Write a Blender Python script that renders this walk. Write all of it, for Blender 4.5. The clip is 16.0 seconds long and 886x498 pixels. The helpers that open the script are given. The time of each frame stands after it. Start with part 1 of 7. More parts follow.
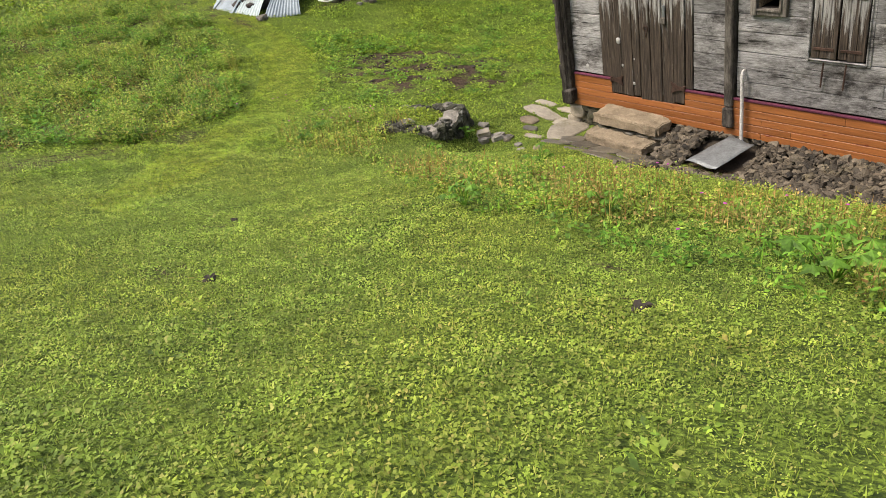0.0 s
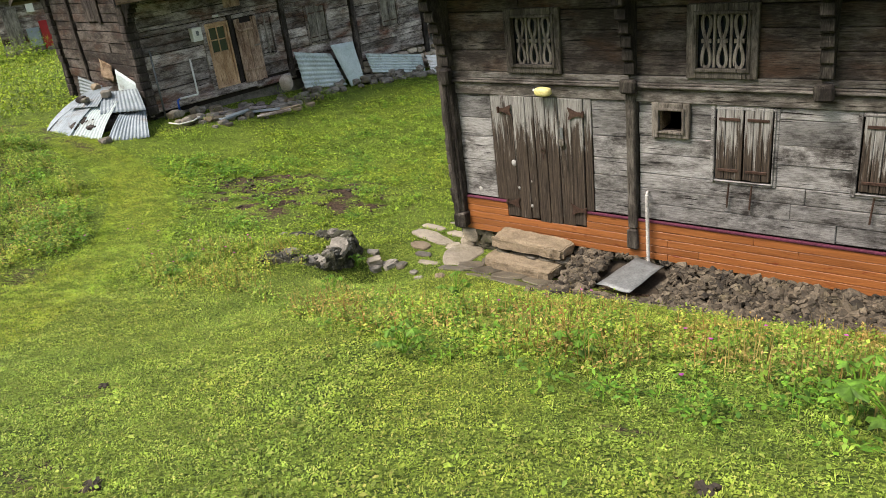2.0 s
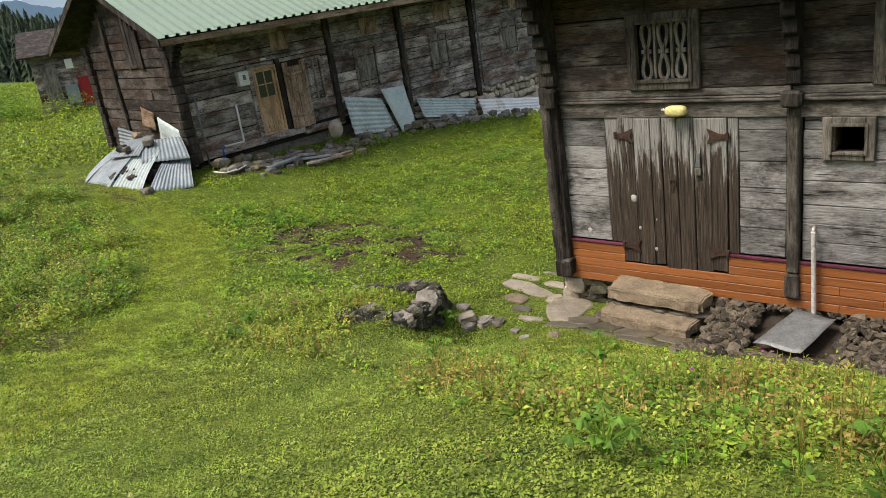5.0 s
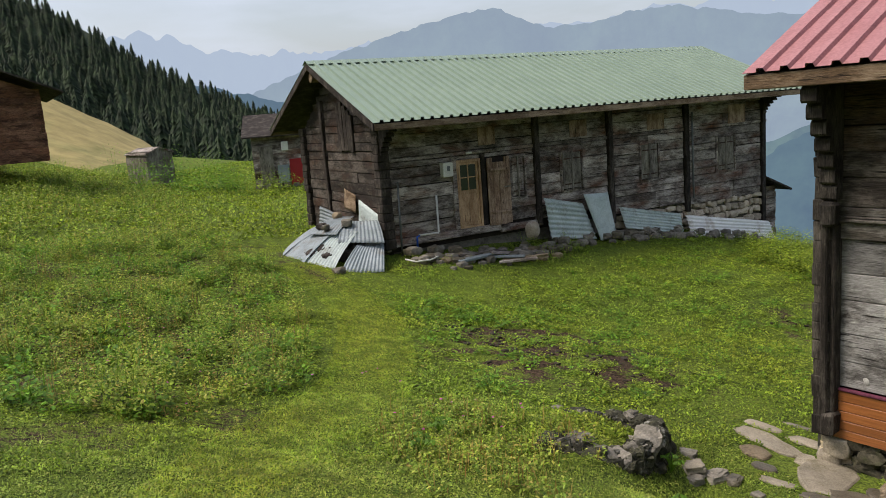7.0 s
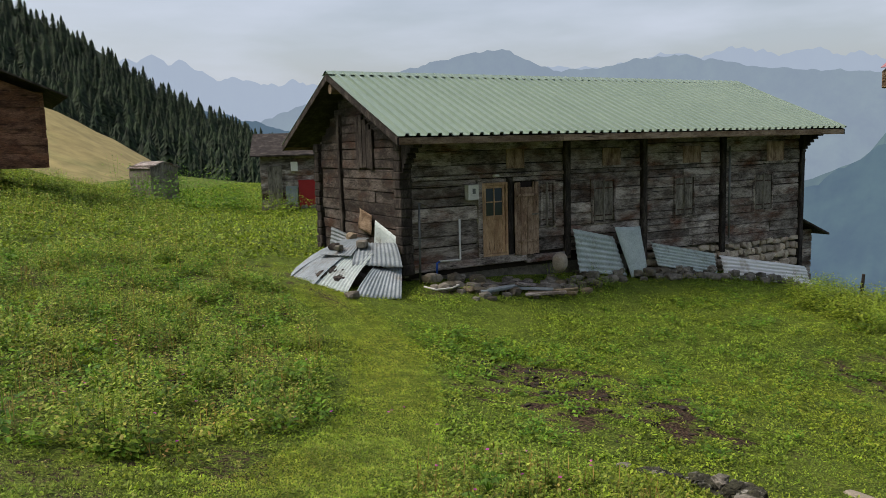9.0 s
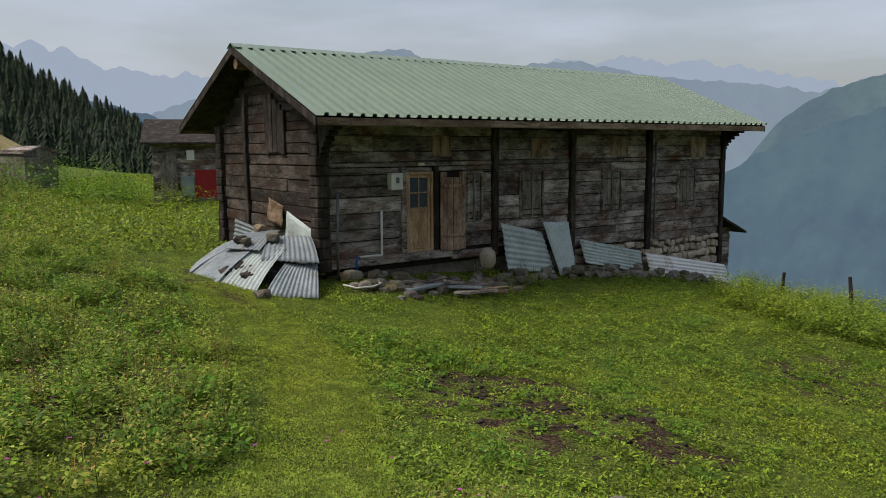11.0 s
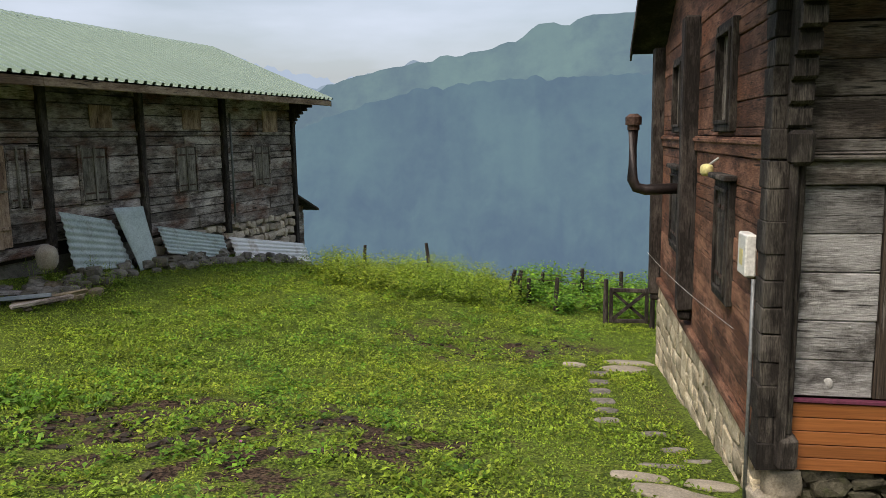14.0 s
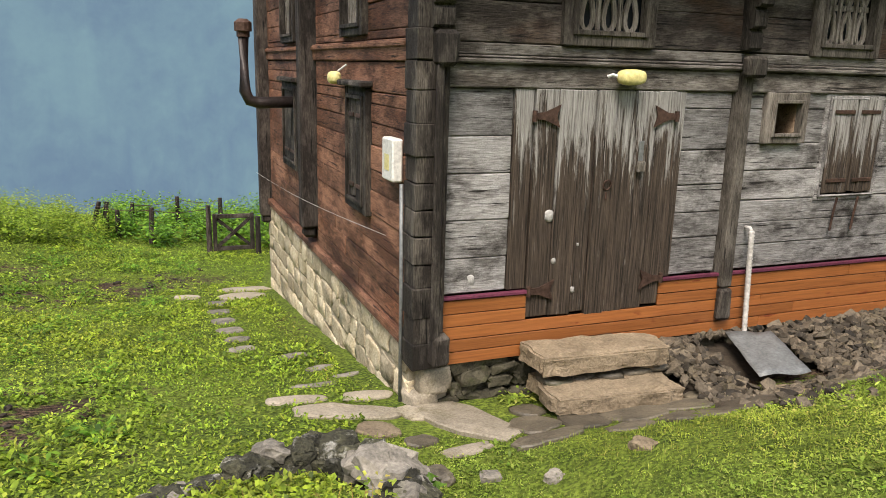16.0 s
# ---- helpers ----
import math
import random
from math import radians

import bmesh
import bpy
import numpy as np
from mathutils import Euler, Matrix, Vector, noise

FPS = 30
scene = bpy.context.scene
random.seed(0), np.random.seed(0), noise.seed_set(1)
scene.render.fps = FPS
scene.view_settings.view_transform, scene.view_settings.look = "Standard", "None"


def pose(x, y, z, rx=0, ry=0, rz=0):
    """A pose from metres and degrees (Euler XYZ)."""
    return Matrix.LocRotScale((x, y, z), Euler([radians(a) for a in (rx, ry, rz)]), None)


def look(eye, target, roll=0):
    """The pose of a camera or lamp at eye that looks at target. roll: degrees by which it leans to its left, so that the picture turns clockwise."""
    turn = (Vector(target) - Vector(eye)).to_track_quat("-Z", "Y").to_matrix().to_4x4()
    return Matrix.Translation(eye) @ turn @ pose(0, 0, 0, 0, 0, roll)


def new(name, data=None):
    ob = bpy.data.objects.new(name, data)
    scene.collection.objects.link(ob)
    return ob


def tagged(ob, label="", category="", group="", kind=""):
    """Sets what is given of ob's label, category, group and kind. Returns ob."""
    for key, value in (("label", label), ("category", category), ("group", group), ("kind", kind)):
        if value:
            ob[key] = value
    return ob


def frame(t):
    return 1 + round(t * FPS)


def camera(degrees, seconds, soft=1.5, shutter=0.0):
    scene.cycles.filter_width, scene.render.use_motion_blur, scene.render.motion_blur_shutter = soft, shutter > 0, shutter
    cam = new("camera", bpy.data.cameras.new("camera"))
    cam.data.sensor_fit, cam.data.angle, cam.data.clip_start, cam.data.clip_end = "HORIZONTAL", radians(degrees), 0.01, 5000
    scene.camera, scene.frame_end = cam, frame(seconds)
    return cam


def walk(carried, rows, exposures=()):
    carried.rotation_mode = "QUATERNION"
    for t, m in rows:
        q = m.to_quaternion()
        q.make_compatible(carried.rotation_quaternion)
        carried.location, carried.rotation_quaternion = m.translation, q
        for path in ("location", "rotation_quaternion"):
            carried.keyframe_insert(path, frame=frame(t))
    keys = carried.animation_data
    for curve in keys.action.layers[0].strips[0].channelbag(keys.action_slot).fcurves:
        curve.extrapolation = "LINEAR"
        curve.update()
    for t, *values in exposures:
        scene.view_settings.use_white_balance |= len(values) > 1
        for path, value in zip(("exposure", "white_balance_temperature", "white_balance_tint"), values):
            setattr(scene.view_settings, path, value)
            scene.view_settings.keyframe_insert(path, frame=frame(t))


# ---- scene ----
cam = camera(60.6, 16.0, 0.8)
PATH = [
    (0, (7.765, -8.81, 4.881), (6.375, -7.804, 3.854), -11.7),
    (0.5, (7.467, -8.713, 4.791), (6.103, -7.62, 3.819), -10.4),
    (0.6, (7.383, -8.699, 4.788), (6.019, -7.577, 3.85), -9.7),
    (1, (7.09, -8.721, 4.793), (5.763, -7.483, 3.954), -8.2),
    (1.5, (6.811, -8.673, 4.715), (5.56, -7.33, 3.919), -8.1),
    (2, (6.469, -8.615, 4.665), (5.312, -7.2, 3.854), -7.3),
    (2.5, (6.18, -8.599, 4.523), (5.113, -7.142, 3.662), -6.8),
    (3, (5.868, -8.436, 4.384), (4.821, -6.989, 3.485), -7.6),
    (3.2, (5.739, -8.461, 4.419), (4.678, -7.018, 3.529), -8.6),
    (5.3, (4.567, -7.907, 3.992), (3.298, -6.494, 3.366), -7.9),
    (5.5, (4.458, -7.863, 3.944), (3.158, -6.466, 3.344), -7.4),
    (6, (4.155, -7.753, 3.916), (2.768, -6.407, 3.402), -6.5),
    (6.5, (3.856, -7.637, 3.86), (2.358, -6.379, 3.444), -5.8),
    (7, (3.489, -7.559, 3.79), (1.922, -6.366, 3.441), -4.5),
    (7.5, (3.174, -7.543, 3.689), (1.593, -6.362, 3.364), -3.5),
    (8, (2.88, -7.388, 3.513), (1.289, -6.214, 3.216), -2.8),
    (8.2, (2.703, -7.349, 3.483), (1.106, -6.177, 3.203), -2.3),
    (10.3, (1.239, -6.726, 3.232), (-0.235, -5.396, 2.989), -1.3),
    (10.5, (1.077, -6.679, 3.199), (-0.373, -5.322, 2.957), -1.2),
    (11, (0.662, -6.586, 3.119), (-0.737, -5.181, 2.857), -0.4),
    (11.5, (0.292, -6.45, 3.068), (-1.062, -5.01, 2.762), -0.4),
    (12, (-0.106, -6.356, 2.993), (-1.346, -4.84, 2.586), -0.7),
    (12.5, (-0.499, -6.326, 2.875), (-1.577, -4.719, 2.372), -1.3),
    (13, (-0.859, -6.051, 2.779), (-1.684, -4.283, 2.339), -0.1),
    (13.5, (-1.221, -5.878, 2.736), (-1.789, -3.987, 2.419), 0.4),
    (14, (-1.532, -5.632, 2.663), (-1.864, -3.682, 2.368), -0.9),
    (14.3, (-1.608, -5.581, 2.562), (-1.815, -3.625, 2.203), -1.8),
    (14.5, (-1.787, -5.535, 2.588), (-1.854, -3.586, 2.141), -2.6),
    (14.7, (-1.948, -5.597, 2.556), (-1.895, -3.668, 2.03), -3.1),
    (15, (-1.956, -5.42, 2.508), (-1.759, -3.515, 1.932), -2.4),
    (15.5, (-1.929, -5.21, 2.449), (-1.45, -3.342, 1.918), -0.1),
    (16, (-1.968, -5.048, 2.42), (-1.239, -3.245, 1.954), 1.6),
]
walk(cam, [(t, look(eye, target, roll)) for t, eye, target, roll in PATH],
     exposures=((0, 0.92, 6950, 13), (3.2, 1.05, 6950, 13), (5.3, 0.65, 6950, 13), (6.5, 0.65, 6950, 13), (7.0, 0.35, 6950, 13), (8.2, 0.25, 6950, 13), (10.3, -0.05, 6950, 13), (11.5, 0.0, 6950, 13), (12.5, 0.55, 6950, 13), (13.0, 0.7, 6950, 13), (13.5, 0.45, 6950, 13), (14.5, 0.35, 6950, 13), (15.0, 0.75, 6950, 13), (16.0, 0.92, 6950, 13)))

# world, sun, exposure
SUN_EL, SUN_AZ = 58.0, 238.0
world = bpy.data.worlds.new("sky")
scene.world = world
world.use_nodes = True
wn, wl = world.node_tree.nodes, world.node_tree.links
wn.clear()
sky = wn.new("ShaderNodeTexSky")
sky.sky_type, sky.sun_disc = "NISHITA", False
sky.sun_elevation, sky.sun_rotation = radians(SUN_EL), radians(90 - SUN_AZ)
sky.air_density, sky.dust_density, sky.ozone_density = 1.2, 4.0, 1.0
coord = wn.new("ShaderNodeTexCoord")
cmap = wn.new("ShaderNodeMapping")
cmap.inputs["Scale"].default_value = (1.6, 1.6, 7.0)
cloud = wn.new("ShaderNodeTexNoise")
cloud.inputs["Scale"].default_value, cloud.inputs["Detail"].default_value = 2.2, 8.0
ramp = wn.new("ShaderNodeValToRGB")
ramp.color_ramp.elements[0].position, ramp.color_ramp.elements[1].position = 0.42, 0.72
ramp.color_ramp.elements[0].color, ramp.color_ramp.elements[1].color = (0.35, 0.35, 0.35, 1), (0.8, 0.8, 0.8, 1)
cmix = wn.new("ShaderNodeMixRGB")
cmix.inputs[2].default_value = (4.3, 5.0, 6.2, 1)
bg = wn.new("ShaderNodeBackground")
bg.inputs["Strength"].default_value = 0.13
wout = wn.new("ShaderNodeOutputWorld")
wl.new(coord.outputs["Generated"], cmap.inputs["Vector"])
wl.new(cmap.outputs[0], cloud.inputs["Vector"])
wl.new(cloud.outputs["Fac"], ramp.inputs[0])
wl.new(ramp.outputs[0], cmix.inputs[0])
wl.new(sky.outputs[0], cmix.inputs[1])
wl.new(cmix.outputs[0], bg.inputs["Color"])
wl.new(bg.outputs[0], wout.inputs["Surface"])

sun = new("sun", bpy.data.lights.new("sun", "SUN"))
sun.data.energy, sun.data.angle, sun.data.color = 3.0, radians(25), (1.0, 0.96, 0.9)
sun.matrix_world = look((30 * math.cos(radians(SUN_AZ)), 30 * math.sin(radians(SUN_AZ)), 30 * math.tan(radians(SUN_EL))), (0, 0, 0))


# materials
def material(name):
    m = bpy.data.materials.new(name)
    m.use_nodes = True
    return m, m.node_tree.nodes, m.node_tree.links, m.node_tree.nodes["Principled BSDF"]


def mix(n, l, fac, a, b, kind="MIX"):
    """Colour mix; fac, a and b are sockets or plain values."""
    x = n.new("ShaderNodeMixRGB")
    x.blend_type = kind
    for sock, v in zip(x.inputs, (fac, a, b)):
        if hasattr(v, "is_output"):
            l.new(v, sock)
        else:
            sock.default_value = v if isinstance(v, (int, float)) else (*v, 1)[:4]
    return x.outputs[0]


def tex(n, l, scale, stretch=(1, 1, 1), detail=5.0, rough=0.55, low=0.35, high=0.65, seed=0.0):
    """Noise in object space, spread between low and high."""
    c = n.new("ShaderNodeTexCoord")
    mp = n.new("ShaderNodeMapping")
    mp.inputs["Scale"].default_value, mp.inputs["Location"].default_value = stretch, (seed, seed * 1.7, seed * 0.6)
    t = n.new("ShaderNodeTexNoise")
    t.inputs["Scale"].default_value, t.inputs["Detail"].default_value, t.inputs["Roughness"].default_value = scale, detail, rough
    r = n.new("ShaderNodeMapRange")
    r.inputs[1].default_value, r.inputs[2].default_value = low, high
    l.new(c.outputs["Object"], mp.inputs["Vector"])
    l.new(mp.outputs[0], t.inputs["Vector"])
    l.new(t.outputs["Fac"], r.inputs[0])
    return r.outputs[0]


def bump(n, l, bsdf, height, strength=0.4, distance=0.01):
    b = n.new("ShaderNodeBump")
    b.inputs["Strength"].default_value, b.inputs["Distance"].default_value = strength, distance
    l.new(height, b.inputs["Height"])
    l.new(b.outputs[0], bsdf.inputs["Normal"])


def random_value(n, island=False):
    return n.new("ShaderNodeNewGeometry").outputs["Random Per Island"] if island else n.new("ShaderNodeObjectInfo").outputs["Random"]


def weathered(name, dark, mid, light, along="x", rough=0.85, light_amount=0.5, stain=0.5, spread=0.25, warm=None):
    """Old board: fine grain along one axis, grey weathering, dark stains, a tone of its own for each board."""
    m, n, l, b = material(name)
    st = {"x": (0.9, 22, 22), "z": (22, 22, 0.9), "y": (22, 0.9, 22)}[along]
    st2 = {"x": (0.8, 2.2, 2.2), "z": (2.2, 2.2, 0.8), "y": (2.2, 0.8, 2.2)}[along]
    grain = tex(n, l, 9.0, st, 9, 0.75, 0.38, 0.62)
    crack = tex(n, l, 3.2, [v * 0.55 if v > 5 else v * 0.7 for v in st], 6, 0.6, 0.60, 0.66, 6.4)
    patch = tex(n, l, 1.9, st2, 9, 0.75, 0.56 - light_amount * 0.22, 0.72 - light_amount * 0.22, 3.1)
    blot = tex(n, l, 2.6, [0.6 * v ** 0.4 for v in st2], 9, 0.75, 0.52, 0.66, 8.2)
    base = mix(n, l, grain, dark, mid)
    lit = mix(n, l, grain, mid, light)
    col = mix(n, l, patch, base, lit)
    if warm:
        col = mix(n, l, tex(n, l, 1.1, st2, 5, 0.6, 0.48, 0.7, 5.5), col, mix(n, l, grain, dark, warm))
    s = n.new("ShaderNodeMath")
    s.operation = "MULTIPLY"
    s.inputs[1].default_value = stain
    l.new(blot, s.inputs[0])
    col = mix(n, l, s.outputs[0], col, dark)
    col = mix(n, l, crack, col, [c * 0.45 for c in dark])
    r = n.new("ShaderNodeMapRange")
    r.inputs[3].default_value, r.inputs[4].default_value = 1 - spread, 1 + spread
    l.new(random_value(n), r.inputs[0])
    hsv = n.new("ShaderNodeHueSaturation")
    l.new(r.outputs[0], hsv.inputs["Value"])
    l.new(col, hsv.inputs["Color"])
    l.new(hsv.outputs[0], b.inputs["Base Color"])
    b.inputs["Roughness"].default_value = rough
    b.inputs["Specular IOR Level"].default_value = 0.25
    bump(n, l, b, grain, 0.55, 0.008)
    return m


def mottled(name, a, b2, scale=6.0, rough=0.8, metal=0.0, relief=0.4, dist=0.01, fine=40.0, third=None, island=False, spread=0.2, spec=0.3, grit=0.35):
    """Two-tone surface with coarse patches and fine grain."""
    m, n, l, b = material(name)
    coarse, small = tex(n, l, scale, detail=7, rough=0.65), tex(n, l, fine, detail=4, low=0.3, high=0.7, seed=4)
    col = mix(n, l, coarse, a, b2)
    if third:
        col = mix(n, l, tex(n, l, scale * 0.6, detail=8, rough=0.7, low=0.55, high=0.66, seed=11), col, third)
    col = mix(n, l, grit, col, mix(n, l, small, [c * 0.5 for c in a], [min(1, c * 1.35) for c in b2]))
    r = n.new("ShaderNodeMapRange")
    r.inputs[3].default_value, r.inputs[4].default_value = 1 - spread, 1 + spread
    l.new(random_value(n, island), r.inputs[0])
    hsv = n.new("ShaderNodeHueSaturation")
    l.new(r.outputs[0], hsv.inputs["Value"])
    l.new(col, hsv.inputs["Color"])
    l.new(hsv.outputs[0], b.inputs["Base Color"])
    b.inputs["Roughness"].default_value, b.inputs["Metallic"].default_value = rough, metal
    b.inputs["Specular IOR Level"].default_value = spec
    bump(n, l, b, mix(n, l, 0.4, coarse, small), relief, dist)
    return m


def leafy(name, tones, rough=0.6, through_light=0.35, low=0.6, high=1.22):
    """Leaves: a tone of its own for each leaf, some light through the blade."""
    m, n, l, b = material(name)
    r = n.new("ShaderNodeValToRGB")
    r.color_ramp.interpolation = "LINEAR"
    while len(r.color_ramp.elements) < len(tones):
        r.color_ramp.elements.new(0.5)
    for i, (e, c) in enumerate(zip(r.color_ramp.elements, tones)):
        e.position, e.color = i / (len(tones) - 1), (*c, 1)
    l.new(random_value(n, True), r.inputs[0])
    clump = n.new("ShaderNodeMapRange")
    clump.inputs[3].default_value, clump.inputs[4].default_value = 0.7, 1.3
    l.new(tex(n, l, 3.2, (1, 1, 0.4), 4, 0.6, 0.36, 0.64, 3.3), clump.inputs[0])
    tuft = n.new("ShaderNodeMapRange")
    tuft.inputs[3].default_value, tuft.inputs[4].default_value = low, high
    l.new(tex(n, l, 11.0, (1, 1, 0.4), 3, 0.6, 0.36, 0.62, 5.1), tuft.inputs[0])
    both = n.new("ShaderNodeMath")
    both.operation = "MULTIPLY"
    l.new(clump.outputs[0], both.inputs[0])
    l.new(tuft.outputs[0], both.inputs[1])
    wide = mix(n, l, tex(n, l, 0.55, (1, 1, 0.4), 4, 0.6, 0.4, 0.62, 7.7), r.outputs[0], (1.14, 1.0, 0.9), "MULTIPLY")
    tone = n.new("ShaderNodeHueSaturation")
    l.new(both.outputs[0], tone.inputs["Value"])
    l.new(wide, tone.inputs["Color"])
    l.new(tone.outputs[0], b.inputs["Base Color"])
    b.inputs["Roughness"].default_value = rough
    b.inputs["Specular IOR Level"].default_value = 0.25
    tr = n.new("ShaderNodeBsdfTranslucent")
    l.new(tone.outputs[0], tr.inputs["Color"])
    mx = n.new("ShaderNodeMixShader")
    mx.inputs[0].default_value = through_light
    l.new(b.outputs[0], mx.inputs[1])
    l.new(tr.outputs[0], mx.inputs[2])
    l.new(mx.outputs[0], n["Material Output"].inputs["Surface"])
    return m


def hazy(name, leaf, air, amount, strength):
    """Far slopes: woods and meadow, the haze of much air mixed in as glow."""
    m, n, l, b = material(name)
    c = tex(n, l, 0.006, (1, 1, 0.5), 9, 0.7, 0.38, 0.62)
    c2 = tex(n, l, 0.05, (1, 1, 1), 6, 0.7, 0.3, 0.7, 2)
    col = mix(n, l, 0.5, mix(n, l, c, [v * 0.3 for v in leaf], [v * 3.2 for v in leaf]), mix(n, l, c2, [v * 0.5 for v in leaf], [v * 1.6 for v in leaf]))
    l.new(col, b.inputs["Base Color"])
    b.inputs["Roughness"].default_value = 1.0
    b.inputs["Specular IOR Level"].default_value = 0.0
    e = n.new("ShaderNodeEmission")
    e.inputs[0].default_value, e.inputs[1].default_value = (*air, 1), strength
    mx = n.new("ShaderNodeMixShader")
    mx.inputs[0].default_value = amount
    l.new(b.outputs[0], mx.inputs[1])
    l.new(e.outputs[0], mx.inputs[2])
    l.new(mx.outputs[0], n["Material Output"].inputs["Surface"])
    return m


# aerial haze painted in: each range gets its own share of blue emission
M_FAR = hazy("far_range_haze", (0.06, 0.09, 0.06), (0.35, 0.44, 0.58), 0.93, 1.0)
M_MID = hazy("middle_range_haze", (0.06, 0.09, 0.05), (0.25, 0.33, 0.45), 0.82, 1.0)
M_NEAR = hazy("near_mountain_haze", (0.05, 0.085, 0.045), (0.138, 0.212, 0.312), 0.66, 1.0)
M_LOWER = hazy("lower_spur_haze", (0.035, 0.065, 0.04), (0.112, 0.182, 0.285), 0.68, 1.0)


def ground_material():
    m, n, l, b = material("meadow_turf")
    big, mid, fine = tex(n, l, 0.55, detail=5, low=0.35, high=0.65), tex(n, l, 4.0, detail=7, low=0.35, high=0.65, seed=3), tex(n, l, 34, detail=6, low=0.4, high=0.6, seed=6)
    grass = mix(n, l, mid, (0.020, 0.034, 0.007), (0.075, 0.115, 0.014))
    grass = mix(n, l, big, grass, mix(n, l, mid, (0.06, 0.095, 0.012), (0.17, 0.205, 0.035)))
    grass = mix(n, l, 0.5, grass, mix(n, l, fine, (0.010, 0.020, 0.004), (0.19, 0.26, 0.035)))
    earth = mix(n, l, fine, (0.014, 0.008, 0.005), (0.095, 0.062, 0.040))
    a = n.new("ShaderNodeAttribute")
    a.attribute_name = "earth"
    edge = n.new("ShaderNodeMath")
    edge.operation = "MULTIPLY_ADD"
    edge.inputs[1].default_value, edge.inputs[2].default_value = 1.4, -0.72
    l.new(tex(n, l, 12, detail=8, rough=0.75, low=0.2, high=0.8, seed=9), edge.inputs[0])
    s = n.new("ShaderNodeMath")
    s.operation, s.use_clamp = "ADD", True
    l.new(a.outputs["Fac"], s.inputs[0])
    l.new(edge.outputs[0], s.inputs[1])
    r = n.new("ShaderNodeMapRange")
    r.inputs[1].default_value, r.inputs[2].default_value = 0.4, 0.6
    l.new(s.outputs[0], r.inputs[0])
    l.new(mix(n, l, r.outputs[0], grass, earth), b.inputs["Base Color"])
    b.inputs["Roughness"].default_value = 0.95
    b.inputs["Specular IOR Level"].default_value = 0.15
    bump(n, l, b, mix(n, l, 0.5, mid, fine), 0.8, 0.03)
    return m


M_GROUND = ground_material()

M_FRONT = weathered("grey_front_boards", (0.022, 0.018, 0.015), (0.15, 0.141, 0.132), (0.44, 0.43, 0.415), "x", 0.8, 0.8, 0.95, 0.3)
# upper front boards: the shade under the eave is put into the colour
M_SHADE = weathered("eave_shaded_boards", (0.008, 0.006, 0.005), (0.062, 0.050, 0.041), (0.21, 0.185, 0.16), "x", 0.85, 0.45, 0.5, 0.3, (0.12, 0.06, 0.03))
M_SIDE = weathered("red_brown_boards", (0.018, 0.008, 0.005), (0.125, 0.055, 0.032), (0.36, 0.19, 0.12), "y", 0.8, 0.6, 0.45, 0.35, (0.30, 0.12, 0.06))
M_POST = weathered("dark_post_wood", (0.008, 0.006, 0.005), (0.038, 0.031, 0.025), (0.17, 0.15, 0.125), "z", 0.85, 0.4, 0.5, 0.3)
M_BEAM = weathered("beam_wood", (0.02, 0.016, 0.012), (0.115, 0.10, 0.085), (0.32, 0.30, 0.27), "x", 0.82, 0.6, 0.55, 0.15)
M_CASING = weathered("window_casing_wood", (0.045, 0.037, 0.03), (0.185, 0.163, 0.135), (0.37, 0.335, 0.29), "z", 0.8, 0.6, 0.3, 0.15)
M_SASH = weathered("dark_window_frame_wood", (0.018, 0.014, 0.011), (0.075, 0.064, 0.052), (0.21, 0.19, 0.16), "z", 0.82, 0.55, 0.4, 0.15)
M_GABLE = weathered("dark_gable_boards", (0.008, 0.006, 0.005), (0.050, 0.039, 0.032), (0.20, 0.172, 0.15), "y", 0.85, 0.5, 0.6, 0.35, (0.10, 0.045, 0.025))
M_B = weathered("brown_grey_boards", (0.014, 0.010, 0.008), (0.195, 0.157, 0.136), (0.56, 0.505, 0.465), "x", 0.85, 0.65, 0.72, 0.45, (0.22, 0.085, 0.045))
M_BPOST = weathered("black_brown_posts", (0.008, 0.006, 0.005), (0.040, 0.031, 0.026), (0.14, 0.118, 0.102), "z", 0.88, 0.4, 0.5, 0.3)
M_FASCIA = weathered("fascia_wood", (0.05, 0.03, 0.018), (0.22, 0.14, 0.08), (0.38, 0.30, 0.22), "x", 0.8, 0.6, 0.45, 0.2)
M_DOORB = weathered("pale_pine_door", (0.20, 0.11, 0.055), (0.46, 0.28, 0.155), (0.66, 0.47, 0.30), "z", 0.6, 0.6, 0.25, 0.1)
M_LEAFB = weathered("worn_plank_leaf", (0.07, 0.04, 0.027), (0.32, 0.20, 0.13), (0.54, 0.41, 0.31), "z", 0.8, 0.6, 0.6, 0.15)
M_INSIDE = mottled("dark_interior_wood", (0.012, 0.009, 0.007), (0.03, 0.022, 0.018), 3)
M_STONE = mottled("grey_field_stone", (0.06, 0.055, 0.045), (0.26, 0.235, 0.195), 5, 0.9, 0, 0.6, 0.015, 50, (0.07, 0.075, 0.035))
M_WET = mottled("dark_wet_slate", (0.028, 0.024, 0.018), (0.14, 0.118, 0.082), 4, 0.55, 0, 0.5, 0.012, 45, (0.09, 0.095, 0.04), spread=0.3, spec=0.5)
M_FLAG = mottled("pale_flagstone", (0.15, 0.128, 0.092), (0.35, 0.305, 0.235), 3, 0.75, 0, 0.4, 0.01, 60, (0.12, 0.10, 0.05))
M_STEP = mottled("tan_step_stone", (0.11, 0.083, 0.052), (0.27, 0.212, 0.142), 5, 0.85, 0, 0.8, 0.02, 50, (0.07, 0.05, 0.03))
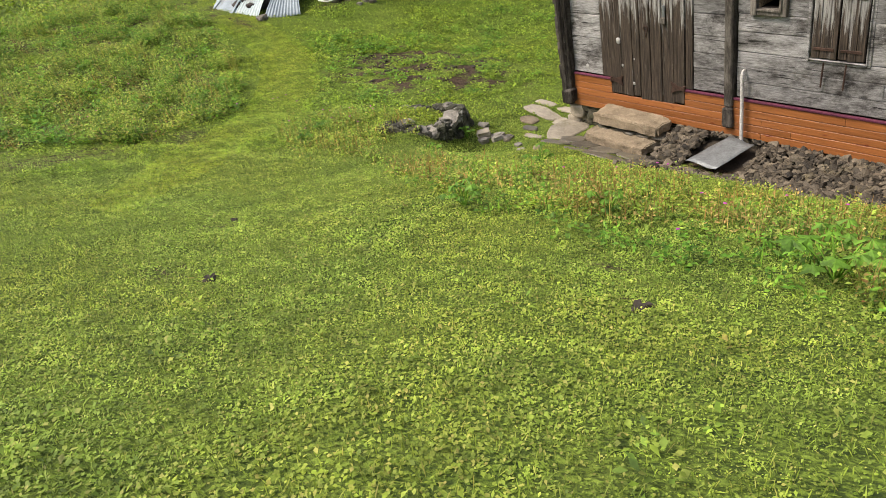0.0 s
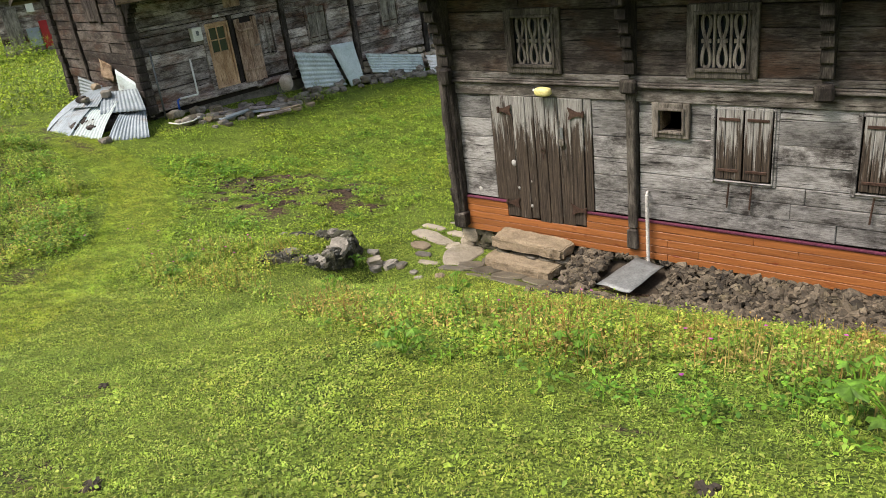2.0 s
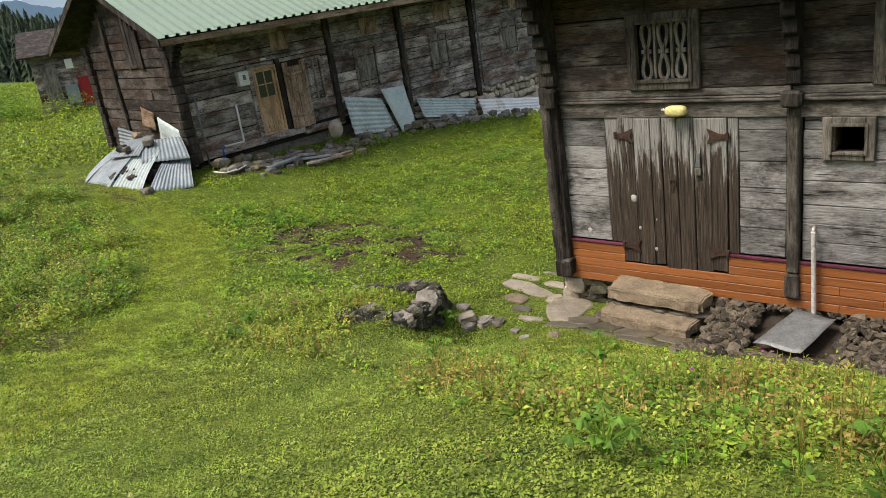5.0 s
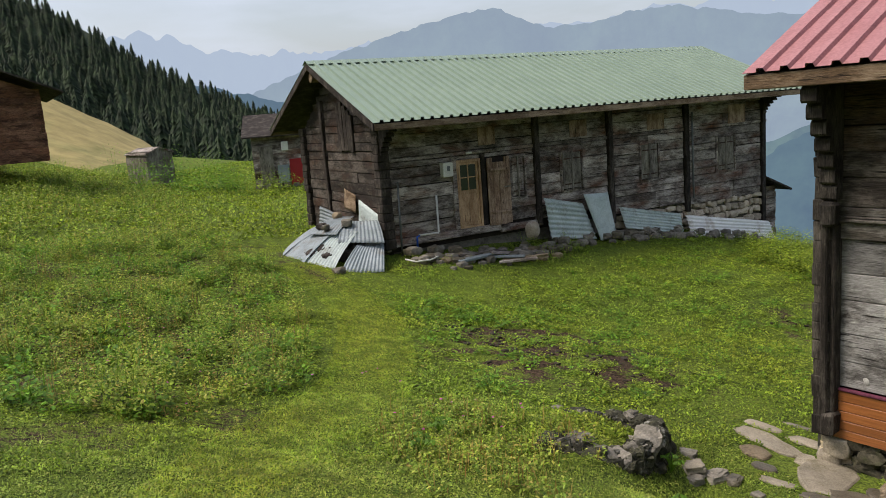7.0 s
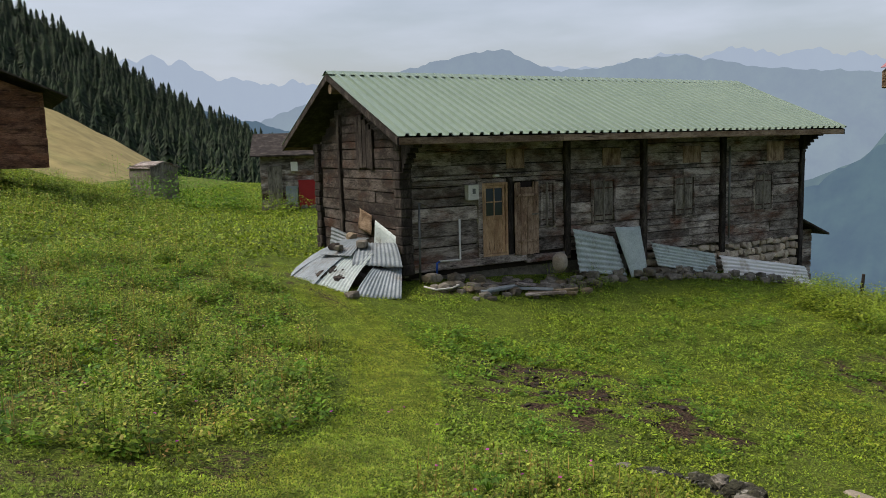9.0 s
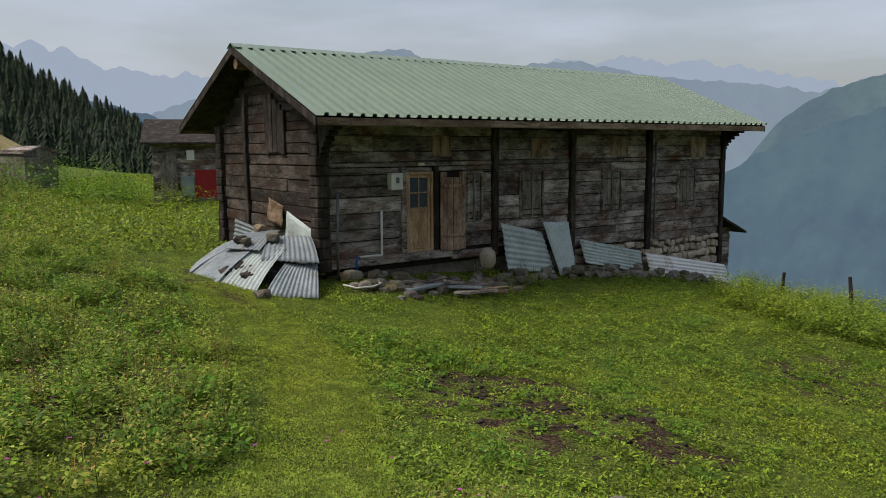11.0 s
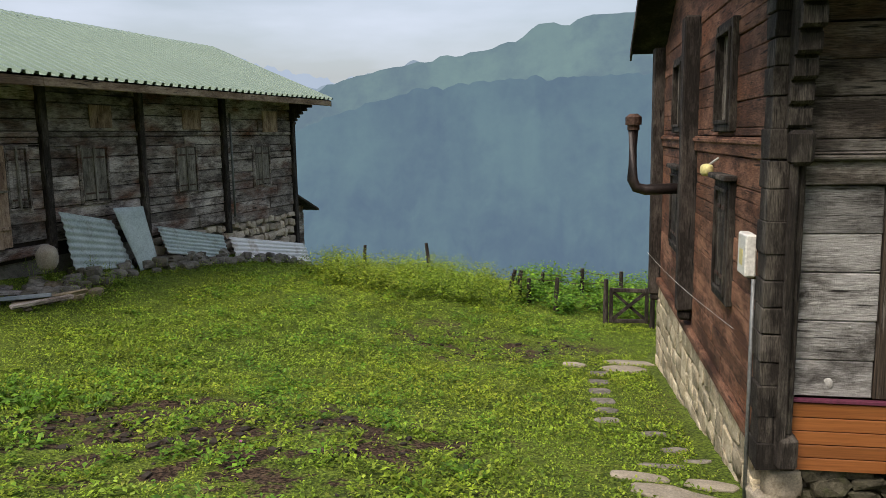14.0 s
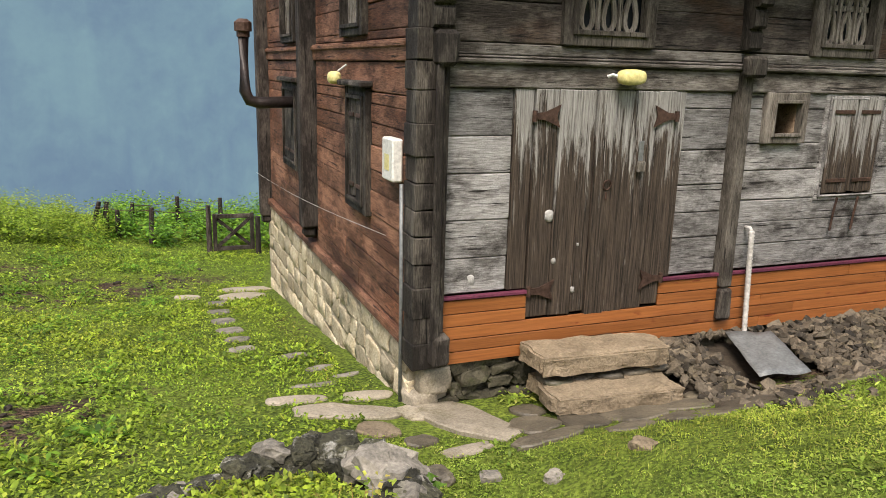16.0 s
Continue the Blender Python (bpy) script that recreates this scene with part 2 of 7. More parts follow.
M_RUBBLE = mottled("brown_broken_stone", (0.018, 0.014, 0.010), (0.115, 0.093, 0.065), 6, 0.75, 0, 0.6, 0.012, 60, (0.09, 0.075, 0.042), True, 0.75)
M_BASE = mottled("pale_mortared_stone", (0.30, 0.235, 0.14), (0.55, 0.48, 0.35), 4.5, 0.9, 0, 0.8, 0.02, 40, (0.17, 0.135, 0.09), spread=0.35)
M_MORTAR = mottled("lime_mortar", (0.24, 0.205, 0.145), (0.38, 0.335, 0.25), 9, 0.95)
M_GREENROOF = mottled("faded_green_roof_metal", (0.175, 0.24, 0.185), (0.20, 0.268, 0.207), 0.6, 0.4, 0.0, 0.02, 0.001, 8, spec=0.5, spread=0.0, grit=0.06)
M_REDROOF = mottled("faded_red_roof_metal", (0.27, 0.10, 0.105), (0.36, 0.165, 0.17), 1.5, 0.5, 0.0, 0.05, 0.002, 30, spec=0.5)
M_ZINC = mottled("old_galvanised_sheet", (0.13, 0.158, 0.172), (0.245, 0.285, 0.308), 2.5, 0.7, 0.0, 0.1, 0.003, 30, (0.13, 0.105, 0.08), spread=0.18, spec=0.5)
M_ZINCGREEN = mottled("green_grey_sheet", (0.34, 0.41, 0.40), (0.52, 0.59, 0.575), 3, 0.65, 0.0, 0.1, 0.003, 30, (0.2, 0.2, 0.17), spec=0.4)
M_WHITESHEET = mottled("white_worn_sheet", (0.74, 0.73, 0.71), (0.86, 0.85, 0.83), 3, 0.6, 0.0, 0.1, 0.003, 30, (0.55, 0.48, 0.42), spec=0.4, spread=0.05, grit=0.12)
M_IRON = mottled("rusty_iron", (0.035, 0.02, 0.015), (0.10, 0.06, 0.045), 15, 0.7, 0.5)
M_BLACKPIPE = mottled("sooty_stove_pipe", (0.012, 0.010, 0.010), (0.035, 0.024, 0.022), 8, 0.45, 0.3, spec=0.5)
M_WHITE = mottled("off_white_plastic", (0.50, 0.49, 0.45), (0.64, 0.63, 0.59), 5, 0.45, 0, 0.05, 0.001, spec=0.5)
M_SPLASH = mottled("dried_lime", (0.22, 0.21, 0.195), (0.40, 0.39, 0.365), 30, 0.9)
M_HOSE = mottled("dirty_white_hose", (0.26, 0.24, 0.22), (0.55, 0.53, 0.50), 18, 0.55, 0.1, 0.1)
M_FLOAT = mottled("yellowed_float_foam", (0.60, 0.50, 0.17), (0.78, 0.70, 0.34), 6, 0.6, 0, 0.1, 0.003)
M_PURPLE = mottled("purple_membrane", (0.05, 0.010, 0.022), (0.11, 0.022, 0.045), 5, 0.7)
M_REDPANEL = mottled("red_painted_panel", (0.28, 0.012, 0.015), (0.36, 0.025, 0.03), 2, 0.5, 0.1)
M_GREYPIPE = mottled("grey_conduit", (0.10, 0.105, 0.105), (0.18, 0.19, 0.19), 8, 0.5, 0.3)
M_BLUE = mottled("blue_plastic", (0.01, 0.05, 0.25), (0.02, 0.09, 0.4), 5, 0.5)


def orange_boards():
    m, n, l, b = material("varnished_orange_pine")
    grain = tex(n, l, 4, (0.5, 16, 16), 8, 0.65, 0.3, 0.7)
    knot = tex(n, l, 9, (0.6, 2, 2), 3, 0.5, 0.66, 0.74, 5)
    col = mix(n, l, grain, (0.185, 0.060, 0.017), (0.335, 0.122, 0.036))
    col = mix(n, l, knot, col, (0.16, 0.035, 0.01))
    r = n.new("ShaderNodeMapRange")
    r.inputs[3].default_value, r.inputs[4].default_value = 0.82, 1.12
    l.new(random_value(n), r.inputs[0])
    hsv = n.new("ShaderNodeHueSaturation")
    l.new(r.outputs[0], hsv.inputs["Value"])
    l.new(col, hsv.inputs["Color"])
    l.new(hsv.outputs[0], b.inputs["Base Color"])
    b.inputs["Roughness"].default_value = 0.42
    bump(n, l, b, grain, 0.2, 0.003)
    return m


M_ORANGE = orange_boards()


def rain_streaked_door():
    """Grey planks whose lower part is soaked dark, with ragged streaks."""
    m, n, l, b = material("rain_streaked_door_planks")
    grain = tex(n, l, 5, (16, 16, 0.5), 9, 0.72, 0.38, 0.62)
    streak = tex(n, l, 3.2, (4.5, 1, 0.3), 7, 0.75, 0.3, 0.7, 2.0)
    c = n.new("ShaderNodeTexCoord")
    s = n.new("ShaderNodeSeparateXYZ")
    l.new(c.outputs["Object"], s.inputs[0])
    z = n.new("ShaderNodeMapRange")
    z.inputs[1].default_value, z.inputs[2].default_value, z.inputs[3].default_value, z.inputs[4].default_value = 2.42, 1.1, -0.1, 0.9
    l.new(s.outputs["Z"], z.inputs[0])
    a = n.new("ShaderNodeMath")
    a.operation = "ADD"
    l.new(z.outputs[0], a.inputs[0])
    l.new(streak, a.inputs[1])
    r = n.new("ShaderNodeMapRange")
    r.inputs[1].default_value, r.inputs[2].default_value = 0.7, 0.86
    l.new(a.outputs[0], r.inputs[0])
    dry = mix(n, l, grain, (0.12, 0.11, 0.10), (0.36, 0.35, 0.325))
    wet = mix(n, l, grain, (0.008, 0.006, 0.004), (0.085, 0.062, 0.045))
    wet = mix(n, l, tex(n, l, 4, (6, 1, 0.5), 6, 0.7, 0.6, 0.75, 7), wet, (0.24, 0.22, 0.20))
    l.new(mix(n, l, r.outputs[0], dry, wet), b.inputs["Base Color"])
    b.inputs["Roughness"].default_value = 0.75
    b.inputs["Specular IOR Level"].default_value = 0.3
    bump(n, l, b, grain, 0.5, 0.006)
    return m


M_DOORA = rain_streaked_door()


def pane_material():
    m, n, l, b = material("dark_window_glass")
    b.inputs["Base Color"].default_value = (0.02, 0.025, 0.03, 1)
    b.inputs["Roughness"].default_value = 0.08
    b.inputs["Specular IOR Level"].default_value = 0.6
    return m


M_PANE = pane_material()


# geometry helpers
def part(name, bm, mat, parent=None, label="", smooth=False):
    me = bpy.data.meshes.new(name)
    bm.to_mesh(me)
    bm.free()
    if mat:
        me.materials.append(mat)
    if smooth:
        me.polygons.foreach_set("use_smooth", [True] * len(me.polygons))
    ob = new(name, me)
    if parent:
        ob.parent = parent
    if label:
        tagged(ob, label)
    return ob


def mesh_of(name, verts, faces, mat, parent=None):
    me = bpy.data.meshes.new(name)
    me.from_pydata(verts, [], faces)
    me.materials.append(mat)
    ob = new(name, me)
    if parent:
        ob.parent = parent
    return ob


def thing(name, label, category, at=None, group="", kind=""):
    ob = new(name)
    if at is not None:
        ob.matrix_world = at
    return tagged(ob, label, category, group, kind)


def box(bm, x0, x1, y0, y1, z0, z1, wob=0.0, m=None, rnd=random):
    """A box from corner to corner with slightly uneven corners."""
    vs = []
    for z in (z0, z1):
        for x, y in ((x0, y0), (x1, y0), (x1, y1), (x0, y1)):
            v = Vector((x + rnd.uniform(-wob, wob), y + rnd.uniform(-wob, wob), z + rnd.uniform(-wob, wob)))
            vs.append(bm.verts.new(m @ v if m else v))
    for f in ((3, 2, 1, 0), (4, 5, 6, 7), (0, 1, 5, 4), (1, 2, 6, 5), (2, 3, 7, 6), (3, 0, 4, 7)):
        bm.faces.new([vs[i] for i in f])
    return vs


def bevelled(bm, width=0.008, segments=1):
    bmesh.ops.bevel(bm, geom=list(bm.edges), offset=width, segments=segments, affect="EDGES", clamp_overlap=True)
    return bm


def board(name, x0, x1, y0, y1, z0, z1, mat, parent, wob=0.003, bev=0.006, label="", m=None):
    bm = bmesh.new()
    box(bm, x0, x1, y0, y1, z0, z1, wob, m)
    return part(name, bevelled(bm, bev) if bev else bm, mat, parent, label)


def tube(bm, points, radius, sides=8, caps=True):
    """A round bar along a line of points; radius is one number or one for each point."""
    rings = []
    pts = [Vector(p) for p in points]
    for i, p in enumerate(pts):
        d = (pts[min(i + 1, len(pts) - 1)] - pts[max(i - 1, 0)]).normalized()
        q = d.to_track_quat("Z", "Y")
        r = radius if isinstance(radius, (int, float)) else radius[i]
        rings.append([bm.verts.new(p + q @ Vector((r * math.cos(a * math.tau / sides), r * math.sin(a * math.tau / sides), 0))) for a in range(sides)])
    for a, b in zip(rings, rings[1:]):
        for i in range(sides):
            bm.faces.new((a[i], a[(i + 1) % sides], b[(i + 1) % sides], b[i]))
    if caps:
        bm.faces.new(rings[0][::-1])
        bm.faces.new(rings[-1])
    return bm


def stone(bm, c, sx, sy, sz, seed, squareness=0.6, turn=0.0, sub=2, rough=0.12, tilt=(0, 0)):
    """An uneven stone: a rounded block pushed about by noise."""
    made = bmesh.ops.create_icosphere(bm, subdivisions=sub, radius=1.0)["verts"]
    rot = Euler((tilt[0], tilt[1], turn)).to_matrix()
    for v in made:
        p = v.co.copy()
        q = Vector([math.copysign(abs(k) ** (1 - squareness * 0.75), k) for k in p])
        q *= 1 + rough * noise.noise(p * 1.7 + Vector((seed * 3.1, seed * 1.3, seed))) + rough * 0.5 * noise.noise(p * 4.3 + Vector((seed, 0, seed * 2.2)))
        v.co = rot @ Vector((q.x * sx, q.y * sy, q.z * sz)) + Vector(c)
    return made


# the lie of the land
def bell(x, y, cx, cy, sx, sy):
    return math.exp(-((x - cx) / sx) ** 2 - ((y - cy) / sy) ** 2)


def height(x, y):
    cx, cy = min(max(x, -12.0), 9.0), min(max(y, -11.0), 11.5)
    z = 0.0016 + 0.0354 * cx - 0.1966 * cy + 0.0085 * cx * cx - 0.0096 * cx * cy + 0.007 * cy * cy
    z -= (0.17 + 0.06 * min(max(x, 0), 6)) * math.exp(-((y + 0.6) / 1.35) ** 2) * min(1, max(0, (x + 1.0) / 1.2))
    z += 0.24 * bell(x, y, 3.0, -4.4, 2.2, 1.2)
    z += 0.16 * bell(x, y, -3.6, 0.6, 1.6, 1.2)
    z -= 0.36 * bell(x, y, -0.3, -1.9, 0.7, 0.75)
    z += 0.16 * math.exp(-((x + 1.55) / 0.85) ** 6 - ((y + 2.1) / 0.68) ** 6)
    z -= 0.75 * bell(x, y, -9.0, 15.0, 3.6, 4.2)
    z += 0.22 * bell(x, y, -4.5, 10.2, 1.3, 1.3)
    z -= 0.15 * bell(x, y, -3.4, 6.2, 1.2, 1.6)
    u = 0.156 * (x + 11.58) + 0.988 * (y - 1.83)
    w = -0.988 * (x + 11.58) + 0.156 * (y - 1.83)
    z -= 0.07 * math.exp(-((w + 0.35) / 0.6) ** 2) * min(1, max(0, (u - 4.2) / 1.5)) * min(1, max(0, (15 - u) / 1.5))
    if x < -12:
        z += 0.05 * (-12 - x) * (0.55 + min(1.6, max(0, (6 - y) / 9.4) * 1.3))
    if x > 9:
        z += 0.22 * (x - 9)
    if y < -11:
        z += 0.33 * min(-11 - y, 30)
    if y > 13:
        z -= 0.55 * (y - 13) * min(1, (y - 13) / 6)
    d = math.hypot(x + 4, y)
    if d > 60 and z > -420:
        z -= 0.35 * (d - 60) * (1 if y > -20 else 0.0)
    return max(z, -420) + 0.035 * noise.noise((x * 0.9, y * 0.9, 3)) + 0.02 * noise.noise((x * 2.6, y * 2.6, 7))


def spaced(lo, hi, step, reach, grow=1.18):
    near = list(np.arange(lo, hi + step / 2, step))
    a, b, s = lo, hi, step
    left, right = [], []
    while b < reach:
        s *= grow
        a, b = a - s, b + s
        left.append(a)
        right.append(b)
    return left[::-1] + near + right


gx, gy = spaced(-13, 9.5, 0.16, 3500), spaced(-10, 16, 0.16, 3500)
gverts = [(x, y, height(x, y)) for y in gy for x in gx]
W = len(gx)
gfaces = [(j * W + i, j * W + i + 1, (j + 1) * W + i + 1, (j + 1) * W + i) for j in range(len(gy) - 1) for i in range(W - 1)]
ground = mesh_of("ground", gverts, gfaces, M_GROUND)


def earth(x, y):
    """How far the turf is worn to bare earth at a place, 0 to 1."""
    e = 0.0
    for cx, cy, sx, sy, a in ((-4.5, 0.4, 0.75, 0.5, 0.62), (-3.7, 0.55, 0.4, 0.3, 0.6), (-3.0, 0.5, 0.35, 0.3, 0.55), (-5.9, 0.6, 0.7, 0.5, 0.55), (-2.0, 6.7, 0.8, 0.5, 0.65), (-3.9, 8.2, 0.7, 0.4, 0.6), (-1.2, 7.2, 0.9, 0.6, 0.6), (-6.6, -3.4, 0.4, 0.3, 0.45),
                             (-3.3, -2.7, 0.3, 0.15, 0.5), (-3.0, -3.7, 0.25, 0.15, 0.45), (5.0, -5.5, 0.3, 0.14, 0.6), (5.6, -6.0, 0.25, 0.2, 0.5), (1.4, -6.6, 0.3, 0.7, 0.42), (2.6, -7.6, 0.5, 0.35, 0.5), (4.2, -0.4, 2.6, 0.75, 1.0), (7.5, -0.4, 2.6, 0.8, 1.0), (1.5, -0.75, 1.2, 0.35, 0.75),
                             (-10.9, -0.1, 1.6, 0.35, 0.62), (-10.6, 2.6, 0.5, 1.2, 0.5), (-0.45, 3.2, 0.3, 2.8, 0.42)):
        e = max(e, a * bell(x, y, cx, cy, sx, sy))
    for cx, cy, sx, sy, a in ((-4.6, 0.5, 2.4, 1.5, 1.7), (-3.0, 7.0, 2.4, 1.6, 0.9), (-7.0, -4.0, 3.0, 1.6, 0.6)):
        e = max(e, min(1, a * bell(x, y, cx, cy, sx, sy)) * min(0.95, max(0.0, 2.0 * noise.noise((x * 2.6, y * 2.6, 12)) + 1.4 * noise.noise((x * 7, y * 7, 5)) + 0.44)))
    side = y + 3.9 + 0.53 * (x + 3)
    if x < -2.8 and side < -0.6:
        e = max(e, min(1, (-side - 0.6) / 0.5) * min(0.5, max(0.0, 0.42 + 0.9 * noise.noise((x * 1.3, y * 1.3, 21)) + 0.7 * noise.noise((x * 4.5, y * 4.5, 8)))))
    return e


attr = ground.data.attributes.new("earth", "FLOAT", "POINT")
attr.data.foreach_set("value", [earth(v[0], v[1]) if -14 < v[0] < 11 and -11 < v[1] < 17 else 0.0 for v in gverts])
ground.data.polygons.foreach_set("use_smooth", [True] * len(gfaces))
tagged(ground, "grassy mountain meadow with worn earth paths and mud patches", "ground", kind="structure")


# mountains across the valley
def ridge(name, mat, dist, base, peaks, az0, az1, rough, label, depth=500, steps=160, rows=24, floor=-420):
    """A mountain range at one distance: skyline by bearing (degrees from +x), falling toward the viewer with spurs."""
    verts, faces = [], []
    for i in range(steps + 1):
        az = az0 + (az1 - az0) * i / steps
        el = np.interp(az, [p[0] for p in peaks], [p[1] for p in peaks])
        a = radians(az)
        top = dist * math.tan(radians(el)) + rough * noise.fractal((az * 0.9, dist, 0), 0.9, 2.1, 5)
        for j in range(rows + 1):
            f = j / rows
            wob = (noise.fractal((az * 0.35, f * 2.4, dist * 0.01), 0.8, 2.1, 5)) * depth * 0.22 * f
            d = dist - depth * f + wob
            z = top + (floor - top) * f ** 0.8 + rough * 2.4 * f * noise.fractal((az * 0.5, f * 5, dist), 0.8, 2.1, 5)
            verts.append((d * math.cos(a), d * math.sin(a), z))
    R = rows + 1
    for i in range(steps):
        for j in range(rows):
            faces.append((i * R + j, i * R + j + 1, (i + 1) * R + j + 1, (i + 1) * R + j))
    ob = mesh_of(name, verts, faces, mat)
    ob.data.polygons.foreach_set("use_smooth", [True] * len(faces))
    return tagged(ob, label, "mountain", kind="structure")


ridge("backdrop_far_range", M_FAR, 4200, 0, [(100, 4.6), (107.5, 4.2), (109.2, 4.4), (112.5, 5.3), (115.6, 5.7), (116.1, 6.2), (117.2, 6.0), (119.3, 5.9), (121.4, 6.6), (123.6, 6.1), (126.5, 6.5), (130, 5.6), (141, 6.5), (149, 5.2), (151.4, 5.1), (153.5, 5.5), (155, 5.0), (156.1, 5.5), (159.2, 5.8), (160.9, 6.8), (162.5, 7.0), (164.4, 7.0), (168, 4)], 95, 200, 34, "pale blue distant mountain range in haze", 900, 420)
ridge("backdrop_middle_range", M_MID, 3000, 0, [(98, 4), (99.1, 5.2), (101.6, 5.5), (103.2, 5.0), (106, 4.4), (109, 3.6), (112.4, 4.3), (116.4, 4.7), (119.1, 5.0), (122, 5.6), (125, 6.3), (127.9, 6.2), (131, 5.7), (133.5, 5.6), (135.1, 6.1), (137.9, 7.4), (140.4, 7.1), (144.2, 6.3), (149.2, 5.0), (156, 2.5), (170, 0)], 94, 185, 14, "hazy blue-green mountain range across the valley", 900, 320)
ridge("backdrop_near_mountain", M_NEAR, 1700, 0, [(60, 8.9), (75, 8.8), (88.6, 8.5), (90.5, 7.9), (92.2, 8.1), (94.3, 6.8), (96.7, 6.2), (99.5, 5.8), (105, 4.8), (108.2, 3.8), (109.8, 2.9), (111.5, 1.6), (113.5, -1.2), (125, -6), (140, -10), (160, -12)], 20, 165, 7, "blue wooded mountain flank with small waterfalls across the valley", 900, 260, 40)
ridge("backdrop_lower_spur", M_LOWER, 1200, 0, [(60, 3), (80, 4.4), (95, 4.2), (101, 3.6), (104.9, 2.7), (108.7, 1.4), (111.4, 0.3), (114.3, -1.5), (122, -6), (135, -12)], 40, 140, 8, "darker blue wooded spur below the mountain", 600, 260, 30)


# building pieces shared by the houses
def cells(bm, u0, u1, z0, z1, y0, y1, holes, m=None):
    """A wall slab with openings, as blocks round them."""
    us = sorted({u0, u1, *[h for o in holes for h in o[:2] if u0 < h < u1]})
    zs = sorted({z0, z1, *[h for o in holes for h in o[2:] if z0 < h < z1]})
    for a, b in zip(us, us[1:]):
        for c, d in zip(zs, zs[1:]):
            mu, mz = (a + b) / 2, (c + d) / 2
            if not any(o[0] < mu < o[1] and o[2] < mz < o[3] for o in holes):
                box(bm, a, b, y0, y1, c, d, 0, m)


def planking(parent, u0, u1, z0, z1, y0, y1, holes, mat, m=None, lo=0.17, hi=0.27, rnd=random, name="plank", wob=0.004, bev=0.007, gap=0.003, proud=0.012):
    """Horizontal boards one above the other, cut round the openings; each board is a piece of its own."""
    zs = [z0]
    marks = sorted({z1, *[h for o in holes if o[0] < u1 and o[1] > u0 for h in o[2:] if z0 + 0.05 < h < z1 - 0.05]})
    for k in marks:
        while k - zs[-1] > hi:
            zs.append(zs[-1] + rnd.uniform(lo, min(hi, (k - zs[-1]) / 2 if k - zs[-1] < 2 * lo else hi)))
        zs.append(k)
    for c, d in zip(zs, zs[1:]):
        if d - c < 0.02:
            continue
        mz = (c + d) / 2
        spans = [(u0, u1)]
        for o in holes:
            if o[2] < mz < o[3]:
                spans = [s for a, b in spans for s in ((a, min(b, o[0])), (max(a, o[1]), b)) if s[1] - s[0] > 0.02]
        for a, b in spans:
            if b - a > 2.6 and rnd.random() < 0.6:
                k = rnd.uniform(a + 0.8, b - 0.8)
                pieces = ((a, k - 0.002), (k + 0.002, b))
            else:
                pieces = ((a, b),)
            for p, q in pieces:
                out = rnd.uniform(0, proud)
                bm = bmesh.new()
                box(bm, p, q, y0 - out, y1, c + gap, d - gap, wob, m, rnd)
                part(name, bevelled(bm, bev), mat, parent)


def casing(parent, u0, u1, z0, z1, y, w, mat, m=None, depth=0.06):
    """A window frame of four boards with an inner bead; u0..z1 is its outer edge."""
    for a, b, c, d in ((u0, u0 + w, z0, z1), (u1 - w, u1, z0, z1), (u0 + w + 0.002, u1 - w - 0.002, z0, z0 + w), (u0 + w + 0.002, u1 - w - 0.002, z1 - w, z1)):
        board("frame_board", a, b, y - depth, y + 0.02, c, d, mat, parent, 0.003, 0.008, "", m)
    i, k = w * 0.7, w * 0.35
    for a, b, c, d in ((u0 + i, u0 + i + k, z0 + i, z1 - i), (u1 - i - k, u1 - i, z0 + i, z1 - i), (u0 + i + k, u1 - i - k, z0 + i, z0 + i + k), (u0 + i + k, u1 - i - k, z1 - i - k, z1 - i)):
        board("bead", a, b, y - depth - 0.018, y - depth + 0.004, c, d, mat, parent, 0.002, 0.005, "", m)


def lattice(parent, u0, u1, z0, z1, y, mat, n=3, m=None):
    """Fretted window boards: loops like figures of eight side by side."""
    w = (u1 - u0) / n
    for i in range(n):
        c = u0 + w * (i + 0.5)
        mid = (z0 + z1) / 2
        bm = bmesh.new()
        for s in (1, -1):
            pts = []
            for k in range(17):
                t = k / 16 * math.tau
                r = (1 - math.cos(t)) / 2
                pts.append(Vector((c + math.sin(t) * w * 0.36 * (0.35 + 0.65 * r), y, mid + s * (0.02 + r * (z1 - z0) * 0.47))))
            pts = pts[:-1]
            rings = []
            for k, p in enumerate(pts):
                d = (pts[(k + 1) % 16] - pts[k - 1]).normalized()
                nrm = Vector((-d.z, 0, d.x)) * 0.017
                vs = [p + nrm * q + Vector((0, yy, 0)) for q, yy in ((-1, -0.012), (1, -0.012), (1, 0.012), (-1, 0.012))]
                rings.append([bm.verts.new(m @ v if m else v) for v in vs])
            for k in range(16):
                g, h = rings[k - 1], rings[k]
                for q in range(4):
                    bm.faces.new((g[q], g[(q + 1) % 4], h[(q + 1) % 4], h[q]))
        box(bm, c - w * 0.3, c + w * 0.3, y - 0.012, y + 0.012, mid - 0.022, mid + 0.022, 0, m)
        part("fretwork", bm, mat, parent)
        if i:
            board("mullion", u0 + w * i - 0.014, u0 + w * i + 0.014, y - 0.016, y + 0.016, z0, z1, mat, parent, 0.001, 0.003, "", m)


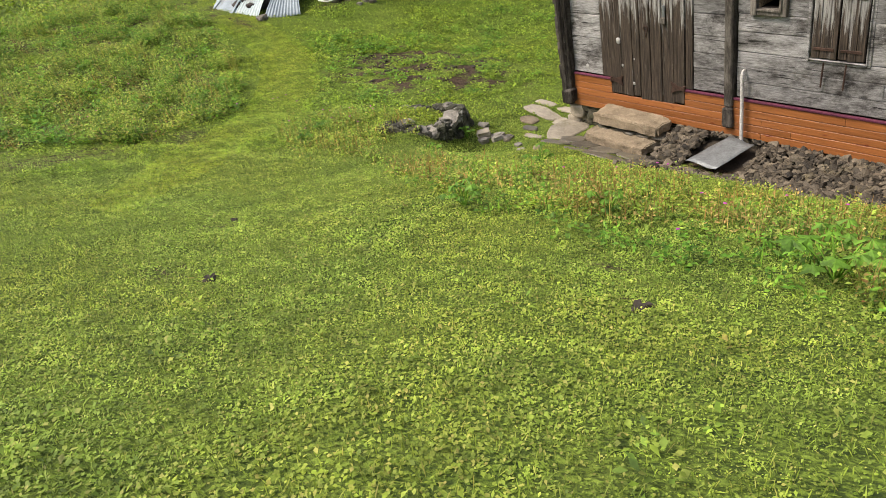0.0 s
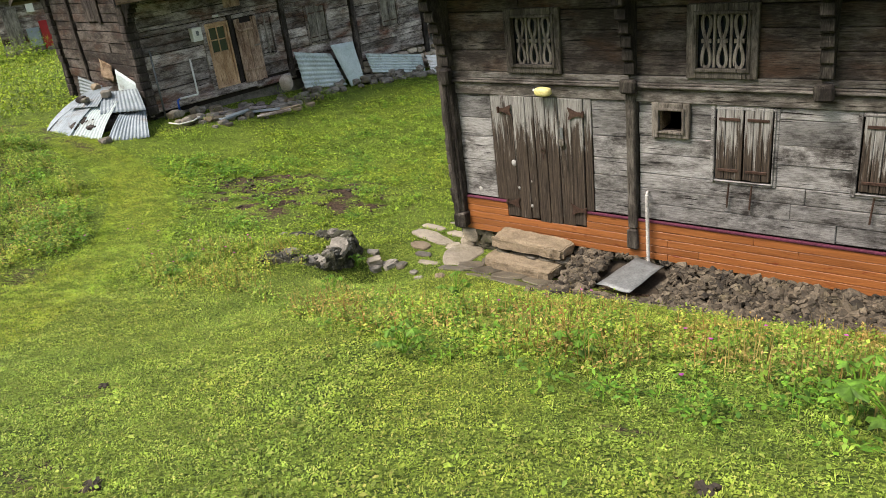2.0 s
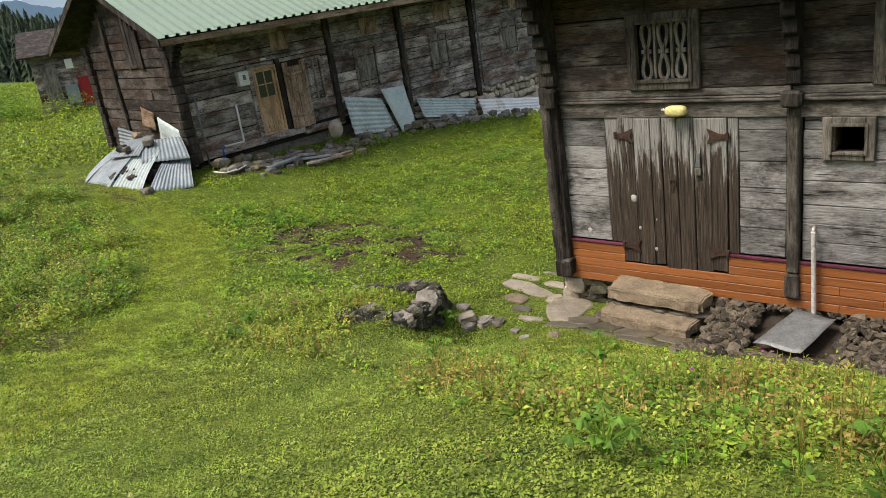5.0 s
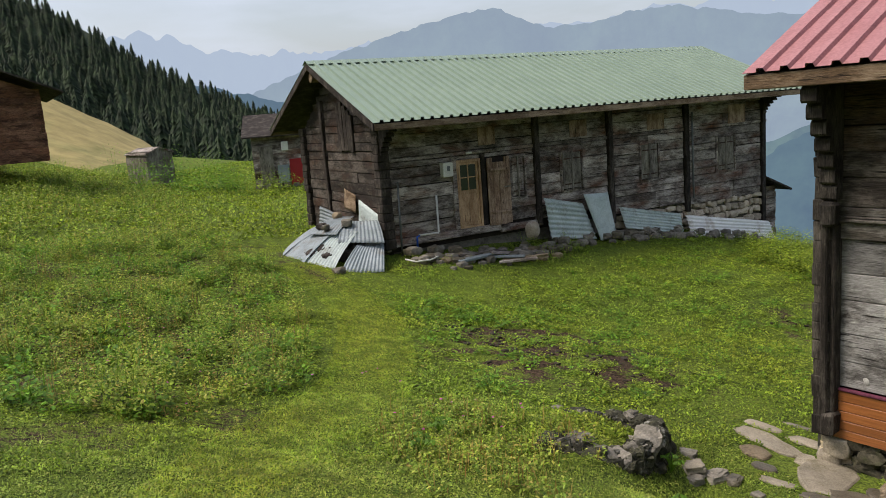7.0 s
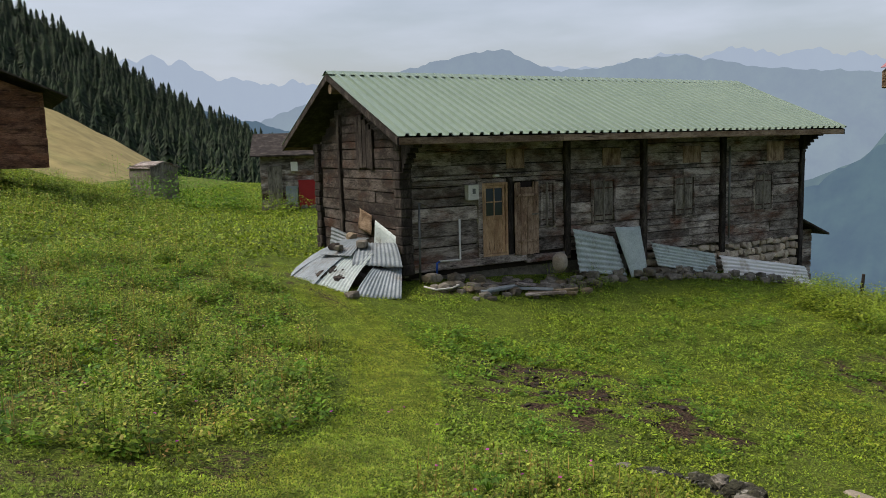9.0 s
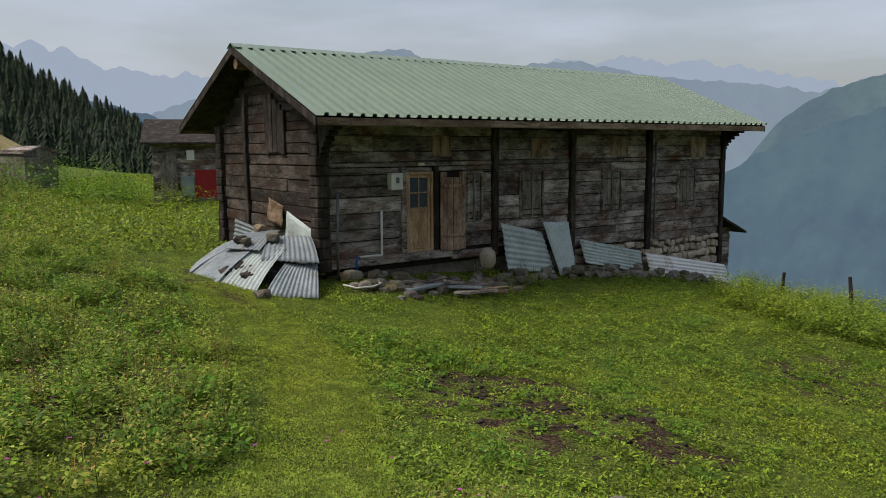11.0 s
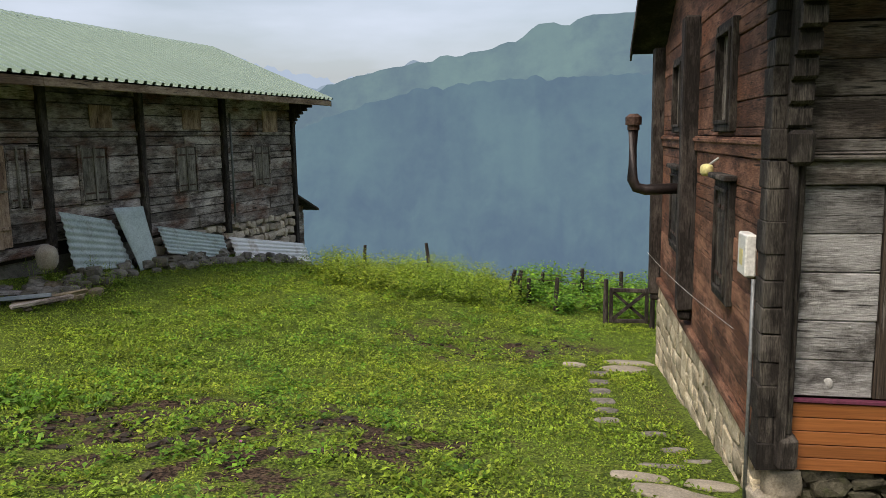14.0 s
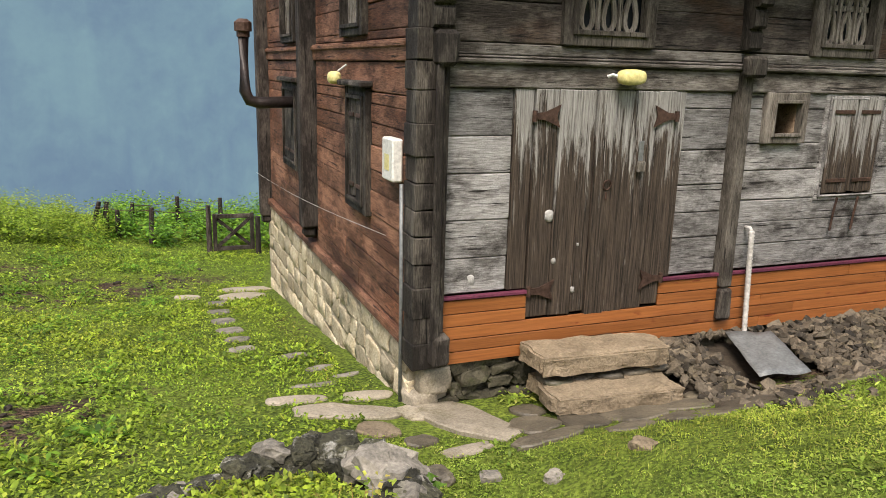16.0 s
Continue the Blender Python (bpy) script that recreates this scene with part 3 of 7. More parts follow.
def shutters(parent, u0, u1, z0, z1, y, mat, m=None, leaves=2, slats=3, rnd=random):
    w = (u1 - u0) / leaves
    for i in range(leaves):
        a = u0 + w * i + 0.008
        for k in range(slats):
            p = a + (w - 0.016) * k / slats
            board("slat", p + 0.003, p + (w - 0.016) / slats - 0.003, y - 0.03 - rnd.uniform(0, 0.006), y, z0 + rnd.uniform(0, 0.02), z1, mat, parent, 0.003, 0.005, "", m)
        for zz in (z0 + (z1 - z0) * 0.12, z1 - (z1 - z0) * 0.18):
            board("strap_hinge", a + 0.03, a + w - 0.05, y - 0.045, y - 0.034, zz, zz + 0.035, M_IRON, parent, 0.002, 0.003, "dark iron strap", m)


def stepped_bracket(parent, u, z0, z1, reach, w, mat, y=0.0, m=None, steps=7):
    """A carved eave bracket: blocks that step out towards the eave."""
    line = [(y + 0.02, z1), (y + 0.02, z0)]
    for k in range(steps):
        out = y - 0.1 - reach * ((k + 1) / steps) ** 1.8
        a, b = z0 + (z1 - z0) * k / steps, z0 + (z1 - z0) * (k + 1) / steps
        line += [(out + 0.02, a), (out, a + 0.02), (out, b - 0.035), (out + 0.025, b - 0.012), (out + 0.025, b - 0.002)]
    bm = bmesh.new()
    rings = []
    for s in (-w / 2, w / 2):
        vs = [Vector((u + s, p, q)) for p, q in line]
        rings.append([bm.verts.new(m @ v if m else v) for v in vs])
    n = len(line)
    for i in range(n):
        bm.faces.new((rings[0][i], rings[0][(i + 1) % n], rings[1][(i + 1) % n], rings[1][i]))
    bm.faces.new(rings[0][::-1])
    bm.faces.new(rings[1])
    return part("bracket", bm, mat, parent)


def ribbed_roof(parent, name, u0, u1, ya, za, yb, zb, pitch, rib, mat, m=None, thick=0.02):
    """A sheet of trapezoid-ribbed roofing from eave (ya, za) to ridge (yb, zb)."""
    d = Vector((0, yb - ya, zb - za)).normalized()
    nrm = Vector((0, -d.z, d.y))
    if nrm.z < 0:
        nrm = -nrm
    prof, u = [], u0
    while u < u1 - 1e-6:
        prof += [(u, 0), (u + pitch * 0.60, 0), (u + pitch * 0.66, rib), (u + pitch * 0.94, rib)]
        u += pitch
    prof.append((u1, 0))
    prof = [(min(a, u1), b) for a, b in prof]
    bm = bmesh.new()
    rows = 8
    grid = []
    for j in range(rows + 1):
        f = j / rows
        base = Vector((0, ya + (yb - ya) * f, za + (zb - za) * f))
        grid.append([])
        for a, b in prof:
            v = base + Vector((a, 0, 0)) + nrm * (b + 0.012 * noise.noise((a * 0.5, f * 2, za)))
            grid[-1].append(bm.verts.new(m @ v if m else v))
    for r, s in zip(grid, grid[1:]):
        for i in range(len(prof) - 1):
            bm.faces.new((r[i], r[i + 1], s[i + 1], s[i]))
    ob = part(name, bm, mat, parent)
    mod = ob.modifiers.new("thickness", "SOLIDIFY")
    mod.thickness, mod.offset = 0.004, 0
    return ob


def wavy_sheet(name, mat, corners, waves, amp, parent=None, across=True, bend=0.0, nu=0, seed=0):
    """A corrugated sheet over four corners (bottom left, bottom right, top right, top left)."""
    p = [Vector(c) for c in corners]
    nrm = (p[1] - p[0]).cross(p[3] - p[0]).normalized()
    nu = waves * 6
    nv = 8
    bm = bmesh.new()
    grid = []
    for j in range(nv + 1):
        g = j / nv
        grid.append([])
        for i in range(nu + 1):
            f = i / nu
            a, b = (f, g) if across else (g, f)
            v = (p[0] * (1 - a) + p[1] * a) * (1 - b) + (p[3] * (1 - a) + p[2] * a) * b
            k = amp * math.sin(f * waves * math.tau) + bend * math.sin(math.pi * b) + 0.03 * noise.noise((a * 2 + seed, b * 2, seed))
            grid[-1].append(bm.verts.new(v + nrm * k))
    for r, s in zip(grid, grid[1:]):
        for i in range(nu):
            bm.faces.new((r[i], r[i + 1], s[i + 1], s[i]))
    ob = part(name, bm, mat, parent, smooth=True)
    mod = ob.modifiers.new("thickness", "SOLIDIFY")
    mod.thickness = 0.004
    return ob


# ------------------------------------------------ the tall house with the orange skirting
rA = random.Random(11)
house_a = thing("log_house", "tall weathered timber house with orange plank skirting and red metal roof", "house")
AX1, AY1 = 9.2, 6.6
EAVE, SIDE = 3.82, -0.15
W1, W2 = (0.95, 1.76, 2.60, 3.42), (3.36, 4.14, 2.59, 3.41)
HOLE, SHUT, SHUT2 = (2.95, 3.41, 1.86, 2.29), (3.65, 4.40, 1.34, 2.29), (5.16, 5.92, 1.34, 2.29)
W3 = (5.75, 6.55, 2.59, 3.41)


def inner(o, w):
    return (o[0] + w, o[1] - w, o[2] + w, o[3] - w)


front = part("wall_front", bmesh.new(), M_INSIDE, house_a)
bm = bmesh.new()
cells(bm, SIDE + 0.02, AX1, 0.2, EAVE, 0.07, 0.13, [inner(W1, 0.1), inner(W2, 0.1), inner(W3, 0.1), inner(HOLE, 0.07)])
bm.to_mesh(front.data)
bm.free()
lower = [HOLE, inner(SHUT, 0.03), inner(SHUT2, 0.03)]
planking(front, 0.04, 0.595, 0.76, 2.285, 0, 0.068, [], M_FRONT, rnd=rA, lo=0.2, hi=0.36)
planking(front, 2.135, 2.61, 0.76, 2.285, 0, 0.068, [], M_FRONT, rnd=rA, lo=0.2, hi=0.36)
planking(front, 2.77, 6.99, 0.76, 2.285, 0, 0.068, lower, M_FRONT, rnd=rA, lo=0.2, hi=0.3)
planking(front, 6.994, AX1, 0.76, 2.285, 0, 0.068, lower, M_FRONT, rnd=rA, lo=0.2, hi=0.3)
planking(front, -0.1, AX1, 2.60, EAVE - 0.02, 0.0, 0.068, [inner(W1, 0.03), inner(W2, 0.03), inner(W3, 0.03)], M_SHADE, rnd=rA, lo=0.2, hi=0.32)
for a, b in ((-0.1, 2.66), (2.664, 6.1), (6.104, AX1)):
    board("ring_beam", a, b, -0.035, 0.068, 2.288, 2.452, M_BEAM, house_a, 0.004, 0.01)
    board("moulding", a, b, -0.075, 0.068, 2.455, 2.492, M_BEAM, house_a, 0.002, 0.012)
    board("moulding", a, b, -0.05, 0.068, 2.495, 2.515, M_BEAM, house_a, 0.002, 0.006)
    board("ring_beam", a, b, -0.022, 0.068, 2.518, 2.597, M_BEAM, house_a, 0.004, 0.008)
# posts, corner log ends and eave brackets
for x in (2.69, 4.84, 7.07, 9.1):
    if x < 3:
        board("post", x - 0.06, x + 0.06, -0.10, 0.066, 0.62, 2.46, M_SASH, house_a, 0.01, 0.018)
        board("post_foot", x - 0.065, x + 0.07, -0.12, -0.03, 0.33, 0.617, M_POST, house_a, 0.014, 0.02)
    board("post_cap", x - 0.1, x + 0.1, -0.19, -0.08, 2.40, 2.58, M_POST, house_a, 0.01, 0.025)
    stepped_bracket(house_a, x, 2.62, EAVE - 0.03, 0.42, 0.13, M_POST)
z = 0.22
while z < EAVE - 0.2:
    h = rA.uniform(0.17, 0.24)
    o = rA.uniform(0, 0.02)
    board("log_end", SIDE - 0.03 - o, 0.0, -0.09 - o, 0.14, z, min(z + h, EAVE - 0.02) - 0.003, M_POST, house_a, 0.006, 0.007)
    z += h
board("corner_batten", -0.005, 0.045, -0.13, 0.0, 0.5, 2.44, M_POST, house_a, 0.008, 0.012)
board("corner_batten", -0.075, -0.012, -0.19, -0.142, 0.46, 2.44, M_POST, house_a, 0.008, 0.012)
board("corner_foot", -0.06, 0.075, -0.21, -0.02, 0.26, 0.497, M_POST, house_a, 0.012, 0.025)
board("corner_cap", -0.08, 0.07, -0.235, -0.08, 2.42, 2.66, M_POST, house_a, 0.012, 0.03)
stepped_bracket(house_a, -0.02, 2.68, EAVE - 0.03, 0.42, 0.15, M_POST, -0.04)
# skirting of varnished boards, stepped down under the door
skirt = part("skirting", bmesh.new(), M_INSIDE, house_a, "varnished orange pine skirting boards")
bm = bmesh.new()
box(bm, 0.05, AX1, 0.0, 0.06, 0.24, 0.50)
bm.to_mesh(skirt.data)
bm.free()
rows = [0.215, 0.315, 0.415, 0.515, 0.615, 0.725]
for k, (a, b) in enumerate(zip(rows, rows[1:])):
    spans = ((0.03 - 0.02 * (k == 0), 3.15 + 0.4 * (k % 2)), (3.154 + 0.4 * (k % 2), 6.3), (6.304, AX1)) if b < 0.52 else ((0.05, 0.765), (2.02, 4.2 + 0.5 * (k % 2)), (4.204 + 0.5 * (k % 2), AX1))
    for p, q in spans:
        board("skirting_board", p, q, -0.05 + 0.002 * k, -0.018, a, b - 0.009, M_ORANGE, skirt, 0.0015, 0.002)
for p, q in ((0.05, 0.765), (2.02, AX1)):
    board("membrane_strip", p, q, -0.058, -0.01, 0.727, 0.752, M_PURPLE, house_a, 0.003, 0.004, "purple plastic strip along the skirting")
# door
door_a = part("door", bmesh.new(), M_DOORA, house_a, "double plank door, grey above and rain-darkened below")
edges = (0.765, 0.965, 1.165, 1.295, 1.30, 1.475, 1.66, 1.85, 2.018)
for a, b in zip(edges, edges[1:]):
    if b - a > 0.05:
        board("door_plank", a + 0.003, b - 0.003, -0.035 - rA.uniform(0, 0.012), 0.02, 0.50 + rA.uniform(0, 0.035), 2.283, M_DOORA, door_a, 0.004, 0.006)
for a, b in ((0.60, 0.76), (2.022, 2.132)):
    board("jamb", a, b, -0.022, 0.066, 0.756, 2.284, M_DOORA, door_a, 0.004, 0.006)
for x, z, s in ((0.75, 2.09, 1), (2.03, 2.09, -1), (0.78, 0.74, 1), (2.02, 0.76, -1)):
    bm = bmesh.new()
    pts = ((0, -0.022), (0.09, -0.03), (0.215, -0.085), (0.185, 0.0), (0.215, 0.085), (0.09, 0.03), (0, 0.022))
    a = [bm.verts.new((x + s * p, -0.062, z + q)) for p, q in pts]
    b = [bm.verts.new((x + s * p, -0.048, z + q)) for p, q in pts]
    bm.faces.new(a if s < 0 else a[::-1])
    bm.faces.new(b if s > 0 else b[::-1])
    for i in range(7):
        bm.faces.new((a[i], a[(i + 1) % 7], b[(i + 1) % 7], b[i]))
    tube(bm, [(x, -0.055, z - 0.04), (x, -0.055, z + 0.04)], 0.02)
    part("hinge", bm, M_IRON, door_a, "rusty iron hinge")
lock = board("hasp", 1.69, 1.735, -0.062, -0.05, 1.74, 1.90, M_GREYPIPE, door_a, 0.002, 0.004, "grey metal hasp")
board("padlock", 1.675, 1.75, -0.085, -0.055, 1.655, 1.74, M_CASING, door_a, 0.002, 0.008, "pale brass padlock")
bm = bmesh.new()
tube(bm, [(1.42 + 0.035 * math.sin(t), -0.06 - 0.008 * math.cos(t), 1.56 + 0.04 * math.cos(t)) for t in np.linspace(0, math.tau, 13)], 0.007, 6, False)
tube(bm, [(1.42, -0.05, 1.5), (1.415, -0.06, 1.44)], 0.008)
part("door_ring", bm, M_IRON, door_a, "iron ring handle")
for x, z, r in ((0.93, 1.33, 0.04), (0.99, 0.97, 0.022), (1.18, 0.72, 0.022), (1.2, 1.09, 0.012), (0.3, 0.86, 0.035), (0.42, 1.28, 0.012)):
    bm = bmesh.new()
    stone(bm, (x, -0.035 if x > 0.6 else 0.0, z), r, 0.016, r * 1.2, x * 9, 0.2, 0, 2, 0.4)
    part("lime_splash", bm, M_SPLASH, door_a if x > 0.6 else house_a, "pale dried splash", True)


# windows of the front
def window_front(o, n=3):
    w = part("window", bmesh.new(), M_CASING, house_a, "fretted wooden lattice window in a moulded frame")
    casing(w, *o, 0.0, 0.11, M_SASH)
    lattice(w, o[0] + 0.12, o[1] - 0.12, o[2] + 0.12, o[3] - 0.12, -0.005, M_CASING, n)
    board("pane", o[0] + 0.08, o[1] - 0.08, 0.055, 0.06, o[2] + 0.08, o[3] - 0.08, M_PANE, w, 0, 0)


for o in (W1, W2, W3):
    window_front(o)
vent = part("vent_opening", bmesh.new(), M_CASING, house_a, "small square opening with a wooden frame")
casing(vent, *HOLE, 0.0, 0.085, M_CASING)
board("reveal", HOLE[0] + 0.08, HOLE[0] + 0.1, 0.0, 0.3, HOLE[2] + 0.08, HOLE[3] - 0.08, M_FASCIA, vent, 0.001, 0.003)
board("reveal", HOLE[1] - 0.1, HOLE[1] - 0.08, 0.0, 0.3, HOLE[2] + 0.08, HOLE[3] - 0.08, M_FASCIA, vent, 0.001, 0.003)
for o in (SHUT, SHUT2):
    w = part("shuttered_window", bmesh.new(), M_CASING, house_a, "closed grey plank shutters with iron straps")
    casing(w, *o, 0.0, 0.05, M_FRONT, depth=0.018)
    shutters(w, o[0] + 0.06, o[1] - 0.06, o[2] + 0.06, o[3] - 0.02, 0.0, M_DOORA, rnd=rA)
    for x in (o[0] + 0.24, o[0] + 0.5):
        bm = bmesh.new()
        tube(bm, [(x, -0.06, o[2] + 0.03), (x - 0.012, -0.05, o[2] - 0.12), (x - 0.02, -0.045, o[2] - 0.28)], 0.011)
        part("window_hook", bm, M_IRON, w, "iron hook hanging below the shutters")

# side wall: world x takes the place of the depth, y runs along the wall
SM = Matrix(((0, 1, 0, SIDE), (1, 0, 0, 0), (0, 0, 1, 0), (0, 0, 0, 1)))
S_LO, S_UP = (1.10, 1.78, 1.16, 2.24), (1.22, 1.98, 2.66, 3.62)
S_LO2, S_UP2 = (4.05, 5.0, 1.14, 2.2), (4.2, 5.05, 2.66, 3.6)
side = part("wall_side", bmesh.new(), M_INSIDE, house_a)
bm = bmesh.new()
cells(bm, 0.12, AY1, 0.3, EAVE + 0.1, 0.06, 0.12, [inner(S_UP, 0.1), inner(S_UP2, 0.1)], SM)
bm.to_mesh(side.data)
bm.free()
holes = [inner(o, 0.03) for o in (S_LO, S_UP, S_LO2, S_UP2)]
for a, b in ((0.16, 3.2), (3.52, AY1 - 0.2)):
    planking(side, a, b, 0.44, 2.45, 0, 0.058, holes, M_SIDE, SM, 0.16, 0.24, rA)
    planking(side, a, b, 2.62, 3.95, 0, 0.058, holes, M_SIDE, SM, 0.16, 0.24, rA)
board("side_beam", 0.16, AY1, -0.03, 0.058, 2.452, 2.617, M_SIDE, house_a, 0.004, 0.01, "", SM)
board("side_moulding", 0.16, AY1, -0.05, -0.032, 2.56, 2.60, M_SIDE, house_a, 0.003, 0.008, "", SM)
board("sole_beam", 0.16, AY1, -0.06, 0.058, 0.34, 0.437, M_SIDE, house_a, 0.006, 0.015, "", SM)
for y, w, b0 in ((3.36, 0.2, 0.5), (AY1 - 0.12, 0.22, 0.05)):
    board("side_post", y - w / 2, y + w / 2, -0.17, 0.05, b0 + 0.12, EAVE + 0.1, M_BPOST, house_a, 0.01, 0.02, "", SM)
    board("post_foot", y - w / 2 + 0.02, y + w / 2 - 0.02, -0.14, 0.0, b0, b0 + 0.117, M_BPOST, house_a, 0.012, 0.03, "", SM)
for o in (S_UP, S_UP2):
    w = part("window", bmesh.new(), M_POST, house_a, "dark upper window with wooden bars")
    casing(w, *o, 0.0, 0.1, M_POST, SM)
    lattice(w, o[0] + 0.11, o[1] - 0.11, o[2] + 0.11, o[3] - 0.11, 0.0, M_CASING, 3, SM)
    board("pane", o[0] + 0.07, o[1] - 0.07, 0.05, 0.055, o[2] + 0.07, o[3] - 0.07, M_PANE, w, 0, 0, "", SM)
for o in (S_LO, S_LO2):
    w = part("shuttered_window", bmesh.new(), M_POST, house_a, "dark brown shutters in a moulded frame")
    casing(w, *o, 0.0, 0.1, M_POST, SM)
    board("hood", o[0] - 0.04, o[1] + 0.04, -0.12, 0.0, o[3], o[3] + 0.05, M_POST, w, 0.004, 0.012, "", SM)
    shutters(w, o[0] + 0.11, o[1] - 0.11, o[2] + 0.1, o[3] - 0.1, -0.02, M_POST, SM, rnd=rA)
# far and hidden walls, gables
back = bmesh.new()
box(back, SIDE + 0.02, AX1, AY1 - 0.12, AY1, -1.6, EAVE)
part("wall_back", back, M_SIDE, house_a)
bm = bmesh.new()
box(bm, AX1 - 0.12, AX1 - 0.001, 0.14, AY1 - 0.125, -0.2, EAVE)
part("wall_end", bm, M_SIDE, house_a)
RIDGE_Y, RIDGE_Z = 3.3, 5.85
for x in (SIDE + 0.02, AX1 - 0.1):
    bm = bmesh.new()
    a = [bm.verts.new((x + d, y, z)) for d in (0, 0.08) for y, z in ((0.0, EAVE + 0.1), (AY1, EAVE + 0.1), (RIDGE_Y, RIDGE_Z - 0.15))]
    for f in ((0, 2, 1), (3, 4, 5), (0, 1, 4, 3), (1, 2, 5, 4), (2, 0, 3, 5)):
        bm.faces.new([a[i] for i in f])
    part("gable", bm, M_SIDE, house_a)
bm = bmesh.new()
box(bm, SIDE, AX1, 0.135, AY1 - 0.13, 0.28, 0.36)
part("floor_deck", bm, M_INSIDE, house_a)
# roof
OUT, X0, X1 = -0.62, -0.62, AX1 + 0.5
ribbed_roof(house_a, "roof_slope", X0, X1, OUT - 0.03, EAVE + 0.13, RIDGE_Y, RIDGE_Z, 0.235, 0.04, M_REDROOF)
ribbed_roof(house_a, "roof_slope", X0, X1, 2 * RIDGE_Y - OUT + 0.03, EAVE + 0.13, RIDGE_Y, RIDGE_Z, 0.235, 0.04, M_REDROOF)
for a, b in ((X0, 1.1), (1.104, 5.2), (5.204, X1)):
    board("fascia", a, b, OUT - 0.01, OUT + 0.03, EAVE - 0.03, EAVE + 0.11, M_FASCIA, house_a, 0.005, 0.008)
k = (RIDGE_Z - EAVE - 0.13) / (RIDGE_Y - OUT)
for s in (0, 1):
    bm = bmesh.new()
    for ya, yb in ((OUT + 0.035, RIDGE_Y),):
        q = [(X0 + 0.03, ya), (X1, ya), (X1, yb), (X0 + 0.03, yb)]
        flip = (lambda y: 2 * RIDGE_Y - y) if s else (lambda y: y)
        a = [bm.verts.new((x, flip(y), EAVE + 0.1 - 0.03 + (y - OUT) * k)) for x, y in q]
        b = [bm.verts.new((x, flip(y), EAVE + 0.1 + (y - OUT) * k)) for x, y in q]
        for f in ((0, 1, 2, 3), (7, 6, 5, 4), (0, 4, 5, 1), (1, 5, 6, 2), (2, 6, 7, 3), (3, 7, 4, 0)):
            bm.faces.new([(a + b)[i] for i in f])
    part("roof_boarding", bm, M_BPOST, house_a)
    bm = bmesh.new()
    q = [(OUT, EAVE - 0.01), (RIDGE_Y, RIDGE_Z - 0.11), (RIDGE_Y, RIDGE_Z - 0.01), (OUT, EAVE + 0.1)]
    a = [bm.verts.new((x, flip(y), z)) for x in (X0, X0 + 0.028) for y, z in q]
    for f in ((0, 1, 2, 3), (7, 6, 5, 4), (0, 4, 5, 1), (1, 5, 6, 2), (2, 6, 7, 3), (3, 7, 4, 0)):
        bm.faces.new([a[i] for i in f])
    part("verge_board", bm, M_BPOST, house_a)

# ------------------------------------------------ the long house with the green roof
rB = random.Random(23)
MB = Matrix(((0.156, -0.988, 0, -11.58), (0.988, 0.156, 0, 1.83), (0, 0, 1, 0), (0, 0, 0, 1)))
house_b = thing("long_house", "long dark log house with a green ribbed metal roof", "house", MB)
BL, BD, BT = 13.85, 5.2, 3.74
BW = [(3.95, 4.5, 1.47, 2.62), (5.6, 6.4, 1.46, 2.6), (8.4, 9.22, 1.43, 2.57), (11.52, 12.4, 1.38, 2.52)]
BH = [(3.1, 3.6, 2.95, 3.4), (5.98, 6.57, 2.92, 3.36), (8.76, 9.42, 2.9, 3.34), (12.09, 12.83, 2.84, 3.4)]
BDOOR = (2.40, 3.1, 0.93, 2.64)
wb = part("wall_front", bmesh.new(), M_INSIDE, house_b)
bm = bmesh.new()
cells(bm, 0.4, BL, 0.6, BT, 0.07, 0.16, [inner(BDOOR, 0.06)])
bm.to_mesh(wb.data)
bm.free()
bholes = [inner(o, 0.02) for o in BW] + [BDOOR, (3.2, 3.96, 0.86, 2.64)]
for a, b, z0 in ((0.58, 4.75, 0.93), (4.95, 7.24, 0.86), (7.5, 10.18, 0.62), (10.42, BL - 0.3, 0.53)):
    planking(wb, a, b, z0, 2.75, 0, 0.068, bholes, M_B, rnd=rB, lo=0.2, hi=0.34, wob=0.01, gap=0.009, proud=0.035)
    planking(wb, a, b, 2.86, BT - 0.02, 0, 0.068, [], M_B, rnd=rB, lo=0.2, hi=0.34, wob=0.01, gap=0.009, proud=0.035)
for a, b in ((0.38, 4.8), (4.804, 9.3), (9.304, BL)):
    board("ring_beam", a, b, -0.02, 0.068, 2.758, 2.85, M_B, house_b, 0.006, 0.012)
board("sole_beam", 0.2, 3.6, -0.09, 0.068, 0.74, 0.925, M_B, house_b, 0.01, 0.02)
board("sole_beam", 3.604, 4.95, -0.05, 0.068, 0.68, 0.855, M_B, house_b, 0.01, 0.02)
for x, b0 in ((4.85, 0.75), (7.37, 0.4), (10.3, 0.35), (BL - 0.2, -1.1)):
    board("post", x - 0.085, x + 0.085, -0.09, 0.066, b0, BT - 0.05, M_BPOST, house_b, 0.012, 0.02)
    if x > 13:
        stepped_bracket(house_b, x, 3.05, BT - 0.04, 0.75, 0.14, M_BPOST)
z = 0.72
while z < BT - 0.2:
    h = rB.uniform(0.18, 0.24)
    o = rB.uniform(0, 0.04)
    board("log_end", 0.3 - o, 0.57, -0.12 - o, 0.2, z, min(z + h, BT - 0.04) - 0.006, M_BPOST, house_b, 0.01, 0.02)
    z += h
stepped_bracket(house_b, 0.45, 2.95, BT - 0.04, 0.75, 0.2, M_BPOST, -0.05)
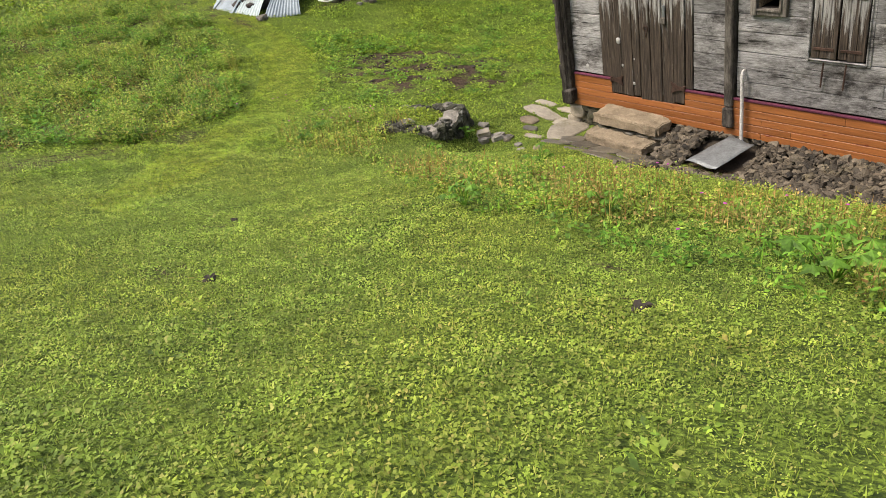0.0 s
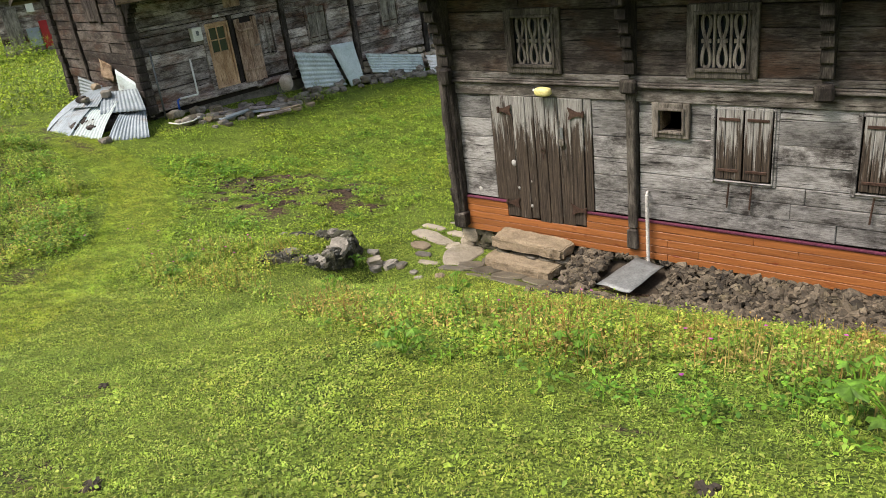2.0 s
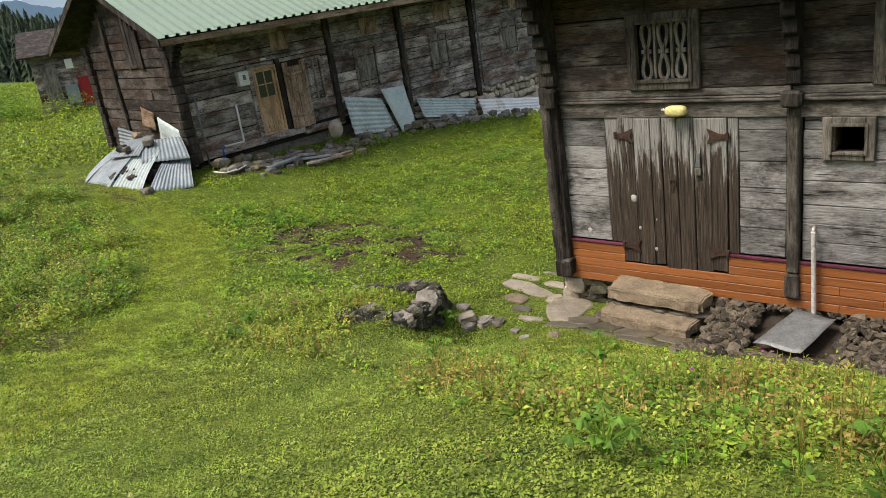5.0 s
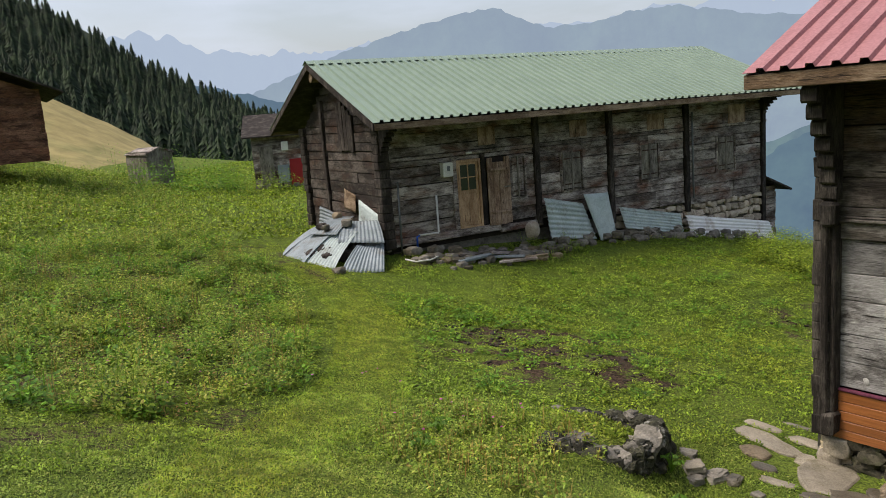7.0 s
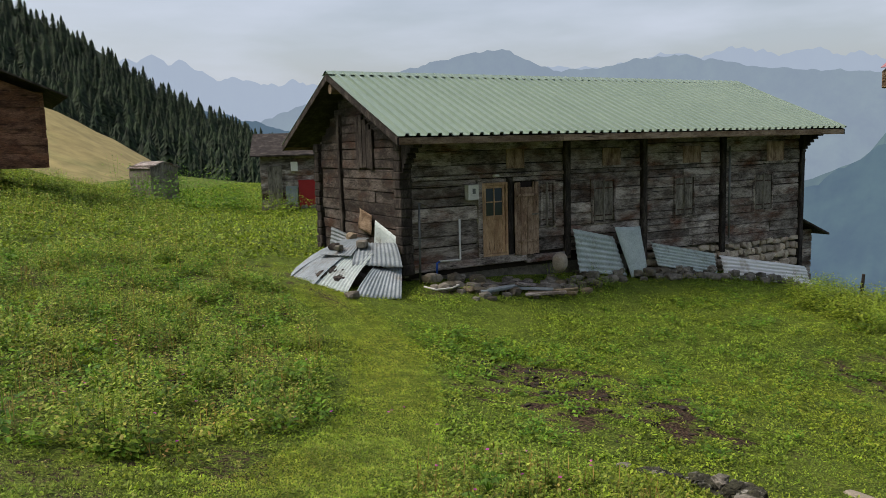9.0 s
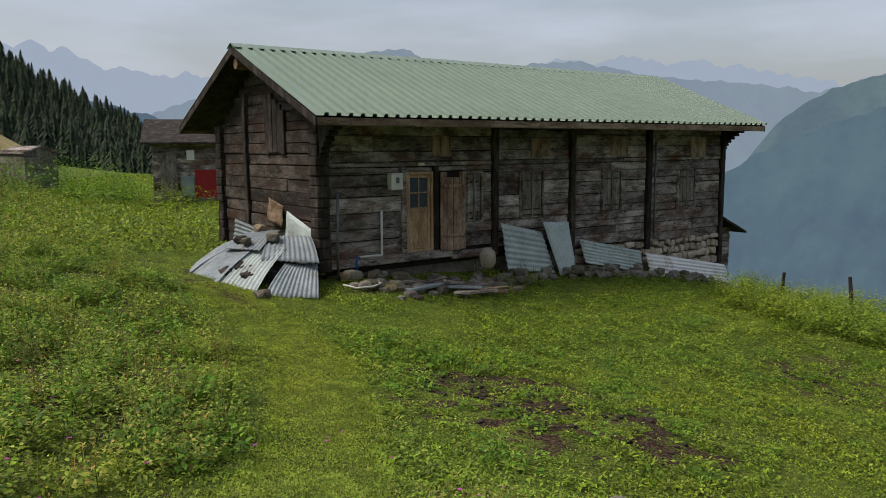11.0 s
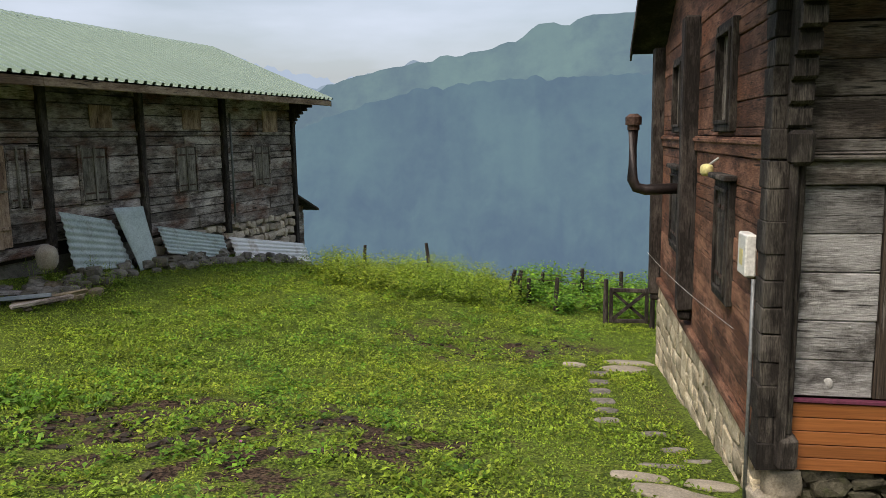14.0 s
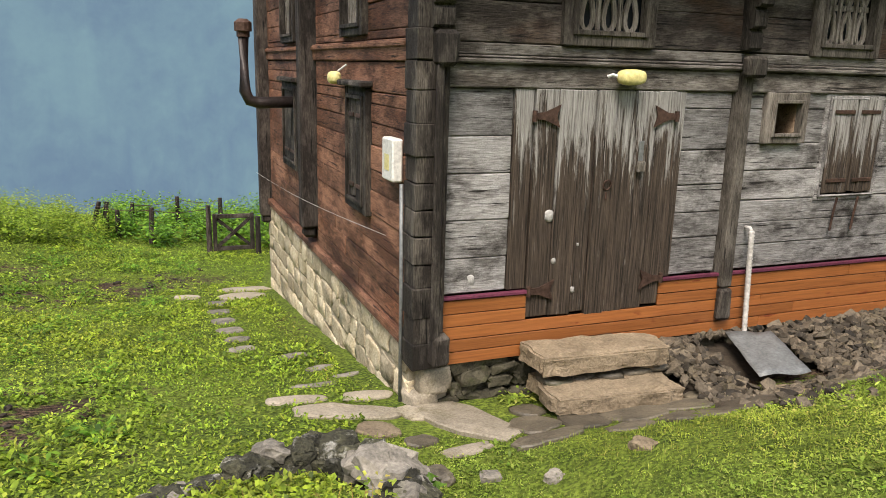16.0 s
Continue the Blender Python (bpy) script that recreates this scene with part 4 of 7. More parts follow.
for o in BW:
    w = part("shuttered_window", bmesh.new(), M_B, house_b, "weathered closed plank shutters")
    casing(w, *o, 0.0, 0.07, M_B, depth=0.045)
    shutters(w, o[0] + 0.09, o[1] - 0.09, o[2] + 0.08, o[3] - 0.08, -0.01, M_CASING if o[0] > 5 else M_B, rnd=rB, slats=2)
    mid = (o[0] + o[1]) / 2
    board("cover_strip", mid - 0.025, mid + 0.025, -0.07, -0.045, o[2] + 0.06, o[3] - 0.04, M_CASING, w, 0.003, 0.005)
for o in BH:
    board("hatch", o[0], o[1], -0.04, -0.014, o[2], o[3], M_LEAFB, house_b, 0.008, 0.006, "small plank hatch under the eave")
# doorway: glazed pine door and an old plank leaf swung open against the wall
d = part("door", bmesh.new(), M_DOORB, house_b, "pale pine door with four small panes")
u0, u1, z0, z1 = BDOOR
for a, b, c, e in ((u0, u0 + 0.06, z0, z1), (u1 - 0.06, u1, z0, z1), (u0 + 0.062, u1 - 0.062, z1 - 0.06, z1), (u0 + 0.062, u1 - 0.062, z0, z0 + 0.05)):
    board("door_frame", a, b, -0.06, 0.1, c, e, M_DOORB, d, 0.002, 0.006)
a, b = u0 + 0.065, u1 - 0.065
for p, q, c, e in ((a, a + 0.06, z0 + 0.055, z1 - 0.065), (b - 0.06, b, z0 + 0.055, z1 - 0.065), (a + 0.062, b - 0.062, z0 + 0.055, z0 + 0.15), (a + 0.062, b - 0.062, 1.78, 1.88), (a + 0.062, b - 0.062, z1 - 0.13, z1 - 0.066)):
    board("rail", p, q, -0.02, 0.03, c, e, M_DOORB, d, 0.002, 0.006)
board("door_panel", a + 0.06, b - 0.06, 0.0, 0.02, z0 + 0.15, 1.78, M_DOORB, d, 0.001, 0.004)
mid = (a + b) / 2
board("glazing_bar", mid - 0.015, mid + 0.015, -0.012, 0.02, 1.882, z1 - 0.132, M_DOORB, d, 0.001, 0.003)
board("glazing_bar", a + 0.062, b - 0.062, -0.014, 0.018, 2.18, 2.21, M_DOORB, d, 0.001, 0.003)
for p, q in ((a + 0.06, mid - 0.015), (mid + 0.015, b - 0.06)):
    for c, e in ((1.88, 2.18), (2.21, z1 - 0.13)):
        board("pane", p, q, 0.004, 0.008, c, e, M_PANE, d, 0, 0)
board("door_post", u0 - 0.13, u0 - 0.004, -0.08, 0.066, 0.93, 2.75, M_B, house_b, 0.006, 0.012)
board("door_post", u1 + 0.004, u1 + 0.13, -0.08, 0.066, 0.93, 2.75, M_BPOST, house_b, 0.006, 0.012)
leaf = part("open_door_leaf", bmesh.new(), M_LEAFB, house_b, "old plank door leaf swung open against the wall")
for k in range(4):
    p = 3.25 + k * 0.172
    board("door_plank", p + 0.003, p + 0.169, -0.12 - rB.uniform(0, 0.01), -0.085, 0.89 + rB.uniform(0, 0.03), 2.5 + (0.12 if k in (0, 3) else 0), M_LEAFB, leaf, 0.005, 0.006)
for c in (1.2, 2.28):
    board("batten", 3.3, 3.9, -0.16, -0.132, c, c + 0.07, M_LEAFB, leaf, 0.005, 0.008)
board("latch", 3.72, 3.9, -0.165, -0.135, 1.84, 1.875, M_CASING, leaf, 0.003, 0.005)
# gable end, left corner of the front
SG = Matrix(((0, 1, 0, 0.4), (1, 0, 0, 0), (0, 0, 1, 0), (0, 0, 0, 1)))
gw = part("wall_gable", bmesh.new(), M_INSIDE, house_b)
RBY, RBZ = 2.75, 5.33
for x in (0.46, BL - 0.16):
    bm = bmesh.new()
    a = [bm.verts.new((x + dd, y, z)) for dd in (0, 0.1) for y, z in ((0.06, 0.5), (BD, 0.5), (BD, BT), (RBY, RBZ - 0.2), (0.06, BT))]
    for f in ((0, 4, 3, 2, 1), (5, 6, 7, 8, 9), (0, 1, 6, 5), (1, 2, 7, 6), (2, 3, 8, 7), (3, 4, 9, 8), (4, 0, 5, 9)):
        bm.faces.new([a[i] for i in f])
    if x < 1:
        bm.to_mesh(gw.data)
        bm.free()
    else:
        part("wall_far_gable", bm, M_B, house_b)
GH = (1.75, 2.75, 2.95, 4.6)
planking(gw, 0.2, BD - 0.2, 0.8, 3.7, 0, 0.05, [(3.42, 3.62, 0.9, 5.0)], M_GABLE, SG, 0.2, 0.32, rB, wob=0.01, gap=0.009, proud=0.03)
z = 3.70
while z < RBZ - 0.3:
    f = (z + 0.22 - BT) / (RBZ - BT)
    y0, y1 = 0.1 + max(0, f) * RBY, BD - 0.02 - max(0, f) * (BD - RBY)
    if y1 - y0 > 0.3:
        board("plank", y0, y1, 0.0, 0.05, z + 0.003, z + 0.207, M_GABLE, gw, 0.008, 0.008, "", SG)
    z += 0.21
for k in range(5):
    p = GH[0] - 0.35 + k * 0.2
    board("gable_plank", p, p + 0.195, -0.05 - rB.uniform(0, 0.02), -0.012, 3.02 + rB.uniform(0, 0.06), 4.36 - abs(k - 3.4) * 0.12, M_BPOST, gw, 0.006, 0.008, "", SG)
board("gable_post", 3.42, 3.6, -0.1, 0.05, 0.7, 4.4, M_BPOST, house_b, 0.012, 0.02, "", SG)
board("gable_sole", -0.1, BD, -0.07, 0.05, 0.66, 0.795, M_B, house_b, 0.01, 0.02, "", SG)
z = 0.8
while z < BT - 0.1:
    h = rB.uniform(0.18, 0.24)
    board("log_end", BD - 0.2, BD + 0.15, -0.1 - rB.uniform(0, 0.04), 0.05, z, z + h - 0.006, M_BPOST, house_b, 0.01, 0.02, "", SG)
    z += h
bm = bmesh.new()
tube(bm, [(-0.12, RBY, RBZ - 0.36), (0.5, RBY, RBZ - 0.36)], [0.12, 0.12], 12)
part("purlin_end", bm, M_FASCIA, house_b, "round purlin log end under the ridge")
bm = bmesh.new()
box(bm, 0.45, BL, BD - 0.1, BD, -1.2, BT)
part("wall_back", bm, M_B, house_b)
# roof
bo = 1.12
kz = (RBZ - 3.72) / (RBY + bo)
for s in (0, 1):
    flip = (lambda y: 2 * RBY - y) if s else (lambda y: y)
    ribbed_roof(house_b, "roof_slope", -0.2, 14.02, flip(-bo - 0.03), 3.72, RBY, RBZ + 0.02, 0.25, 0.06, M_GREENROOF)
    bm = bmesh.new()
    q = [(-0.14, -bo + 0.05), (13.98, -bo + 0.05), (13.98, RBY), (-0.14, RBY)]
    a = [bm.verts.new((x, flip(y), 3.66 - 0.04 + (y + bo) * kz)) for x, y in q] + [bm.verts.new((x, flip(y), 3.66 + (y + bo) * kz)) for x, y in q]
    for f in ((0, 1, 2, 3), (7, 6, 5, 4), (0, 4, 5, 1), (1, 5, 6, 2), (2, 6, 7, 3), (3, 7, 4, 0)):
        bm.faces.new([a[i] for i in f])
    part("roof_boarding", bm, M_BPOST, house_b)
    for x in (-0.2, 13.985):
        bm = bmesh.new()
        q = [(-bo, 3.54), (RBY, RBZ - 0.16), (RBY, RBZ - 0.01), (-bo, 3.69)]
        a = [bm.verts.new((x + dd, flip(y), z)) for dd in (0, 0.035) for y, z in q]
        for f in ((0, 1, 2, 3), (7, 6, 5, 4), (0, 4, 5, 1), (1, 5, 6, 2), (2, 6, 7, 3), (3, 7, 4, 0)):
            bm.faces.new([a[i] for i in f])
        part("verge_board", bm, M_BPOST, house_b)
    for p, q in ((-0.16, 3.9), (3.904, 9.2), (9.204, 13.97)):
        board("fascia", p, q, flip(-bo) - 0.015, flip(-bo) + 0.02, 3.55, 3.695, M_FASCIA, house_b, 0.006, 0.008)
bm = bmesh.new()
vs = [[bm.verts.new((x, RBY + y, RBZ + z)) for y, z in ((-0.22, -0.03), (0, 0.075), (0.22, -0.03))] for x in (-0.22, 14.04)]
for i in range(2):
    bm.faces.new((vs[0][i], vs[1][i], vs[1][i + 1], vs[0][i + 1]))
part("ridge_cap", bm, M_GREENROOF, house_b)


# ------------------------------------------------ stonework round the tall house
def ground_at(x, y):
    return height(x, y)


rS = random.Random(5)
# mortared base under the side wall, stone by stone
base = part("stone_base", bmesh.new(), M_MORTAR, house_a, "pale mortared stone base under the side wall")
bm = bmesh.new()
box(bm, SIDE - 0.012, SIDE + 0.3, 0.05, AY1 - 0.02, -1.9, 0.335)
bm.to_mesh(base.data)
bm.free()
z = 0.335
while z > -1.5:
    h = rS.uniform(0.17, 0.27)
    y = 0.02
    while y < AY1 - 0.05:
        w = min(rS.uniform(0.25, 0.55), AY1 - 0.02 - y)
        if z > ground_at(SIDE, y + w / 2) - 0.1 and w > 0.08:
            bm = bmesh.new()
            stone(bm, (SIDE + 0.02, y + w / 2, z - h / 2 + rS.uniform(-0.03, 0.03)), 0.05, w / 2 - 0.002, h / 2 - 0.002, rS.uniform(0, 99), 0.85, 0, 3, 0.3)
            part("stone", bm, M_BASE, base, smooth=True)
        y += w
    z -= h
M_MOSSDARK = mottled("damp_footing_stone", (0.02, 0.018, 0.012), (0.10, 0.09, 0.06), 8, 0.85, 0, 0.6, 0.015, 50, (0.05, 0.06, 0.02))
# rubble footing under the skirting, and the white corner block
foot = part("footing", bmesh.new(), M_WET, house_a, "dark rubble footing under the skirting")
bm = bmesh.new()
box(bm, 0.1, AX1, 0.08, 0.3, -0.4, 0.25)
bm.to_mesh(foot.data)
bm.free()
x = 0.12
while x < 3.0:
    w = rS.uniform(0.12, 0.24)
    for z in (-0.12, -0.01, 0.10, 0.19):
        bm = bmesh.new()
        stone(bm, (x + w / 2 + rS.uniform(-0.07, 0.07), 0.06 + rS.uniform(-0.02, 0.04), z + rS.uniform(-0.03, 0.03)), w * rS.uniform(0.35, 0.75), 0.08, rS.uniform(0.045, 0.08), rS.uniform(0, 99), 0.7, 0, 2, 0.4, (0, rS.uniform(-0.25, 0.25)))
        part("stone", bm, M_MOSSDARK, foot)
    x += w
bm = bmesh.new()
stone(bm, (0.02, 0.10, 0.09), 0.13, 0.15, 0.12, 4.2, 0.95, 0.05, 3, 0.2)
part("corner_stone", bm, M_FLAG, house_a, "whitish corner foundation stone", True)
bm = bmesh.new()
stone(bm, (-0.08, 0.06, -0.08), 0.12, 0.12, 0.09, 7.7, 0.7, 0.3, 3, 0.25)
part("corner_stone", bm, M_FLAG, house_a, "whitish corner foundation stone", True)

def slab(bm, c, sx, sy, sz, seed, turn=0.0, tilt=0.0, cuts=12, chip=0.05):
    """A hewn slab: a cut block with chipped, uneven faces."""
    made = bmesh.ops.create_cube(bm, size=2.0)
    es = list({e for v in made["verts"] for e in v.link_edges})
    bmesh.ops.subdivide_edges(bm, edges=es, cuts=cuts, use_grid_fill=True)
    rot = Euler((0, tilt, turn)).to_matrix()
    for v in bm.verts:
        p = v.co.copy()
        edge = sorted(abs(k) for k in p)[1]
        q = Vector((p.x * sx, p.y * sy, p.z * sz))
        n1 = noise.noise(q * 5 + Vector((seed, seed * 2, 0)))
        n2 = noise.noise(q * 14 + Vector((seed * 3, 0, seed)))
        q += Vector((p.x, p.y, p.z * 0.55)) * (chip * n1 + chip * 0.45 * n2)
        if edge > 0.8:
            q -= Vector((p.x, p.y, p.z * 0.7)) * (0.022 + 0.03 * max(0, n1 + n2))
        q.x += 0.06 * sx * noise.noise((p.y * 1.3, seed, 5)) * abs(p.x)
        v.co = rot @ q + Vector(c)


# two rough stone steps before the door
for (cx, cy, cz, sx, sy, sz, seed, turn, tl) in ((1.28, -0.29, 0.262, 0.58, 0.21, 0.088, 3.3, -0.03, 0.02), (1.27, -0.46, 0.04, 0.55, 0.29, 0.08, 8.1, -0.06, 0.02)):
    bm = bmesh.new()
    slab(bm, (cx, cy, cz), sx, sy, sz, seed, turn, tl, 12, 0.032)
    ob = part("door_step", bm, M_STEP, None)
    tagged(ob, "rough tan stone slab step before the plank door", "step", "stone steps at the door")
for k in range(5):
    bm = bmesh.new()
    stone(bm, (0.9 + 0.22 * k, -0.32 + rS.uniform(-0.05, 0.05), 0.12), 0.13, 0.15, 0.035, k * 2.3, 0.6, rS.uniform(-0.5, 0.5), 2, 0.25)
    tagged(part("wedge_stone", bm, M_WET, None, smooth=True), "flat wedge stone between the step slabs", "stone", "wedge stones")

# paving: flags laid round the corner and along the side
paving = tagged(part("pavement", bmesh.new(), M_FLAG), "uneven stone flags laid in the turf round the house corner", "pavement", kind="structure")


FLAGS = []


def flag(x, y, sx, sy, turn, seed, mat, up=0.02, thick=0.05, tilt=(0, 0), sq=0.7):
    """A flag of uneven outline with a worn rim, following the lie of the ground."""
    FLAGS.append((x, y, sx, sy, turn))
    r = random.Random(seed)
    n = 14
    ring = []
    for i in range(n):
        a = i * math.tau / n
        q = (abs(math.cos(a)) ** 2.8 + abs(math.sin(a)) ** 2.8) ** (-1 / 2.8) * (1 + r.uniform(-0.13, 0.09))
        px, py = q * math.cos(a) * sx, q * math.sin(a) * sy
        ring.append((x + px * math.cos(turn) - py * math.sin(turn), y + px * math.sin(turn) + py * math.cos(turn)))
    bm = bmesh.new()
    layers = []
    for f, dz in ((1.0, -0.09), (1.0, -0.012), (0.93, 0.0), (0.6, 0.004)):
        layers.append([])
        for px, py in ring:
            wx, wy = x + (px - x) * f, y + (py - y) * f
            g = 0.5 * ground_at(wx, wy) + 0.5 * (ground_at(x, y) + (ground_at(x + 0.1, y) - ground_at(x - 0.1, y)) * 5 * (wx - x) + (ground_at(x, y + 0.1) - ground_at(x, y - 0.1)) * 5 * (wy - y))
            layers[-1].append(bm.verts.new((wx, wy, g + up * 0.7 + dz + 0.012 * noise.noise((wx * 6, wy * 6, seed)))))
    for a, b in zip(layers, layers[1:]):
        for i in range(n):
            bm.faces.new((a[i], a[(i + 1) % n], b[(i + 1) % n], b[i]))
    bm.faces.new(layers[-1])
    part("flagstone", bm, mat, paving)


for row in ((0.12, -0.42, 0.26, 0.50, 0.25, 1.0, M_FLAG, 0.05), (-0.68, -0.10, 0.40, 0.19, -0.12, 2.0, M_FLAG, 0.03), (-0.58, -0.52, 0.16, 0.14, 0.2, 3.0, M_STEP, 0.03),
            (-0.95, 0.32, 0.24, 0.12, -0.1, 4.0, M_FLAG, 0.03), (-0.42, 0.28, 0.22, 0.12, 0.1, 5.0, M_FLAG, 0.03), (-0.22, -0.18, 0.08, 0.16, 0.1, 6.0, M_FLAG, 0.04),
            (-0.35, -0.75, 0.13, 0.09, 0.4, 7.0, M_WET, 0.03), (-0.1, -0.95, 0.18, 0.08, 0.1, 8.0, M_FLAG, 0.02), (0.5, -0.72, 0.2, 0.2, 0.5, 9.0, M_WET, 0.03),
            (0.45, -1.05, 0.28, 0.10, 0.05, 10.0, M_WET, 0.04), (0.85, -0.82, 0.17, 0.26, -0.2, 11.0, M_WET, 0.03), (1.25, -0.86, 0.24, 0.26, 0.3, 12.0, M_WET, 0.03),
            (1.68, -0.85, 0.24, 0.2, -0.3, 13.0, M_WET, 0.03), (2.1, -0.75, 0.22, 0.24, 0.2, 14.0, M_WET, 0.03), (1.5, -1.25, 0.3, 0.16, 0.1, 15.0, M_WET, 0.03),
            (2.05, -1.2, 0.3, 0.2, -0.1, 16.0, M_WET, 0.02), (2.5, -1.05, 0.24, 0.18, 0.4, 17.0, M_STEP, 0.02), (0.62, -0.42, 0.12, 0.14, 0.3, 18.0, M_WET, 0.03), (2.9, -1.2, 0.26, 0.16, 0.0, 19.0, M_WET, 0.02), (3.4, -1.15, 0.28, 0.18, 0.2, 20.0, M_WET, 0.02), (3.95, -1.25, 0.26, 0.16, -0.2, 21.0, M_WET, 0.02),
            (4.5, -1.25, 0.3, 0.15, 0.1, 22.0, M_WET, 0.02), (5.1, -1.35, 0.3, 0.17, -0.1, 23.0, M_WET, 0.02), (0.98, -1.2, 0.2, 0.12, 0.2, 24.0, M_WET, 0.02),
            (-1.12, 2.45, 0.15, 0.12, 0.1, 31.0, M_STONE, 0.02), (-1.1, 2.95, 0.15, 0.14, 0.0, 32.0, M_STONE, 0.02), (-1.12, 3.5, 0.15, 0.16, 0.2, 33.0, M_STONE, 0.02), (-1.14, 4.1, 0.15, 0.16, -0.2, 34.0, M_STONE, 0.02),
            (-1.13, 4.7, 0.15, 0.18, 0.1, 35.0, M_STONE, 0.02), (-1.1, 5.3, 0.15, 0.18, 0.1, 36.0, M_STONE, 0.02), (-0.72, 5.7, 0.36, 0.22, 0.3, 37.0, M_FLAG, 0.04), (-0.62, 6.3, 0.4, 0.2, 0.2, 38.0, M_FLAG, 0.04),
            (-1.45, 5.8, 0.2, 0.14, 0.2, 39.0, M_FLAG, 0.04), (-0.75, 0.75, 0.2, 0.07, 0.0, 40.0, M_STONE, 0.02), (-0.55, 1.4, 0.14, 0.07, 0.3, 41.0, M_STONE, 0.02), (-0.4, 1.0, 0.12, 0.06, 0.2, 42.0, M_STONE, 0.02), (-0.7, 1.9, 0.14, 0.08, 0.0, 43.0, M_STONE, 0.02)):
    flag(row[0], row[1], row[2], row[3], row[4], row[5], row[6], row[7])

# broken stone heaped along the front wall
rubble = tagged(new("rubble_bank"), "bank of brown broken stones heaped along the skirting", "rubble", kind="stuff")
rest_v, rest_f = [], []
count = 0
shapes = []
for k in range(14):
    bm = bmesh.new()
    stone(bm, (0, 0, 0), 1, 1, 1, 50 + k * 3.7, 0.6, 0, 1, 0.55)
    me = bpy.data.meshes.new("rubble_stone")
    bm.to_mesh(me)
    bm.free()
    me.materials.append(M_RUBBLE)
    shapes.append(me)
while count < 4400:
    x, y = rS.uniform(1.92, 9.0), -abs(rS.gauss(0, 0.8))
    if (2.4 < x < 3.25 and -0.95 < y < -0.05) or y < -1.9 or (y < -1.15 and rS.random() < 0.5):
        continue
    s = rS.uniform(0.018, 0.05) * (1.3 if rS.random() < 0.1 else 1)
    lie = max(0, 0.2 + 0.03 * (x - 3) * 0.3 - abs(y) * 0.22)
    zz = max(ground_at(x, y), -0.02 + lie) if y > -1.0 else ground_at(x, y) - 0.01
    m = Matrix.LocRotScale((x, y - 0.02, zz + s * 0.4), Euler((rS.uniform(-0.8, 0.8), rS.uniform(-0.8, 0.8), rS.uniform(0, 6.3))), (s * rS.uniform(0.9, 1.7), s, s * rS.uniform(0.4, 0.75)))
    me = shapes[count % 14]
    if count < 280 and x < 5.4:
        ob = new("rubble_stone", me)
        ob.matrix_world = m
        ob.parent = rubble
    else:
        b0 = len(rest_v)
        rest_v += [m @ v.co for v in me.vertices]
        rest_f += [[b0 + q for q in p.vertices] for p in me.polygons]
    count += 1
tagged(mesh_of("rubble_fill", rest_v, rest_f, M_RUBBLE, rubble), kind="stuff")
M_SOIL = mottled("wet_soil", (0.012, 0.009, 0.006), (0.05, 0.038, 0.026), 9, 0.8)
# earth slope below the stones
bm = bmesh.new()
rows = []
for i in range(60):
    x = 1.9 + i * 0.124
    rows.append([bm.verts.new((x, y, max(ground_at(x, y) - 0.05, -0.11 + 0.2 + 0.009 * (x - 3) - abs(y) * 0.22 if y > -0.85 else -9) + 0.02 * noise.noise((x * 3, y * 3, 1)))) for y in (0.06, -0.15, -0.35, -0.55, -0.75, -0.95)])
for a, b in zip(rows, rows[1:]):
    for j in range(5):
        bm.faces.new((a[j], a[j + 1], b[j + 1], b[j]))
tagged(part("earth_bank", bm, M_SOIL), "dark wet earth under the broken stones", "earth", kind="structure")

# ruined bit of dry wall in the turf, grown over with moss
M_MOSS = mottled("mossy_black_stone", (0.007, 0.007, 0.004), (0.075, 0.072, 0.045), 13, 0.92, 0, 1.0, 0.03, 45, (0.40, 0.39, 0.35), spread=0.6)
wall = tagged(new("ruined_wall"), "low ruined dry-stone wall with lichen, moss and weeds", "stone wall")
rim = [(-2.1, -1.75), (-1.6, -1.52), (-1.15, -1.50), (-0.94, -1.72), (-0.88, -2.12), (-1.05, -2.5), (-1.42, -2.72)]
for k in range(22):
    f = 1.2 + 4.6 * k / 21
    i = int(f)
    x, y = rim[i][0] + (rim[i + 1][0] - rim[i][0]) * (f - i), rim[i][1] + (rim[i + 1][1] - rim[i][1]) * (f - i)
    lo, hi = ground_at(x + 0.12, y + 0.05) - 0.1, 0.52 - (0.08 if i > 4 else 0) - (0.04 if i < 2 else 0)
    bm = bmesh.new()
    stone(bm, (x, y, (lo + hi) / 2), 0.10, 0.11, (hi - lo) / 2, k * 2.7 + 0.4, 0.7, rS.uniform(0, 3), 3, 0.35)
    part("wall_stone", bm, M_MOSS, wall)
